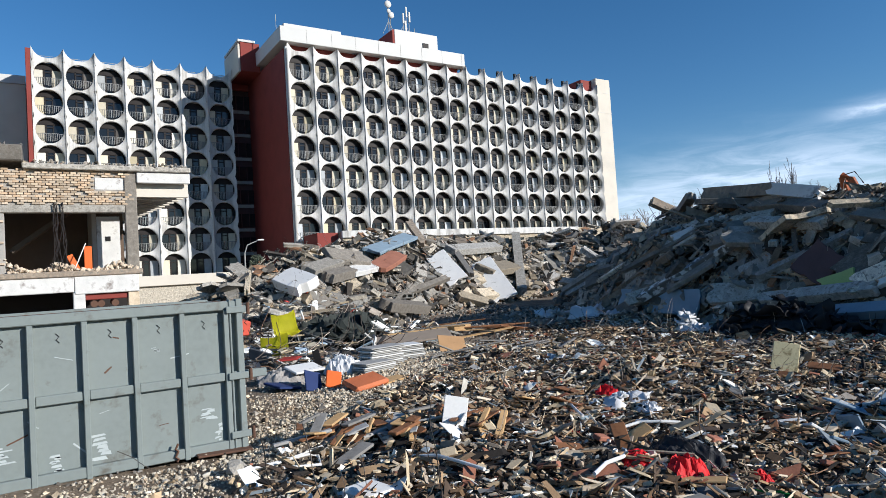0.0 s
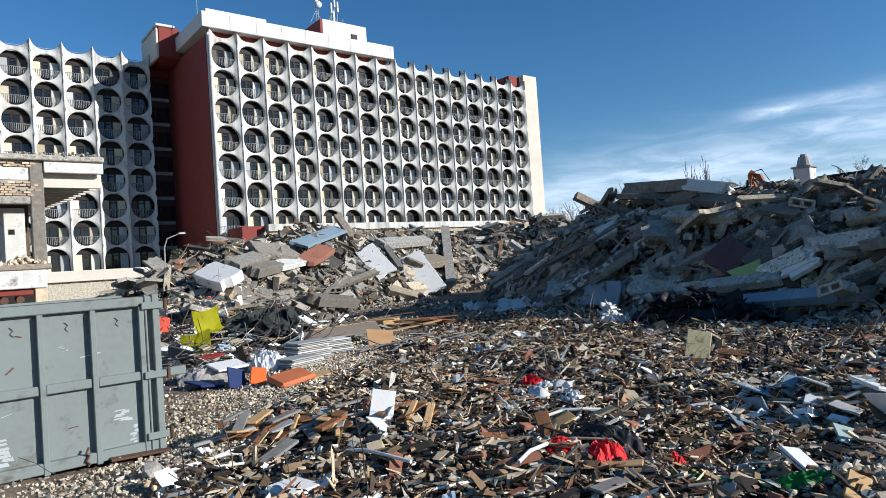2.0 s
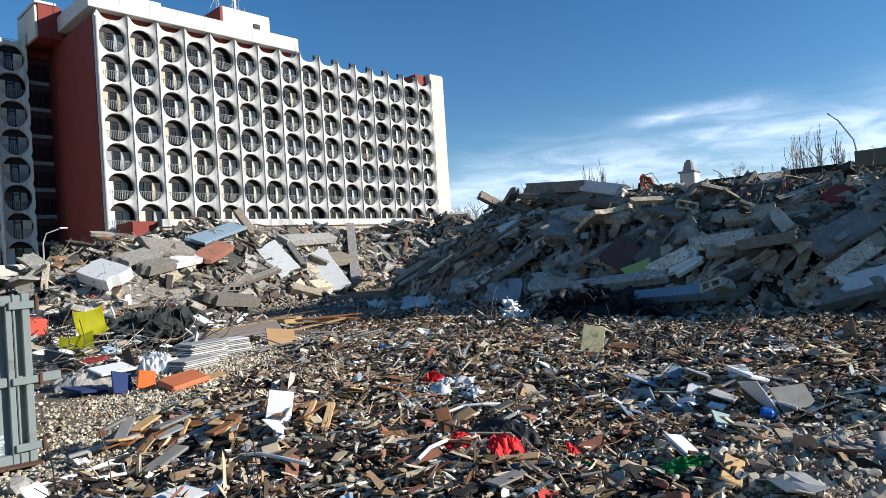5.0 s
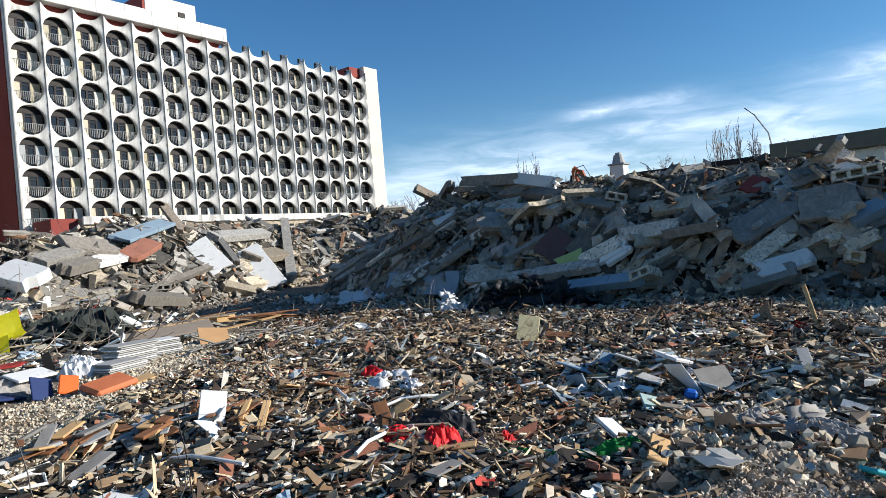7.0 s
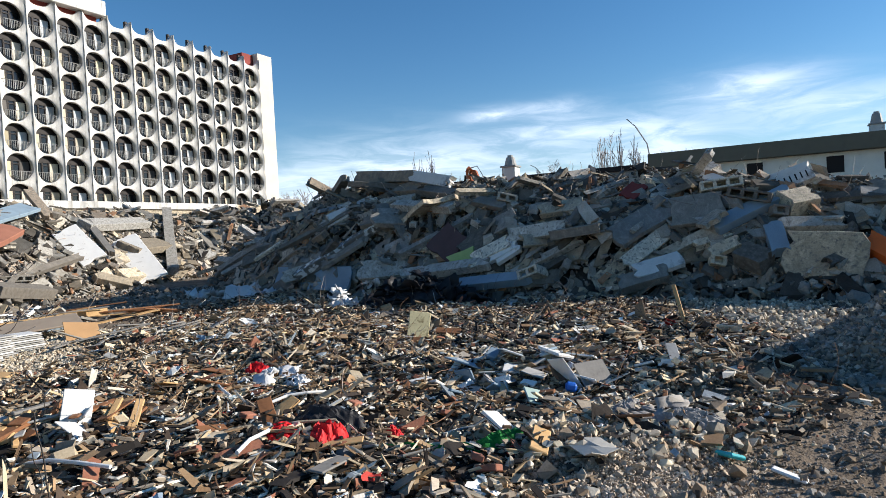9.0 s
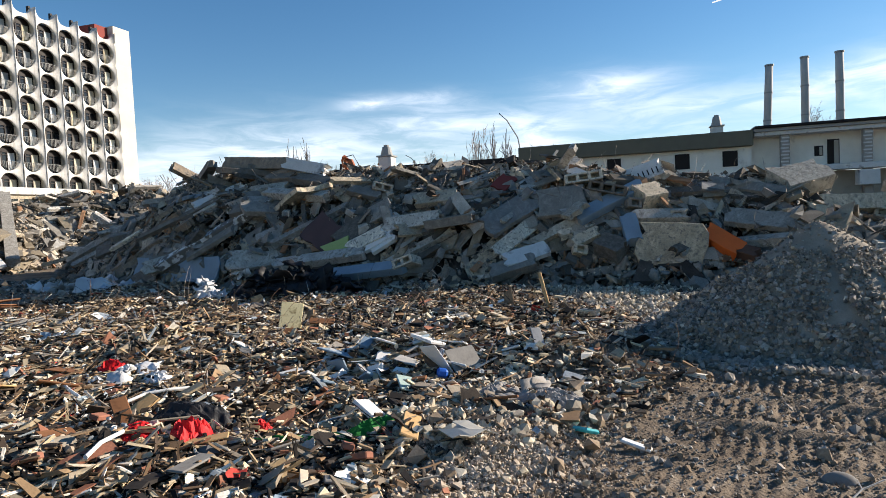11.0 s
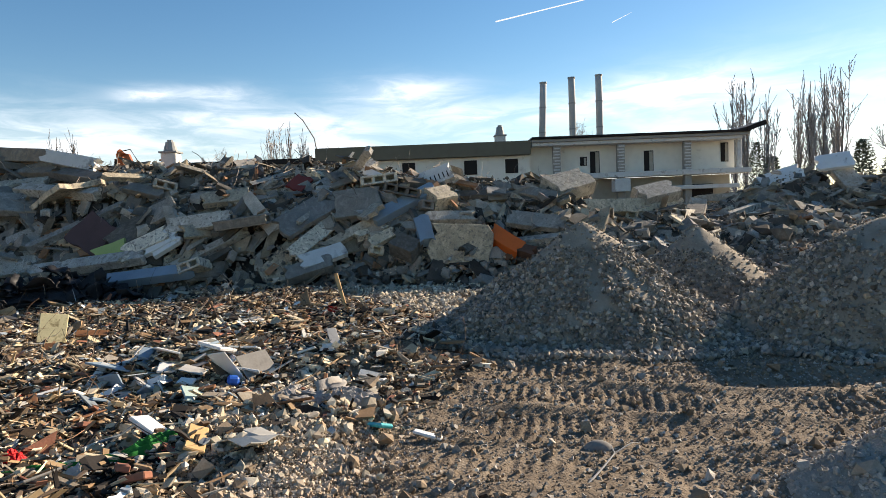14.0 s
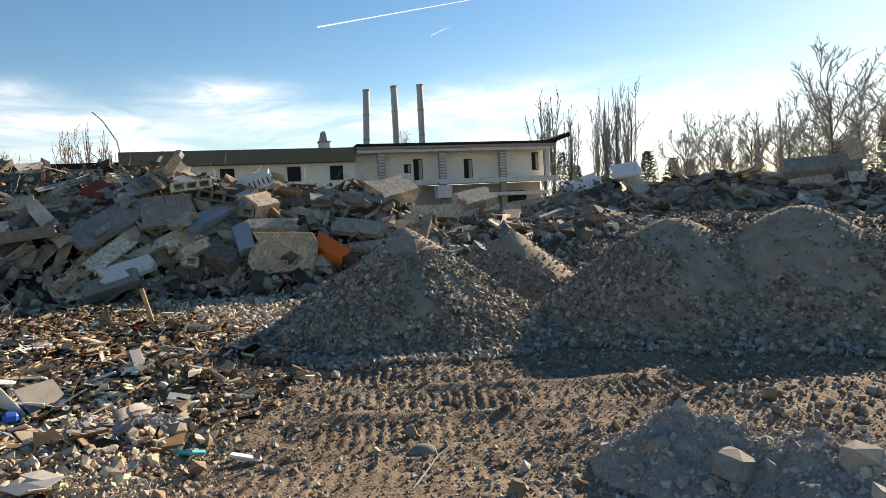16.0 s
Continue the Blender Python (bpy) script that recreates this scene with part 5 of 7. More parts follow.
part("upper_wall", box((0.9, -24.4, 4.75), (1.2, -8.0, 7.1)), BOUNCEWALL, far_b)
part("lower_wall", box((0.9, -24.0, 0), (1.2, -8.0, 4.3)), INNER, far_b)
part("roof_edge", box((-0.9, -24.9, 7.44), (9, -8.0, 7.62), 0.03), DARK_AND_SHADE, far_b)
part("fascia", box((-0.7, -24.9, 7.22), (9, -8.02, 7.435), 0.02), RAIL, far_b)
part("white_edge", box((-0.5, -24.4, 6.95), (0.6, -8.05, 7.21), 0.02), PLASTER, far_b)
part("roof_tip", box((-1.0, -1.6, 0), (6, 0, 0.35), 0.03, pose(0, -24.6, 7.45, -18, 0, 0)), DARK_AND_SHADE, far_b)
part("floor_edge", box((-0.7, -25.0, 4.32), (0.89, -8.1, 4.72), 0.03), PLASTER, far_b)
part("end_wall", box((0.0, -24.6, 4.73), (0.35, -24.2, 7.2), 0.05), PLASTER, far_b)
for y in (-10.0, -15.0, -20.2):
    p = part("column", box((-0.3, y - 0.28, 0), (0.2, y + 0.28, 6.94), 0.04), MORTAR, far_b)
    for k in range(9):
        part("toothing", box((-0.34, y - 0.3 + 0.1 * (k % 2), 4.8 + k * 0.235), (-0.301, y + 0.2 + 0.1 * (k % 2), 4.9 + k * 0.235), 0.01), PLASTER, p)
# near-black plates on the wall; shade inside the openings is their colour
for y, w, z0, z1 in ((-13.6, 0.75, 4.75, 6.5), (-12.6, 0.55, 5.4, 6.1), (-17.9, 0.75, 4.75, 6.4), (-23.9, 0.6, 5.3, 6.8)):
    d = part("opening", box((0.84, y, z0), (0.898, y + w, z1), 0.01), DARK_AND_SHADE, far_b)
    part("leaf", box((0.82, y + 0.06, z0 + 0.05), (0.838, y + w * 0.45, z1 - 0.08), 0.005), INNER, d)
part("white_box", box((-1.2, -15.4, 3.2), (-0.2, -14.2, 4.2), 0.03), PLASTER, far_b)
part("lower_beam", box((-0.8, -24.0, 3.2), (0.2, -18.5, 3.5), 0.03), PLASTER, far_b)
# a near-black plate painted in for the shade of an opening
part("lower_opening", box((0.8, -22.6, 1.5), (0.895, -20.8, 3.6)), DARK_AND_SHADE, far_b)
part("olive_parapet", box((-0.6, -7.95, 6.35), (8, 8.6, 7.42), 0.03), OLIVE, far_b, "olive sheet metal parapet")
part("olive_wall", box((0.0, -7.9, 0), (0.4, 8.5, 6.34)), BOUNCEWALL, far_b)
# windows as near-black plates, the dark inside put in as colour
for y in (-7.0, -3.8, 1.0, 4.4):
    part("window", box((-0.06, y, 5.0), (-0.005, y + 1.0, 6.1), 0.01), DARK_AND_SHADE, far_b)
part("left_roof", box((1.5, 8.65, 6.05), (9, 34, 6.75), 0.03), RAIL, far_b)
part("left_roof_edge", box((1.2, 8.65, 6.5), (1.49, 34, 6.9), 0.02), DARK_AND_SHADE, far_b)
part("left_wall", box((2.2, 8.65, 0), (2.6, 34, 6.0)), CREAM, far_b)
part("bent_pipe", add_tube(bmesh.new(), [(-0.5, 8.4, 6.9), (-0.5, 8.6, 8.2), (-0.5, 9.4, 9.6), (-0.5, 10.0, 10.2)], 0.05, 5), RAIL, far_b)
part("roof_scrap", add_tube(bmesh.new(), [(-0.3, 1.0, 7.35), (-0.3, 0.2, 7.42), (-0.3, -0.4, 7.36)], 0.04, 5), OLIVE, far_b)


FLUE = plain("galvanised_flue", (0.42, 0.41, 0.385), 0.7, 0.0)


def flue(y, h, tilt):
    ob = thing("steel_flue", "tall round grey steel flue behind the low building", "chimney", (58, y, 0), group="three steel flues")
    bm = bmesh.new()
    add_tube(bm, [(0.02 * math.sin(k * 2), tilt * (h - h * k / 6), h * k / 6) for k in range(7)], 0.30, 14)
    part("shaft", bm, FLUE, ob, "", True)
    for k in range(1, 6):
        part("band", add_tube(bmesh.new(), [(0, tilt * (h - h * k / 6), h * k / 6 - 0.06), (0, tilt * (h - h * k / 6), h * k / 6 + 0.06)], 0.33, 14), RAIL, ob)
    part("rim", add_tube(bmesh.new(), [(0, 0, h - 0.1), (0, 0, h + 0.03)], 0.34, 14), RAIL, ob)


flue(-10.6, 13.4, 0.045)
flue(-13.15, 13.75, 0.0)
flue(-15.6, 13.9, 0.0)


def vent_tower(x, y, w, z0, z1):
    ob = thing("vent_tower", "square pale vent tower with round grey cap", "vent", (x, y, 0))
    part("shaft", box((-w / 2, -w / 2, 0), (w / 2, w / 2, z0), 0.03), PLASTER, ob)
    part("cornice", box((-w * 0.6, -w * 0.6, z0), (w * 0.6, w * 0.6, z0 + 0.12 * w), 0.02), RAIL, ob)
    bm = bmesh.new()
    bmesh.ops.create_cone(bm, cap_ends=True, segments=14, radius1=w * 0.46, radius2=w * 0.3, depth=z1 - z0 - 0.3 * w, matrix=Matrix.Translation((0, 0, (z0 + z1) / 2)))
    part("cap", bm, RAIL, ob, "grey round cap")
    part("cap_knob", add_tube(bmesh.new(), [(0, 0, z1 - 0.16 * w), (0, 0, z1)], w * 0.2, 10), RAIL, ob)


vent_tower(41.6, 16.4, 0.95, 6.65, 7.5)
vent_tower(53.0, -6.0, 0.85, 8.2, 9.1)

# ---- excavator behind the heap, only its arm above the crest ----
DIGGER = plain("orange_digger_paint", (0.36, 0.10, 0.035), 0.6, vary=0.15)
dig = thing("excavator", "orange crawler excavator standing behind the rubble", "excavator", (40.3, 17.8, 0.0))
part("track", box((-1.9, -1.4, 0), (1.9, -0.8, 0.8), 0.2), BLACK, dig)
part("track", box((-1.9, 0.8, 0), (1.9, 1.4, 0.8), 0.2), BLACK, dig)
part("body", box((-1.6, -1.3, 0.9), (2.0, 1.3, 2.2), 0.1), DIGGER, dig)
part("cab", box((-1.5, 0.2, 2.2), (0.2, 1.25, 3.4), 0.08), GLASS, dig)
boom = part("boom", add_tube(bmesh.new(), [(-0.6, 0, 2.2), (-1.3, 0.05, 4.2), (-2.1, 0.15, 5.9), (-2.2, 0.2, 6.4)], 0.26, 6, 0.2), DIGGER, dig)
part("stick", add_tube(bmesh.new(), [(-2.2, 0.2, 6.45), (-2.3, -0.3, 6.2), (-2.4, -0.6, 5.6), (-2.4, -0.75, 5.0)], 0.24, 6, 0.14), DIGGER, dig)
part("cylinder", add_tube(bmesh.new(), [(-2.0, 0.5, 6.1), (-1.8, 0.75, 5.0)], 0.09, 8), BLACK, dig)
part("hose", add_tube(bmesh.new(), [(-2.2, 0.2, 6.5), (-2.3, -0.5, 6.6), (-2.3, -0.9, 5.9)], 0.03, 5), BLACK, dig)

# ---- trees ----
BARK = plain("grey_bark", (0.17, 0.145, 0.125), 0.95, vary=0.25)
# twigs lightened: distance haze and sun glare are put into the colour
HAZED_TWIG = plain("bare_twigs", (0.36, 0.33, 0.31), 0.95, vary=0.2)
# dark green, lightened to carry the haze in front of far trees
HAZED_NEEDLE = surface("evergreen_leaves", [(0.3, (0.07, 0.085, 0.06)), (0.7, (0.13, 0.15, 0.105))], 3, 20, 0.8, 0, vary=0.3, source="island")


def bare_tree(seed, h, spread_, narrow):
    """A leafless tree: tapered trunk, limbs, and a crown of thin branches."""
    rng = random.Random(seed)
    ob = thing("bare_tree", "tall leafless poplar with upright grey branches" if narrow else "leafless broad tree with fine grey twigs", "tree")
    part("trunk", add_tube(bmesh.new(), [(0, 0, -0.2), (0.05 * h * rng.uniform(-.3, .3), 0, h * 0.3), (0, 0.02 * h, h * 0.6), (0, 0, h * (0.9 if narrow else 0.7))], (0.009 if narrow else 0.013) * h, 7, 0.002 * h), BARK, ob)
    bm = bmesh.new()

    def grow(p, d, L, r, depth, fan):
        pts = [p]
        q = p.copy()
        for _ in range(3):
            d = (d + Vector((rng.gauss(0, 0.07 if narrow else 0.17), rng.gauss(0, 0.07 if narrow else 0.17), 0.14 if narrow else 0.05))).normalized()
            q = q + d * (L / 3)
            pts.append(q.copy())
        add_tube(bm, pts, r, 3, r * 0.4)
        if depth:
            for i in range(fan):
                u = rng.uniform(0.25, 2.95)
                k = int(u)
                s = pts[k].lerp(pts[k + 1], u - k)
                e = (d + Vector((rng.gauss(0, 0.33 if narrow else 0.6), rng.gauss(0, 0.33 if narrow else 0.6), rng.gauss(0.1, 0.25)))).normalized()
                grow(s, e, L * (rng.uniform(0.13, 0.27) * (1.3 - u / 3.6) if narrow else rng.uniform(0.3, 0.5)), max(r * 0.5, (0.0021 if narrow else 0.0014) * h), depth - 1, (5 if narrow else fan - 1))

    if narrow:
        # several upright stems side by side, feathered with fine shoots
        for i in range(9):
            a, out = i * 2.4, spread_ * 0.15 * math.sqrt((i + 0.1) / 9)
            z = h * rng.uniform(0.06, 0.22)
            top = h * rng.uniform(0.72, 1.0) - z
            aim = Vector((math.cos(a) * out, math.sin(a) * out, top))
            grow(Vector((0, 0, z)), aim.normalized(), top * 0.97, 0.004 * h, 2, 18)
    else:
        for i in range(15):
            z = h * (0.2 + 0.45 * i / 15)
            a = i * 2.4 + rng.uniform(-.4, .4)
            grow(Vector((0, 0, z)), Vector((math.cos(a), math.sin(a), rng.uniform(0.6, 1.8))).normalized(), spread_ * rng.uniform(0.9, 1.25), 0.0055 * h, 3, 7)
    part("crown", bm, HAZED_TWIG, ob)
    return ob


def polar(az, d, z=0.0, s=1.0, turn=0.0):
    a = radians(az)
    return Matrix.Translation((math.sin(a) * d, math.cos(a) * d, z)) @ pose(0, 0, 0, 0, 0, turn) @ Matrix.Diagonal((s, s, s, 1))


def stand(models, rows, group):
    for i, (az, d, el) in enumerate(rows):
        src, h = models[i % len(models)]
        top = 2.35 + d * math.tan(radians(el))
        s = top / h
        ob = copy_thing(src, polar(az, d, 0, 1.0, 77 * i))
        ob.scale = (s, s, s)
        tagged(ob, group=group)


POPLARS = [(bare_tree(1, 18.0, 7.0, True), 18.0), (bare_tree(2, 18.0, 6.0, True), 18.0), (bare_tree(3, 18.0, 8.0, True), 18.0)]
BROADS = [(bare_tree(4, 12.0, 3.8, False), 12.0), (bare_tree(5, 12.0, 3.4, False), 12.0)]
stand(POPLARS, [(60.3, 130, 7.6), (61.4, 130, 7.9), (76.6, 105, 8.3), (77.8, 106, 8.5), (79.0, 105, 8.1), (115.6, 92, 10.0), (116.4, 92, 10.4), (117.9, 92, 9.1),
                (120.2, 96, 8.6), (121.0, 94, 9.8), (121.9, 95, 10.2), (122.9, 96, 10.6), (134.3, 100, 7.8), (132.7, 100, 7.0)], "row of bare poplars")
stand(BROADS, [(137.8, 70, 10.7), (141.5, 72, 9.0), (127.3, 95, 6.6), (129.2, 93, 7.0), (130.8, 94, 6.4), (132.3, 90, 6.9), (134.8, 88, 6.8), (136.4, 92, 7.4), (139.6, 85, 7.6), (143.5, 78, 9.2),
               (48.6, 150, 4.1), (49.6, 150, 4.6), (52.0, 150, 4.5), (53.5, 152, 5.0), (54.6, 150, 5.3), (56.2, 150, 5.2), (57.6, 150, 5.4), (63.0, 150, 5.6), (72.0, 120, 5.6), (83.2, 120, 6.3), (103.4, 95, 6.9), (46.2, 150, 4.0)], "far bare trees")
for src, _h in POPLARS + BROADS:
    for o in (*src.children, src):
        bpy.data.objects.remove(o)


n = 11000
az_, d_ = np.radians(RNG.uniform(111, 150, n)), RNG.uniform(72, 120, n)
clump = vnoise(az_ * 14, d_ / 30, 71)
ok = RNG.uniform(-1, 1, n) < clump + 0.25
strands("far_thicket", np.stack([d_ * np.sin(az_), d_ * np.cos(az_), np.zeros(n)], 1)[ok], HAZED_TWIG, (2.5, 6.2), 0.03, 0.5, 6.0, 4, label="hazy thicket of bare shrubs in the distance", category="thicket")
n = 1800
az_, d_ = np.radians(RNG.uniform(42, 66, n)), RNG.uniform(120, 160, n)
strands("far_thicket", np.stack([d_ * np.sin(az_), d_ * np.cos(az_), np.zeros(n)], 1), HAZED_TWIG, (7.0, 13.0), 0.07, 0.35, 6.0, 4, label="hazy thicket of bare trees in the distance", category="thicket")


def evergreen(seed, h, r, at, label):
    """A dark bush: a stem and many small leaf clumps."""
    rng = np.random.default_rng(seed)
    ob = thing("evergreen", label, "bush", at)
    part("trunk", add_tube(bmesh.new(), [(0, 0, -0.1), (0, 0, h * 0.9)], 0.05 * r, 6, 0.01), BARK, ob)
    n = 2200
    z = rng.uniform(0.04, 1.0, n) ** 0.9
    a = rng.uniform(0, 2 * np.pi, n)
    q = r * (1.03 - z) ** 0.45 * np.sqrt(rng.uniform(0.1, 1, n)) * (1 + 0.25 * np.sin(a * 3 + z * 9 + seed))
    pos = np.stack([q * np.cos(a), q * np.sin(a), z * h], 1)
    boards("crown", pos, np.stack([rng.uniform(0.06, 0.18, n) * r, rng.uniform(0.03, 0.07, n) * r, np.full(n, 0.01 * r)], 1), rotations(n, 80, rng), HAZED_NEEDLE, 0.3, parent=ob)


evergreen(1, 5.2, 1.5, (17.1, 60, 0.0), "dark green juniper bush in front of hotel")
for i, (az, d, el, r) in enumerate(((118.4, 95, 3.2, 1.7), (126.3, 100, 3.3, 2.0), (127.6, 102, 3.0, 2.2), (124.3, 98, 4.0, 2.2), (117.2, 90, 4.4, 1.6), (138.6, 92, 3.6, 3.6), (141.8, 88, 6.2, 3.0))):
    a = radians(az)
    evergreen(10 + i, 2.35 + d * math.tan(radians(el)), r, (d * math.sin(a), d * math.cos(a), 0), "dark evergreen tree among bare trees")
lamp = thing("street_lamp", "grey steel street lamp with curved arm", "street lamp", (14.7, 55, 0))
part("pole", add_tube(bmesh.new(), [(0, 0, 0), (0.05, 0, 5.2), (0.3, 0, 5.9), (1.3, 0, 6.3)], 0.07, 6, 0.04), RAIL, lamp)
part("head", box((1.2, -0.12, 6.25), (1.75, 0.12, 6.38), 0.03), FASCIA, lamp)


# ---- things lying about ----
def crumple(name, label, category, at, rx, ry, h, mat, seed, rz=0.0, fold=1.0, res=46):
    """Heaped cloth or sheeting: a thick crumpled skin over a low hump, lying on the ground."""
    u = np.linspace(-1, 1, res)
    gx, gy = np.meshgrid(u, u, indexing="ij")
    edge = np.clip(1 - (gx ** 2 + gy ** 2) * (1 + 0.35 * vnoise(gx * 2.3 + seed, gy * 2.3, seed)), 0, 1)
    folds = 1 - np.abs(vnoise(gx * 3.1 * fold + seed, gy * 2.2 * fold, seed + 1)) * 1.5
    fine = 1 - np.abs(vnoise(gx * 7 * fold, gy * 5 * fold + seed, seed + 2)) * 1.6
    z = h * edge ** 0.6 * (0.55 + 0.38 * folds + 0.13 * fine)
    x = rx * (gx + 0.10 * vnoise(gx * 4, gy * 4, seed + 3))
    y = ry * (gy + 0.10 * vnoise(gx * 4, gy * 4, seed + 4))
    c, s = math.cos(radians(rz)), math.sin(radians(rz))
    wx, wy = at[0] + c * x - s * y, at[1] + s * x + c * y
    zz = ground_h(wx, wy) + np.where(edge > 0.002, z + 0.03, -0.12)
    v = np.stack([wx, wy, zz], -1).reshape(-1, 3)
    i = (np.arange(res - 1)[:, None] * res + np.arange(res - 1)[None]).ravel()
    keep = (edge.reshape(-1)[i] > 0) | (edge.reshape(-1)[i + res + 1] > 0)
    i = i[keep]
    return joined(name, v, np.stack([i, i + res, i + res + 1, i + 1], 1), mat, None, label, category, "thing")


def cloth(name, c, rough=0.8, vary=0.2):
    return plain(name, c, rough, 0, vary, 0.5, 6.0, 60.0)


def gz(x, y, up=0.0):
    return float(land(np.array([x]), np.array([y]))[0]) + up


BLACKCLOTH = cloth("black_sheeting", (0.018, 0.018, 0.02), 0.55)
DARKFELT = cloth("dark_green_felt", (0.035, 0.04, 0.036), 0.9)
REDBAG = cloth("red_netting", (0.55, 0.012, 0.015), 0.6)
GREENCLOTH = cloth("green_cloth", (0.015, 0.16, 0.03), 0.8)
WHITESACK = cloth("white_sacking", (0.62, 0.62, 0.62), 0.7, 0.1)
GREYCLOTH = cloth("striped_grey_cloth", (0.30, 0.28, 0.26), 0.9)
YELLOW = plain("yellow_plastic", (0.62, 0.58, 0.02), 0.45)
LEATHER = plain("orange_leather", (0.50, 0.15, 0.06), 0.6, vary=0.2)
BROWNW = plain("brown_wood", (0.20, 0.09, 0.04), 0.7, vary=0.3, scale=5)
PINE = plain("pale_timber", (0.50, 0.32, 0.15), 0.75, vary=0.2, scale=5)
GREYW = plain("weathered_grey_timber", (0.20, 0.19, 0.175), 0.85, vary=0.25, scale=5)
PALEW = plain("pale_grey_weathered_board", (0.36, 0.35, 0.33), 0.85, vary=0.2, scale=5)
PAINTED = plain("white_painted_board", (0.70, 0.69, 0.66), 0.6, vary=0.08, spots=((0.3, 0.28, 0.25), 4, 0.6, 0.72))
NAVY = plain("navy_cloth_board", (0.02, 0.035, 0.11), 0.7)
FOAM = plain("yellowed_foam_board", (0.55, 0.48, 0.28), 0.9, vary=0.2, spots=((0.25, 0.2, 0.1), 6, 0.55, 0.65))
BRICKRED = plain("red_brick", (0.30, 0.13, 0.085), 0.95, vary=0.2)
MINT = plain("pale_green_paint", (0.33, 0.42, 0.16), 0.8, vary=0.12)
BLUEGREY = plain("blue_grey_paint", (0.22, 0.29, 0.35), 0.8, vary=0.15)
MAROON = plain("maroon_paint", (0.095, 0.06, 0.06), 0.9, vary=0.15)
CYAN = plain("cyan_plastic", (0.05, 0.42, 0.45), 0.5)
BLUE = plain("blue_plastic", (0.02, 0.12, 0.5), 0.5)

crumple("tarpaulin", "heap of dark grey crumpled felt sheeting", "tarpaulin", (9.6, 22.6), 2.3, 1.6, 1.35, DARKFELT, 3, 20, 1.3)
def rag_heap(name, label, category, at, rx, ry, h, mat, n, size=0.5, rz=0.0):
    """Torn sheets thrown on one another: one mesh of crumpled, folded pieces."""
    r, a = np.sqrt(RNG.uniform(0, 1, n)), RNG.uniform(0, 2 * np.pi, n)
    u, v = rx * r * np.cos(a), ry * r * np.sin(a)
    c, s = math.cos(radians(rz)), math.sin(radians(rz))
    x, y = at[0] + c * u - s * v, at[1] + s * u + c * v
    z = land(x, y) + 0.04 + h * (1 - r ** 1.6) * RNG.uniform(0.35, 1.0, n)
    k = size * RNG.lognormal(0, 0.4, n)
    ob = bent_sheets(name, np.stack([x, y, z], 1), np.stack([k * 1.3, k * 0.8, k], 1), rotations(n, 75, RNG), mat, label=label, category=category, kind="stuff")
    ob.data.shade_smooth()
    return ob


crumple("tarpaulin", "crumpled black sheeting spread on earth", "tarpaulin", (17.7, 10.0), 2.0, 0.8, 0.45, BLACKCLOTH, 9, -60, 2.4, 60)
rag_heap("tarpaulin", "heap of torn black sheeting on earth", "tarpaulin", (17.6, 10.0), 2.3, 0.9, 0.95, BLACKCLOTH, 230, 0.32, -60)
rag_heap("felt", "heap of torn dark grey felt on earth", "tarpaulin", (9.3, 22.0), 2.0, 1.4, 1.2, DARKFELT, 170, 0.38, 20)
rag_heap("torn_sacking", "torn white plastic sack on the ground", "sack", (16.6, 12.6), 0.3, 0.35, 0.75, WHITESACK, 22, 0.3)
rag_heap("torn_sacking", "torn white plastic sack leaning on black sheeting", "sack", (16.3, 11.9), 0.45, 0.6, 0.35, WHITESACK, 22, 0.26, 40)
rag_heap("plastic_sheet", "white plastic sheeting strewn in the shade", "sheet", (20.6, 21.6), 1.5, 2.2, 0.15, WHITESACK, 40, 0.45)
rag_heap("plastic_sheet", "white torn sheet hanging on the rubble", "sheet", (20.0, 13.5), 0.35, 0.4, 0.5, WHITESACK, 9, 0.4)
rag_heap("torn_foil", "white torn plastic bags and foil in litter", "bag", (8.1, 7.5), 0.5, 0.5, 0.25, WHITESACK, 18, 0.17)
rag_heap("torn_cloth", "striped grey cloth heaped on rubble", "cloth", (7.7, 1.2), 0.3, 0.5, 0.2, GREYCLOTH, 30, 0.13, 15)
for i, (x, y, r, h) in enumerate(((5.65, 4.4, 0.24, 0.26), (5.45, 4.9, 0.22, 0.12), (6.45, 4.1, 0.12, 0.14), (8.42, 8.17, 0.26, 0.24), (6.33, 6.82, 0.13, 0.13), (9.6, 6.26, 0.11, 0.1), (10.8, 12.4, 0.16, 0.16))):
    crumple("net_bag", "crumpled red net bag lying in litter", "bag", (x, y), r, r * 0.8, h, REDBAG, 20 + i, 40 * i, 1.2, 24)
for i, (x, y) in enumerate(((8.3, 7.75), (10.9, 12.0), (8.0, 6.9))):
    crumple("plastic_bag", "crumpled white plastic bag lying in litter", "bag", (x, y), 0.3, 0.2, 0.2, WHITESACK, 40 + i, 30 * i, 1.4, 26)
crumple("cloth", "green cloth trailing through the litter", "cloth", (6.15, 3.25), 0.12, 0.75, 0.14, GREENCLOTH, 51, 14, 1.3)
crumple("cloth", "bright green rag on litter", "cloth", (6.35, 2.75), 0.16, 0.28, 0.2, GREENCLOTH, 52, 30, 1.1, 26)
crumple("cloth", "dark crumpled jacket-like cloth in litter", "cloth", (6.1, 4.75), 0.3, 0.45, 0.24, BLACKCLOTH, 53, 10, 1.3)
crumple("cloth", "grey striped cloth lying on rubble", "cloth", (7.6, 0.95), 0.25, 0.42, 0.16, GREYCLOTH, 54, 15, 2.6)
crumple("cloth", "grey striped rag on rubble", "cloth", (7.9, 1.7), 0.22, 0.3, 0.2, GREYCLOTH, 55, 60, 1.6, 28)
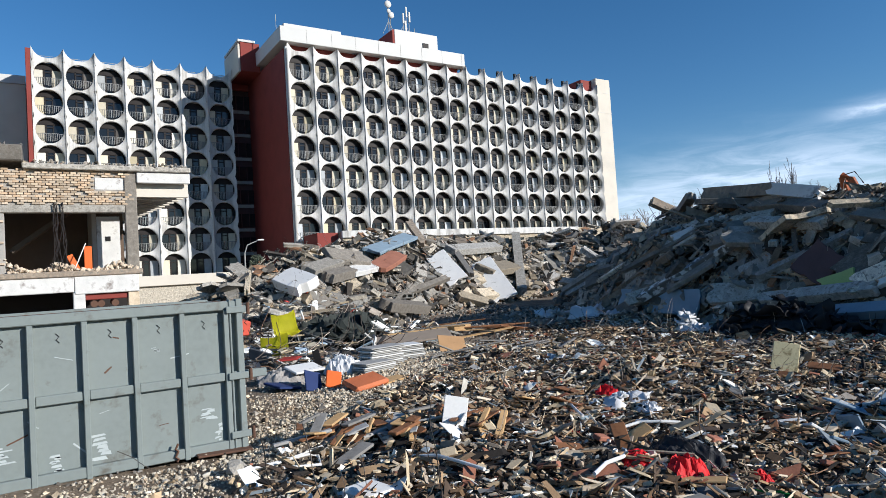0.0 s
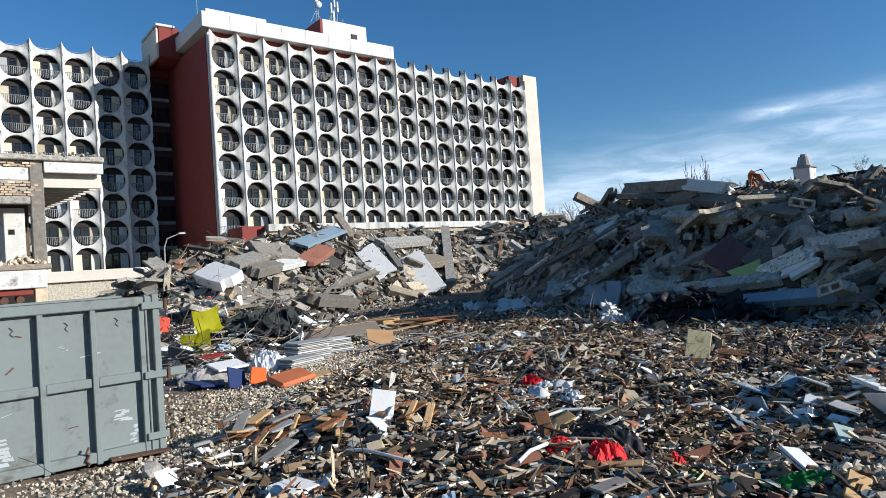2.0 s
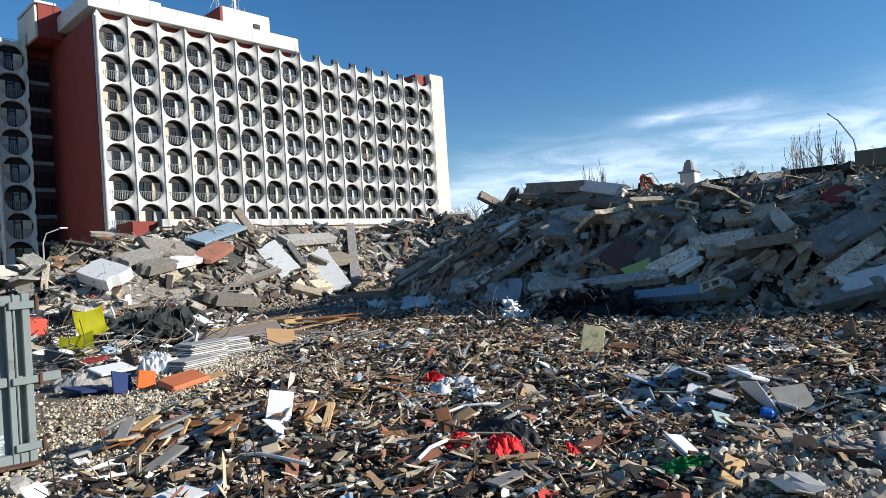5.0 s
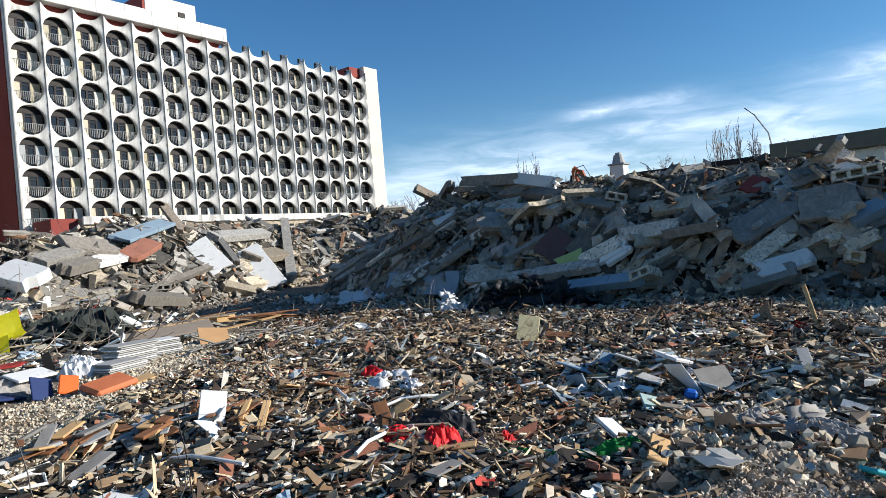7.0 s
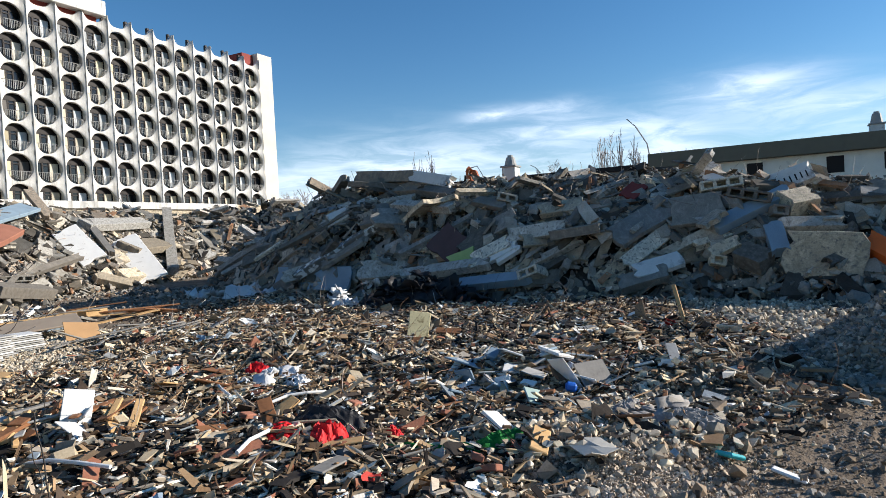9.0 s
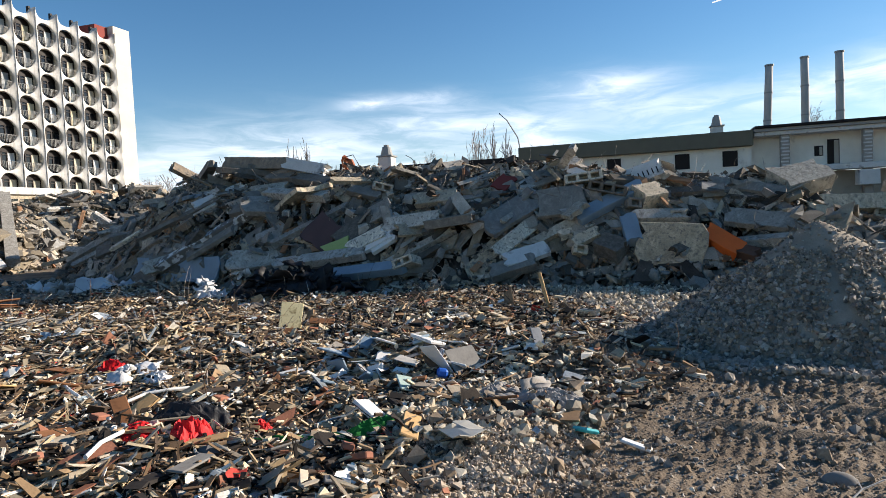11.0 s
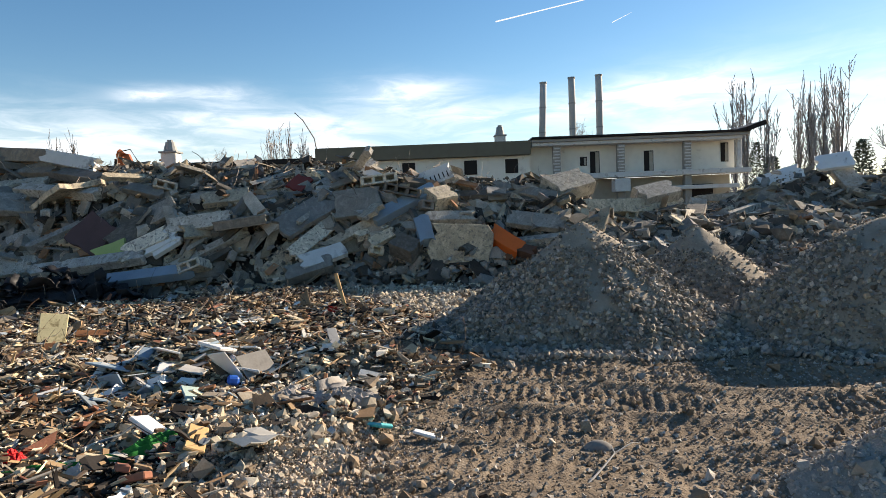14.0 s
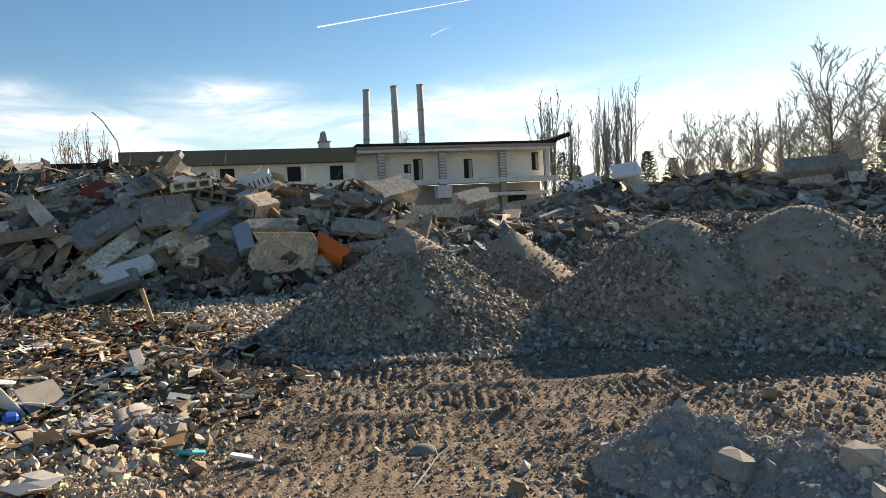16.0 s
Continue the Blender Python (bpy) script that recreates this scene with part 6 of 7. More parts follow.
crumple("sack", "pale crumpled foil by the container", "sack", (6.4, 15.2), 0.45, 0.5, 0.45, WHITESACK, 57, 10, 1.6)
crumple("sack", "grey crumpled sheeting on earth", "sack", (4.7, 14.6), 0.55, 0.6, 0.35, GREYCLOTH, 58, 70, 1.6)


def board(name, label, category, at, size, turn, mat, group="", bevel=0.01):
    """One flat thing with worn edges, turned by (x, y, z) degrees."""
    L, W, T = size
    bm = box((-L / 2, -W / 2, 0), (L / 2, W / 2, T), min(bevel, T * 0.4))
    me = bpy.data.meshes.new(name)
    bm.to_mesh(me)
    bm.free()
    me.materials.append(mat)
    ob = new(name, me)
    ob.matrix_world = pose(*at, *turn)
    return tagged(ob, label, category, group, "thing")


def on(x, y, up=0.0):
    return (x, y, gz(x, y, up))


board("insulation_board", "yellowed foam insulation board standing in litter", "board", on(12.55, 7.3, 0.25), (0.48, 0.76, 0.07), (56, 10, -62), FOAM)
board("cushion", "orange leather seat cushion lying on earth", "cushion", on(5.75, 12.5, 0.06), (0.85, 0.62, 0.13), (12, -6, 8), LEATHER, bevel=0.05)
board("door_panel", "pale timber panel under the cushion", "panel", on(6.35, 12.6, 0.04), (0.8, 0.4, 0.04), (3, -4, 12), PINE)
board("folder", "navy blue board folder standing open", "folder", on(4.95, 13.5, 0.18), (0.42, 0.5, 0.04), (56, 18, 10), NAVY)
board("folder", "navy blue board lying on earth", "folder", on(4.4, 13.9, 0.08), (0.7, 0.5, 0.05), (10, 10, 30), NAVY)
board("book", "white slatted panel lying on rags", "panel", on(5.1, 14.4, 0.35), (0.8, 0.5, 0.05), (14, 0, 15), PAINTED)
board("chair_shell", "torn orange chair shell standing on earth", "chair", on(5.35, 13.3, 0.16), (0.34, 0.42, 0.05), (52, 14, -15), ORANGE, bevel=0.02)
board("metal_sheet", "bent white metal sheet standing in litter", "sheet", on(4.85, 7.65, 0.22), (0.34, 0.6, 0.02), (68, 12, -30), PAINTED)
board("metal_sheet", "white metal sheet lying in litter", "sheet", on(4.65, 7.3, 0.14), (0.4, 0.42, 0.02), (30, 18, 20), PAINTED)
board("panel", "white plastic box lid lying in litter", "panel", on(6.95, 2.95, 0.16), (0.26, 0.5, 0.06), (24, 14, -20), PAINTED)
board("panel", "pale blue-white board on litter", "board", on(9.75, 3.95, 0.2), (0.55, 0.34, 0.03), (22, 10, 30), PAINTED)
board("panel", "grey-white board tilted on litter", "board", on(9.5, 4.6, 0.18), (0.7, 0.4, 0.03), (14, -10, 80), BLUEGREY)
board("slatted_panel", "white slatted panel on litter", "panel", on(9.95, 3.25, 0.2), (0.5, 0.36, 0.05), (16, -8, 60), PAINTED)
board("board", "grey broken plasterboard leaning in litter", "board", on(9.3, 2.45, 0.2), (0.55, 0.5, 0.025), (48, 0, -35), GREYW)
board("board", "white bent sheet leaning in litter", "sheet", on(9.1, 2.8, 0.2), (0.35, 0.7, 0.02), (58, 10, 60), PAINTED)
board("cap", "blue plastic canister scrap", "scrap", on(8.9, 2.7, 0.1), (0.2, 0.16, 0.12), (10, 5, 20), BLUE, bevel=0.03)
board("brown_sheet", "brown hardboard sheet on litter", "board", on(8.2, 8.8, 0.12), (0.75, 0.5, 0.02), (12, 8, 30), BROWNW)
board("scrap", "cyan plastic scrap on earth", "scrap", on(6.8, 0.5, 0.06), (0.26, 0.18, 0.05), (18, 10, 40), CYAN, bevel=0.02)
board("foam_block", "white foam block on earth", "block", on(8.3, 0.7, 0.05), (0.34, 0.12, 0.07), (5, 8, 75), PAINTED)
board("corrugated_tile", "small white ridged tile on earth", "tile", on(6.6, 0.0, 0.04), (0.12, 0.3, 0.03), (14, 6, -10), PAINTED)
board("white_crate", "white plastic crate lid near the camera", "panel", on(2.75, 6.05, 0.06), (0.45, 0.4, 0.14), (6, 4, 20), PAINTED, bevel=0.03)
board("board", "mint green board on litter", "board", on(8.3, 3.0, 0.14), (0.45, 0.3, 0.03), (18, -12, 30), plain("mint_board", (0.36, 0.46, 0.42), 0.7))
board("tray", "pale blue tray lying on earth", "tray", on(15.3, 10.35, 0.08), (0.6, 0.45, 0.06), (14, 0, -30), PAINTED)
board("post", "splintered timber post sticking up from rubble", "post", on(13.7, 1.75, -0.05), (0.09, 0.08, 0.95), (-16, 26, 0), PINE)
for i, (x, y, s, rz) in enumerate(((5.85, 2.75, 1.0, 30), (5.6, 2.5, 1.0, 80), (6.9, 5.0, 1.0, 10), (7.3, 3.9, 0.9, 60), (4.6, 5.4, 1.0, 120), (8.8, 5.2, 1.0, 40), (6.1, 6.1, 1.0, 15))):
    board("brick", "old red-brown brick lying in litter", "brick", on(x, y, 0.08), (0.25 * s, 0.12 * s, 0.065 * s), (20, 14, rz), BRICKRED, "loose bricks")
for i in range(46):
    rg2 = random.Random(900 + i)
    a, d = radians(rg2.uniform(20, 82)), rg2.uniform(5.2, 15)
    x, y = d * math.sin(a), d * math.cos(a)
    if not inside(np.array([x]), np.array([y]), FIELD)[0]:
        continue
    kind = i % 5
    mat = (BROWNW, BROWNW, GREYW, PINE, PAINTED)[kind]
    lab = ("dark brown board scrap in litter", "brown wooden board scrap in litter", "grey weathered board in litter", "pale timber offcut in litter", "white slat broken off a panel in litter")[kind]
    board("board", lab, "board", on(x, y, rg2.uniform(0.06, 0.16)), (rg2.uniform(0.25, 0.65), rg2.uniform(0.06, 0.22), rg2.uniform(0.015, 0.04)), (rg2.gauss(0, 16), rg2.gauss(0, 14), rg2.uniform(0, 180)), mat, "scattered boards")
for i in range(40):
    rg2 = random.Random(300 + i)
    a, d = radians(rg2.uniform(22, 100)), rg2.uniform(4.8, 13)
    x, y = d * math.sin(a), d * math.cos(a)
    v, f = LUMPS[i % 6]
    s = rg2.uniform(0.1, 0.24)
    me = bpy.data.meshes.new("stone")
    me.from_pydata([tuple(q * s * np.array([1.2, 0.9, 0.7])) for q in v], [], [tuple(int(k) for k in q) for q in f])
    me.shade_flat()
    me.materials.append(CONC)
    ob = new("concrete_lump", me)
    ob.matrix_world = pose(*on(x, y, 0.06), rg2.uniform(-30, 30), rg2.uniform(-30, 30), rg2.uniform(0, 360))
    tagged(ob, "broken grey concrete lump lying in litter", "concrete lump", "scattered lumps", "thing")

# a bank of boards at the near edge of the litter, and pale panels thrown together further in
for i in range(64):
    rg2 = random.Random(1300 + i)
    u = rg2.random()
    x, y = 3.2 + 2.2 * u + rg2.gauss(0, 0.3), 8.9 - 1.6 * u + rg2.gauss(0, 0.35)
    mat, lab = ((BROWNW, "dark brown broken board in a bank of boards"), (GREYW, "grey weathered board in a bank of boards"), (PINE, "pale splintered board in a bank of boards"), (PALEW, "pale grey panel strip in a bank of boards"))[(0, 1, 0, 2, 3)[i % 5]]
    board("board", lab, "board", on(x, y, rg2.uniform(0.02, 0.2)), (rg2.uniform(0.3, 0.85), rg2.uniform(0.06, 0.2), rg2.uniform(0.015, 0.05)), (rg2.gauss(0, 9), rg2.gauss(-6, 8), rg2.gauss(30, 30)), mat, "bank of broken boards")
for i in range(44):
    rg2 = random.Random(1500 + i)
    x, y = rg2.gauss(9.3, 0.9), rg2.gauss(3.2, 0.9)
    mat, lab = ((PAINTED, "white painted panel scrap in litter"), (PALEW, "pale grey board scrap in litter"), (BLUEGREY, "blue-grey painted scrap in litter"), (PLASTER, "white plaster board scrap in litter"))[i % 4]
    board("panel_scrap", lab, "board", on(x, y, rg2.uniform(0.04, 0.2)), (rg2.uniform(0.16, 0.5), rg2.uniform(0.1, 0.3), rg2.uniform(0.012, 0.05)), (rg2.gauss(0, 24), rg2.gauss(0, 22), rg2.uniform(0, 180)), mat, "pale panel scraps")

# timber by the container: planks, a thick board, and stacked sheets
for i in range(34):
    rg2 = random.Random(50 + i)
    x, y = rg2.uniform(10.0, 15.5), rg2.uniform(19.0, 22.2)
    mat = (BROWNW, GREYW, BROWNW, PINE)[i % 4]
    board("plank", ("dark brown plank in a loose pile", "grey weathered plank in a loose pile", "dark brown plank in a loose pile", "pale timber plank in a loose pile")[i % 4], "plank",
          on(x, y, 0.05 + 0.5 * rg2.random() * (1 - abs(x - 13) / 4)), (rg2.uniform(1.2, 3.0), rg2.uniform(0.1, 0.25), 0.04), (rg2.gauss(0, 8), rg2.gauss(0, 7), rg2.gauss(-30, 18)), mat, "pile of planks")
board("beam", "long pale timber beam on planks", "beam", on(11.7, 19.9, 0.22), (3.3, 0.24, 0.2), (2, -2, -12), PINE)
board("hardboard", "brown hardboard sheet leaning on planks", "board", on(10.6, 16.6, 0.22), (0.85, 0.75, 0.03), (36, 8, -20), plain("tan_hardboard", (0.42, 0.25, 0.12), 0.8))
board("hardboard", "large brown sheet lying on planks", "board", on(10.3, 18.6, 0.35), (2.6, 1.3, 0.05), (8, -4, -25), plain("grey_brown_board", (0.34, 0.27, 0.2), 0.8))
for x, y, n, rz in ((7.6, 15.4, 12, 8), (8.5, 15.9, 10, -6), (7.0, 14.7, 6, 15)):
    st = thing("sheet_stack", "stack of thin grey-white slatted sheets", "stack", on(x, y, -0.02), rz, "stacks of sheets")
    for k in range(n):
        rg2 = random.Random(int(x * 10) + k)
        part("sheet", box((-0.5 + rg2.uniform(-.06, .06), -0.32 + rg2.uniform(-.05, .05), 0.02 + k * 0.045), (0.5 + rg2.uniform(-.06, .06), 0.32, 0.05 + k * 0.045), 0.006), PAINTED if k % 3 == 0 else PALEW, st)
for i in range(20):
    rg2 = random.Random(150 + i)
    x, y = 8.9 + 0.23 * i + rg2.uniform(-.3, .3), 14.6 - 0.02 * i + rg2.uniform(-.4, .4)
    board("lath", "weathered grey lath in a low pile", "lath", on(x, y, 0.04 + 0.25 * rg2.random()), (rg2.uniform(0.8, 1.7), 0.09, 0.035), (rg2.gauss(0, 7), rg2.gauss(0, 7), rg2.gauss(8, 18)), GREYW, "pile of laths")


def bucket_chair(at, rz, tilt):
    """A yellow moulded chair: a bent shell with a thickness, and four thin legs."""
    ob = thing("plastic_chair", "yellow moulded plastic chair tipped among scrap", "chair", at, rz, "yellow chairs")
    ob.matrix_world = pose(*at, tilt, 8, rz)
    bm = bmesh.new()
    prof = [(0.30, 0.0), (0.12, -0.05), (-0.14, -0.05), (-0.26, 0.10), (-0.34, 0.62)]
    rows = []
    for y, z in prof:
        rows.append([bm.verts.new((x, y - 0.25 * abs(x) ** 2, z + 0.55 * abs(x) ** 2)) for x in (-0.42, -0.2, 0, 0.2, 0.42)])
    for a, b in zip(rows, rows[1:]):
        for i in range(4):
            bm.faces.new((a[i], a[i + 1], b[i + 1], b[i]))
    bmesh.ops.solidify(bm, geom=bm.faces[:], thickness=0.03)
    part("shell", bm, YELLOW, ob, "", True)
    for x, y in ((-0.25, 0.2), (0.25, 0.2), (-0.25, -0.2), (0.25, -0.2)):
        part("leg", add_tube(bmesh.new(), [(x, y, -0.04), (x * 1.2, y * 1.2, -0.45)], 0.018, 5), RAIL, ob)


bucket_chair(on(5.75, 18.9, 0.16), 150, 15)
bucket_chair(on(7.1, 21.5, 0.66), 175, -10)
board("crate", "red plastic crate behind the container", "crate", on(5.6, 22.4, 0.7), (0.7, 0.5, 0.5), (10, 5, 20), plain("faded_red_plastic", (0.5, 0.08, 0.05), 0.6), bevel=0.04)
n = 900
x, y = RNG.uniform(4.0, 13, n), RNG.uniform(14.5, 31, n)
ok = (y > 14.5 + 0.55 * (x - 4)) & (y < 27 + x * 0.4)
x, y = x[ok], y[ok]
size = np.stack([RNG.lognormal(-0.95, 0.5, len(x)), RNG.lognormal(-2.1, 0.5, len(x)), RNG.uniform(0.01, 0.06, len(x))], 1)
boards("scrap_litter", np.stack([x, y, land(x, y) + RNG.uniform(0.0, 0.6, len(x)) * np.clip((y - 15) / 6, 0.1, 1)], 1), size, rotations(len(x), 50, RNG), SHEETS, label="loose metal, plastic and board scrap", category="scrap")
strands("scrap_wires", np.stack([x, y, land(x, y) + 0.3], 1)[:420], WIRES, (0.6, 1.7), 0.011, 1.3, 0.12, label="tangle of pale and rusty wires", category="wire")

# scrap in front of the container's corner
me = bpy.data.meshes.new("lump")
v, f = LUMPS[4]
me.from_pydata([tuple(q * np.array([0.42, 0.3, 0.26])) for q in v], [], [tuple(int(k) for k in q) for q in f])
me.materials.append(CONC)
ob = new("concrete_lump", me)
ob.matrix_world = pose(*on(1.95, 8.2, 0.08), 8, 5, 30)
tagged(ob, "broken grey concrete block beside the container", "concrete lump", "scattered lumps", "thing")
fr = thing("tube_rack", "bent white tubular metal rack on earth", "rack", on(2.5, 7.95, 0.05), -12)
part("tube", add_tube(bmesh.new(), [(-0.45, 0.0, 0.0), (0.3, 0.05, 0.06), (0.42, 0.06, 0.02), (0.4, -0.28, 0.0), (-0.1, -0.3, 0.04), (-0.12, -0.18, 0.02)], 0.018, 7), PAINTED, fr)
part("tube", add_tube(bmesh.new(), [(-0.3, -0.1, 0.0), (0.5, 0.2, 0.1)], 0.014, 7), PAINTED, fr)
half = thing("half_pipe", "half-buried grey clay pipe on earth", "pipe", on(6.2, -1.65, -0.06))
bm = bmesh.new()
bmesh.ops.create_uvsphere(bm, u_segments=18, v_segments=10, radius=0.16, matrix=Matrix.Diagonal((0.6, 1, 0.8, 1)))
part("shell", bm, GREYW, half, "", True)
br = thing("branch", "bare dry branch lying on earth", "branch", on(5.6, -1.6, 0.03))
part("stem", add_tube(bmesh.new(), [(-0.25, 0.25, 0.0), (0.0, 0.05, 0.04), (0.2, -0.1, 0.07), (0.5, -0.15, 0.03)], 0.011, 5, 0.004), PALEW, br)
part("twig", add_tube(bmesh.new(), [(0.2, -0.1, 0.07), (0.35, -0.3, 0.1), (0.5, -0.42, 0.04)], 0.007, 4, 0.003), PALEW, br)
for i, (x, y, L, rz) in enumerate(((5.1, 4.9, 0.9, 15), (6.9, 7.4, 1.0, 60), (7.2, 6.2, 0.8, 140), (3.9, 6.3, 1.1, 100))):
    pp = thing("pipe", "white plastic pipe lying in litter", "pipe", on(x, y, 0.17), rz, "plastic pipes")
    part("tube", add_tube(bmesh.new(), [(-L / 2, 0, 0), (-L / 6, 0.03, 0.03), (L / 5, 0.0, 0.02), (L / 2, 0.1, -0.02)], 0.022, 8), PAINTED, pp)

# ---- pieces that stand out on the heaps ----
def bar(key, name, label, a, b, w, t, mat, lay=0):
    """A broken beam or slab from a to b; lay: degrees by which its broad face lies flatter (+) or stands up (-)."""
    a, b = Vector(a), Vector(b)
    mid, ax = (a + b) / 2, (b - a).normalized()
    out = Vector((-mid.x, -mid.y, 0)).normalized()
    e = radians(47 + lay)
    az = out * math.cos(e) + Vector((0, 0, math.sin(e)))
    az = (az - ax * az.dot(ax)).normalized()
    mid = mid + out * (0.7 if key == "lit" else 0.15) + Vector((0, 0, 0.2 if key == "lit" else 0.0))
    ob = new(name, slab_mesh(int(abs(mid.x * 31 + mid.y * 17)), (b - a).length * 1.06, w, t, mat))
    ob.parent = heaps[key]
    ob["label"] = label
    ob.matrix_local = Matrix.Translation(mid) @ Matrix((ax, az.cross(ax), az)).transposed().to_4x4()
    return ob


S, LIT, B = "shaded", "lit", "blocks"
bar(S, "leaning_beam", "long beam with peeling white paint", (20.75, 17.75, 0.98), (22.11, 13.87, 3.15), 0.42, 0.3, PEELING, 20)
bar(S, "leaning_beam", "long grey beam", (23.23, 22.3, 0.69), (21.72, 17.2, 2.54), 0.36, 0.28, CONC, 0)
bar(S, "leaning_beam", "long grey beam", (23.75, 21.82, 1.77), (21.97, 17.84, 2.95), 0.3, 0.22, CONC, 0)
bar(S, "broad_slab", "broad blue-grey slab", (21.57, 19.68, 0.76), (20.3, 15.03, 0.77), 1.0, 0.12, BLUEGREY, -35)
bar(S, "roof_slab", "flat roof slab with pale edge", (24.33, 17.04, 5.09), (23.81, 13.77, 4.82), 0.5, 0.3, CONC, -40)
bar(S, "roof_slab", "pale end of the flat roof slab", (23.81, 13.77, 4.82), (23.5, 11.83, 4.37), 0.5, 0.35, PLASTER, -40)
bar(S, "beam", "pale concrete beam", (22.74, 14.84, 3.71), (23.0, 13.37, 3.82), 0.5, 0.18, CONC, 0)
bar(S, "slab", "pale blue-grey slab", (27.77, 23.69, 3.43), (22.6, 17.62, 3.65), 0.7, 0.14, BLUEGREY, 0)
bar(S, "slab_edge", "long pale slab edge", (22.18, 17.18, 3.23), (23.44, 15.77, 3.99), 0.35, 0.2, PLASTER, 0)
bar(S, "slab_edge", "long pale slab edge", (25.51, 19.33, 4.3), (24.26, 16.79, 4.83), 0.8, 0.2, CONC, 0)
bar(S, "beam", "rough concrete beam", (21.81, 15.15, 2.86), (22.11, 13.87, 3.15), 0.5, 0.35, CONC, 0)
bar(S, "maroon_slab", "maroon painted slab", (20.4, 10.96, 1.61), (20.89, 10.34, 2.38), 1.2, 0.16, MAROON, 0)
bar(S, "green_slab", "pale green painted slab", (20.04, 10.35, 1.22), (20.22, 9.43, 1.54), 0.62, 0.14, MINT, -15)
bar(S, "tilted_slab", "large dark tilted slab", (20.35, 9.85, 1.59), (21.47, 8.4, 2.8), 0.9, 0.2, CONC, 0)
bar(S, "white_slab", "white painted slab", (20.06, 8.8, 1.47), (20.26, 7.91, 1.92), 0.6, 0.16, PAINTED, 0)
bar(S, "long_beam", "long pale concrete beam", (20.03, 12.11, 0.91), (19.91, 8.88, 1.24), 0.42, 0.3, CONC, 0)
bar(S, "long_beam", "long grey-blue concrete beam", (19.6, 10.21, 0.53), (19.39, 7.26, 0.79), 0.4, 0.3, BLUEGREY, 0)
bar(S, "slab", "grey slab under the roof edge", (23.81, 14.55, 4.38), (23.6, 12.91, 4.29), 0.7, 0.2, CONC, 0)
bar(S, "beam", "dark grey beam", (23.75, 13.68, 4.27), (22.69, 11.32, 3.83), 0.5, 0.3, CONC, 0)
bar(S, "beam", "grey beam", (21.79, 10.07, 3.5), (21.85, 8.93, 3.2), 0.4, 0.2, CONC, 0)
bar(S, "tilted_slab", "large tilted grey slab", (19.97, 4.5, 1.92), (21.14, 3.19, 2.77), 0.9, 0.16, CONC, 0)
bar(S, "leaning_beam", "grey beam with a worn end", (21.67, 3.66, 3.08), (20.58, 1.62, 2.07), 0.34, 0.3, CONC, 0)
bar(S, "tilted_slab", "large dark slab", (20.92, 2.98, 2.58), (21.09, 1.5, 2.73), 1.1, 0.16, CONC, -10)
bar(S, "painted_beam", "blue-grey painted beam", (20.57, 1.66, 2.11), (21.35, -0.13, 2.98), 0.46, 0.3, BLUEGREY, 0)
bar(S, "pillar_stub", "pale blue pillar stub", (20.4, 0.21, 1.98), (19.8, 0.01, 1.29), 0.48, 0.4, BLUEGREY, 0)
bar(S, "lintel", "pale lintel beam", (20.45, -0.08, 2.02), (20.75, -1.5, 1.99), 0.42, 0.36, CONC, 0)
bar(S, "grey_panel", "broad grey concrete panel", (19.8, -0.17, 1.32), (19.83, -1.78, 1.19), 1.25, 0.2, CONC, -42)
bar(S, "orange_beam", "orange painted steel box beam", (20.32, -1.94, 1.53), (19.87, -2.81, 0.96), 0.55, 0.4, ORANGE, 0)
bar(S, "rusty_beam", "rusty steel beam", (20.05, -2.6, 1.06), (19.56, -3.2, 0.87), 0.35, 0.3, RUST, 0)
bar(S, "long_slab", "long pale hollow slab", (21.63, -5.3, 2.18), (23.32, -9.09, 2.1), 0.5, 0.42, CONC, -30)
bar(S, "long_slab", "long pale slab", (23.44, -9.33, 1.82), (56.7, -27.08, 1.43), 0.45, 0.35, CONC, -30)
bar(S, "boulder_slab", "broken pale slab", (22.72, -7.5, 2.48), (23.29, -8.89, 2.7), 0.8, 0.4, CONC, 0)
bar(S, "boulder_slab", "big broken concrete lump", (22.06, -4.24, 2.85), (22.74, -5.61, 3.13), 1.0, 0.5, CONC, 0)
bar(S, "lit_slab", "pale slab catching light", (21.3, 7.26, 2.94), (21.41, 5.93, 3.03), 0.6, 0.2, CONC, 0)
bar(S, "lit_slab", "pale ledge of a broken floor", (20.39, 8.1, 2.13), (20.43, 6.23, 2.31), 0.5, 0.22, CONC, -20)
bar(S, "timber_post", "brown timber post", (21.62, 5.73, 2.99), (22.9, 5.97, 4.0), 0.1, 0.12, BROWNW, 0)
bar(S, "red_panel", "dark red sheet", (21.96, 4.53, 3.2), (22.54, 4.2, 3.62), 0.6, 0.08, RED, 0)
bar(S, "slab", "pale broken slab", (19.4, 3.84, 0.89), (20.06, 2.67, 1.21), 0.55, 0.16, PLASTER, 0)
bar(S, "beam", "rounded grey beam end", (19.16, 4.23, 0.54), (19.65, 3.04, 0.86), 0.5, 0.3, CONC, 0)
bar(S, "white_slab", "white painted slab", (20.0, 8.53, 1.37), (20.19, 7.81, 1.8), 0.5, 0.16, PAINTED, 0)
bar(S, "slab", "pale slab on the crest", (23.02, 2.74, 4.05), (21.84, 1.55, 3.4), 0.4, 0.18, PLASTER, 0)
bar(S, "slab", "grey slab", (20.16, 1.82, 1.34), (20.31, 1.11, 1.67), 0.4, 0.16, CONC, 0)
bar(S, "block", "grey concrete block", (20.07, 1.01, 1.33), (19.69, 0.39, 1.07), 0.6, 0.5, CONC, 0)
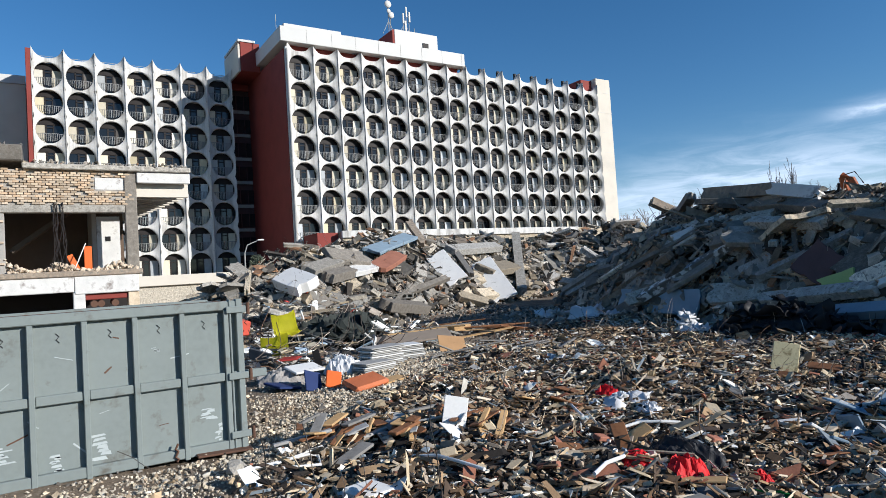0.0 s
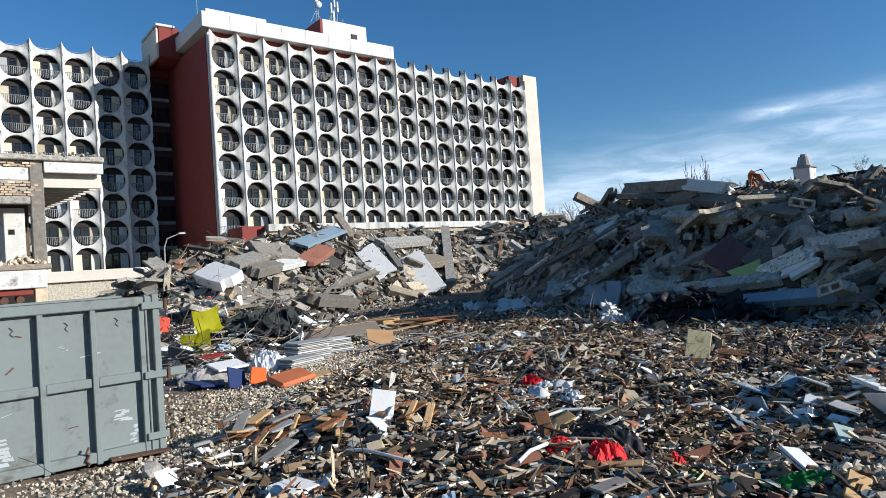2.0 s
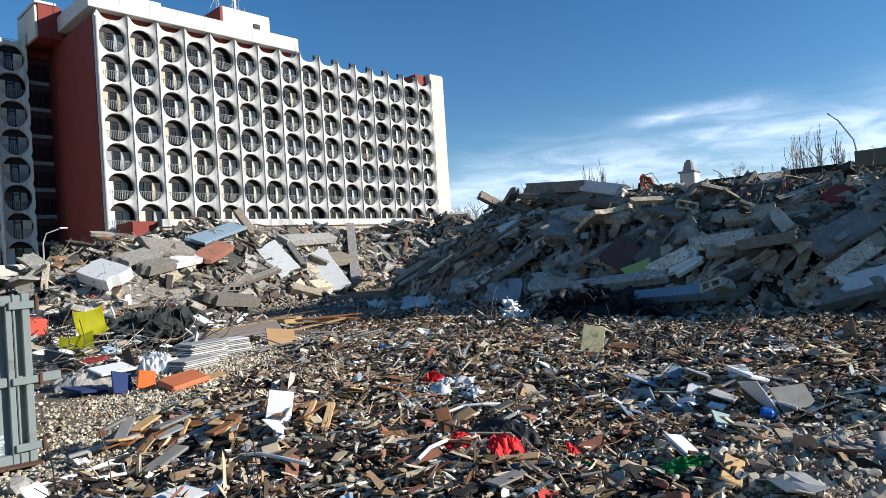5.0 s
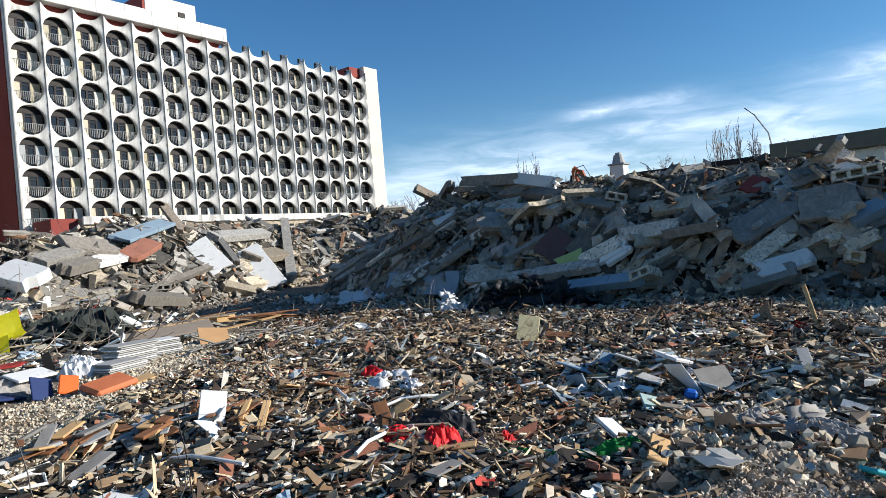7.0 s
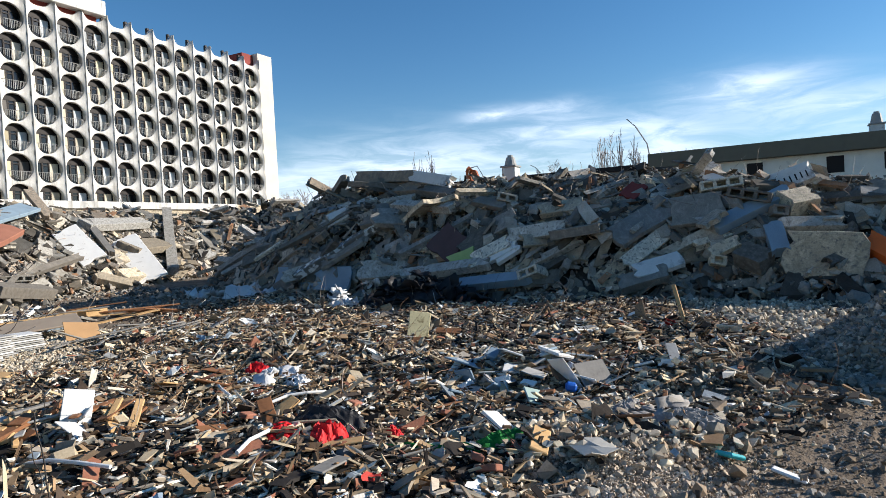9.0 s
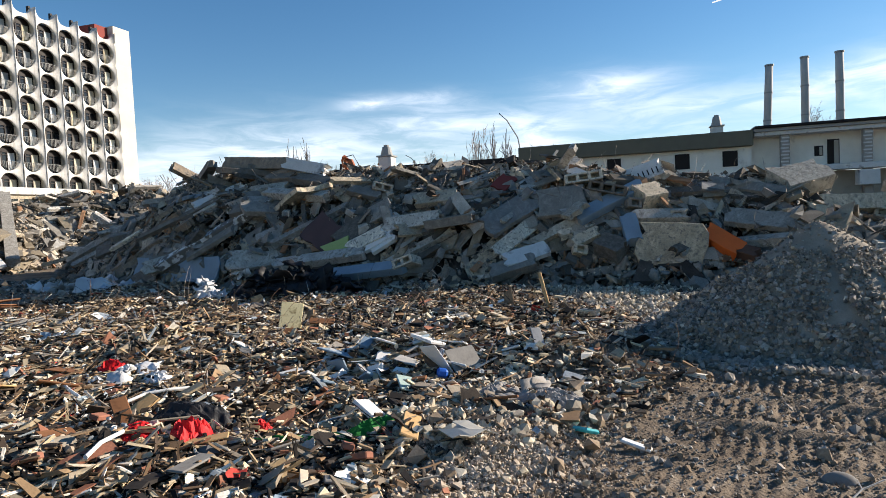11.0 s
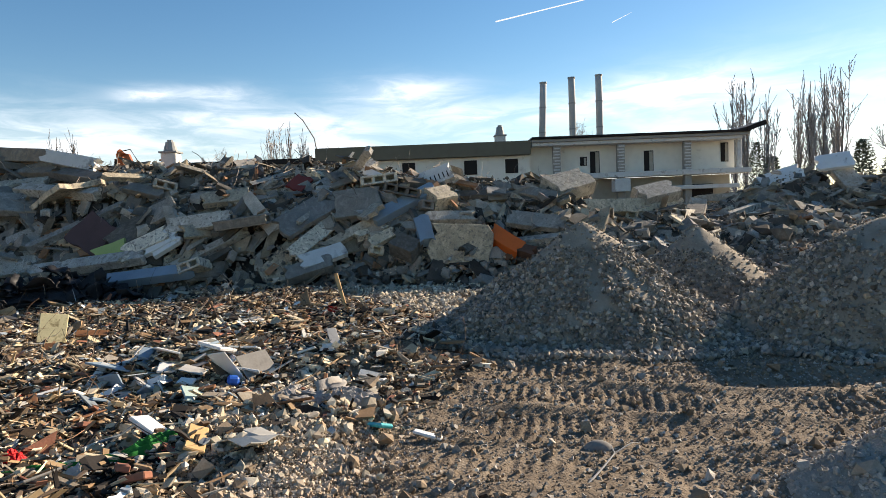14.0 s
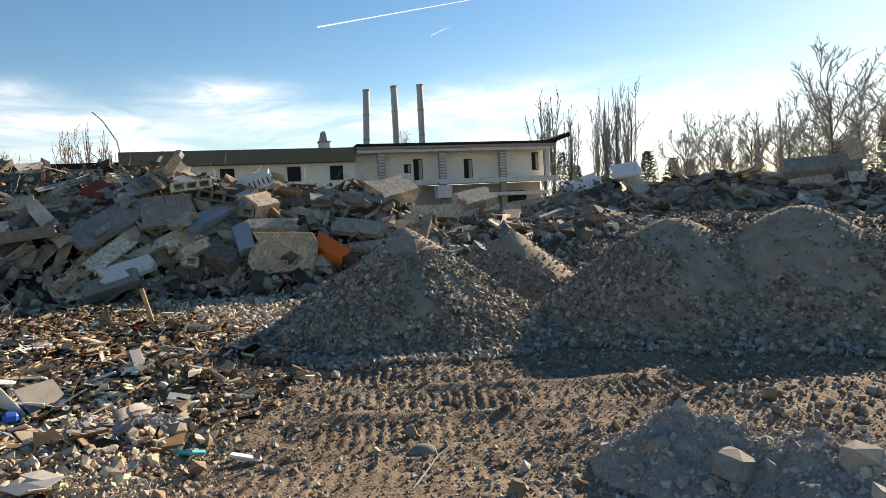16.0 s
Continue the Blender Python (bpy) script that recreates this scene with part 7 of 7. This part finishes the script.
bar(S, "slab", "long dark slab", (20.09, 9.41, 1.38), (20.26, 8.15, 1.95), 0.55, 0.18, CONC, 0)
bar(S, "beam", "dark grey roof beam", (22.52, 13.99, 3.59), (21.47, 10.9, 3.28), 0.4, 0.3, CONC, 0)
bar(S, "beam", "long grey beam", (22.58, -2.41, 3.0), (21.51, -4.22, 2.56), 0.4, 0.3, CONC, 0)
bar(S, "slab", "dark grey slab", (20.89, -2.68, 1.95), (20.3, -4.16, 1.72), 0.6, 0.2, CONC, 0)
bar(LIT, "white_door", "white painted panel leaning on rubble", (24.31, 39.52, 3.54), (24.71, 37.37, 1.66), 1.5, 0.14, PAINTED, -12)
bar(LIT, "dark_beam", "grey beam beside the white panel", (26.8, 41.02, 4.17), (26.49, 38.28, 2.06), 0.4, 0.35, GREYW, 0)
bar(LIT, "white_door", "white painted panel leaning on rubble", (28.53, 39.84, 2.86), (28.37, 36.85, 0.26), 1.9, 0.14, PAINTED, -12)
bar(LIT, "upright_post", "upright concrete post", (36.8, 45.61, 5.18), (30.78, 37.87, 0.68), 0.75, 0.6, CONC, 0)
bar(LIT, "jutting_beam", "beam jutting from the heap", (23.91, 42.43, 6.21), (23.92, 40.52, 4.52), 0.5, 0.4, CONC, 0)
bar(LIT, "dark_slab", "dark slab on the crest", (18.29, 37.48, 3.96), (23.03, 40.98, 5.08), 1.2, 0.2, BLUEGREY, 0)
bar(LIT, "red_slab", "brick-red edged slab", (17.44, 35.11, 2.82), (19.72, 36.74, 3.57), 1.2, 0.3, BRICKRED, 0)
bar(LIT, "white_box", "white painted block", (10.26, 31.21, 2.49), (10.82, 29.53, 2.03), 1.3, 0.5, PAINTED, 0)
bar(LIT, "beige_slab", "beige slab", (12.13, 32.73, 2.76), (14.4, 34.3, 3.27), 0.9, 0.4, CONC, 0)
bar(LIT, "beige_slab", "beige slab", (14.03, 34.56, 3.69), (16.67, 35.37, 3.35), 1.2, 0.35, CONC, 0)
bar(LIT, "beige_slab", "pale beige slab", (14.97, 33.73, 2.64), (17.85, 35.74, 2.96), 0.9, 0.3, PLASTER, 0)
bar(LIT, "beige_slab", "beige slab", (26.47, 40.7, 3.94), (32.35, 42.74, 4.15), 1.0, 0.5, CONC, 0)
bar(LIT, "boulder_slab", "big pale concrete lump", (28.43, 39.17, 2.28), (32.44, 40.9, 2.45), 1.6, 0.5, CONC, 0)
bar(LIT, "beam", "rough concrete footing beam", (15.28, 30.04, 0.79), (19.06, 32.76, 0.3), 0.8, 0.5, CONC, 0)
bar(LIT, "beam", "rough concrete beam", (24.07, 36.3, 0.67), (25.82, 35.82, 0.06), 0.6, 0.45, CONC, 0)
bar(LIT, "beige_slab", "beige slab", (12.97, 32.13, 2.4), (14.97, 33.73, 2.64), 0.7, 0.5, CONC, 0)
bar(B, "white_panel", "white broken panel", (26.92, -16.51, 3.62), (26.47, -17.59, 3.74), 0.9, 0.14, PAINTED, 0)
bar(B, "white_panel", "pale blue-white panel", (27.76, -14.41, 2.82), (27.17, -15.9, 3.32), 0.9, 0.25, PAINTED, 0)
bar(B, "pale_beam", "pale timber beam", (25.06, -20.04, 3.09), (24.11, -21.48, 2.98), 0.4, 0.25, PINE, 0)
bar(B, "grey_beam", "big grey beam", (23.28, -22.94, 3.23), (21.48, -25.03, 3.27), 0.9, 0.6, CONC, 0)
bar(B, "grey_beam", "big grey beam", (23.13, -23.09, 2.71), (21.04, -24.81, 2.62), 0.7, 0.5, CONC, 0)
bar(B, "grey_slab", "tilted grey slab", (21.85, -24.71, 4.32), (21.51, -25.01, 3.44), 0.6, 0.3, CONC, 0)
bar(B, "grey_slab", "tilted grey slab", (26.67, -17.1, 3.45), (26.23, -17.69, 2.49), 0.8, 0.3, CONC, 0)
slot = bar(S, "slotted_slab", "pale slab with a row of slots", (22.3, 0.55, 3.15), (22.3, -0.85, 3.62), 0.62, 0.26, PLASTER, -20)
# slots are near-black plates on the face, their shade put in as colour
for i in range(9):
    part("slot", box((-0.62 + i * 0.15, -0.2, 0.131), (-0.58 + i * 0.15, 0.02, 0.135)), DARK_AND_SHADE, slot)
for me, at, turn in ((0, (21.6, 1.6, 3.35), (-6, 8, 8)), (0, (21.1, 0.75, 2.95), (14, 6, -6)), (1, (20.2, 5.65, 2.2), (-4, 6, 84)), (2, (19.95, 1.65, 1.1), (14, 20, 18)), (2, (20.6, -1.2, 2.05), (3, 4, 4)),
                     (2, (23.0, -9.0, 2.0), (3, 4, 70)), (2, (21.2, 17.3, 1.95), (30, 10, 40)), (3, (19.3, 7.0, 0.9), (-20, 16, -14)), (3, (22.3, -6.9, 1.85), (5, 8, -12)), (2, (20.7, 0.05, 2.45), (10, 12, 20)), (3, (22.1, 8.9, 3.45), (16, 12, 30))):
    piece("hollow_block", HOLLOWS[me], heaps[S], pose(*at, *turn))
piece("hollow_block", HOLLOWS[0], heaps[LIT], pose(18.1, 33.3, 1.2, 2, 5, 62))

# two vapour trails high in the sky, sunlight put in as their own glow
TRAIL, _n, _l, _b = nodes_of("vapour_trail")
_b.inputs["Base Color"].default_value = (0.9, 0.9, 0.9, 1)
_b.inputs["Emission Color"].default_value = (1, 1, 1, 1)
_b.inputs["Emission Strength"].default_value = 0.5
for (a0, e0), (a1, e1), w in (((96.3, 16.0), (110.5, 17.8), 2.8), ((106.2, 15.1), (107.8, 15.7), 1.4)):
    d = 3000.0
    p = [Vector((d * math.sin(radians(a)), d * math.cos(radians(a)), d * math.tan(radians(e)))) for a, e in ((a0, e0), (a1, e1))]
    tr_ = part("vapour_trail", add_tube(bmesh.new(), [p[0], (p[0] + p[1]) / 2, p[1]], w, 6, w * 0.4), TRAIL)
    tagged(tr_, "thin white vapour trail in the sky", "vapour trail", kind="structure")
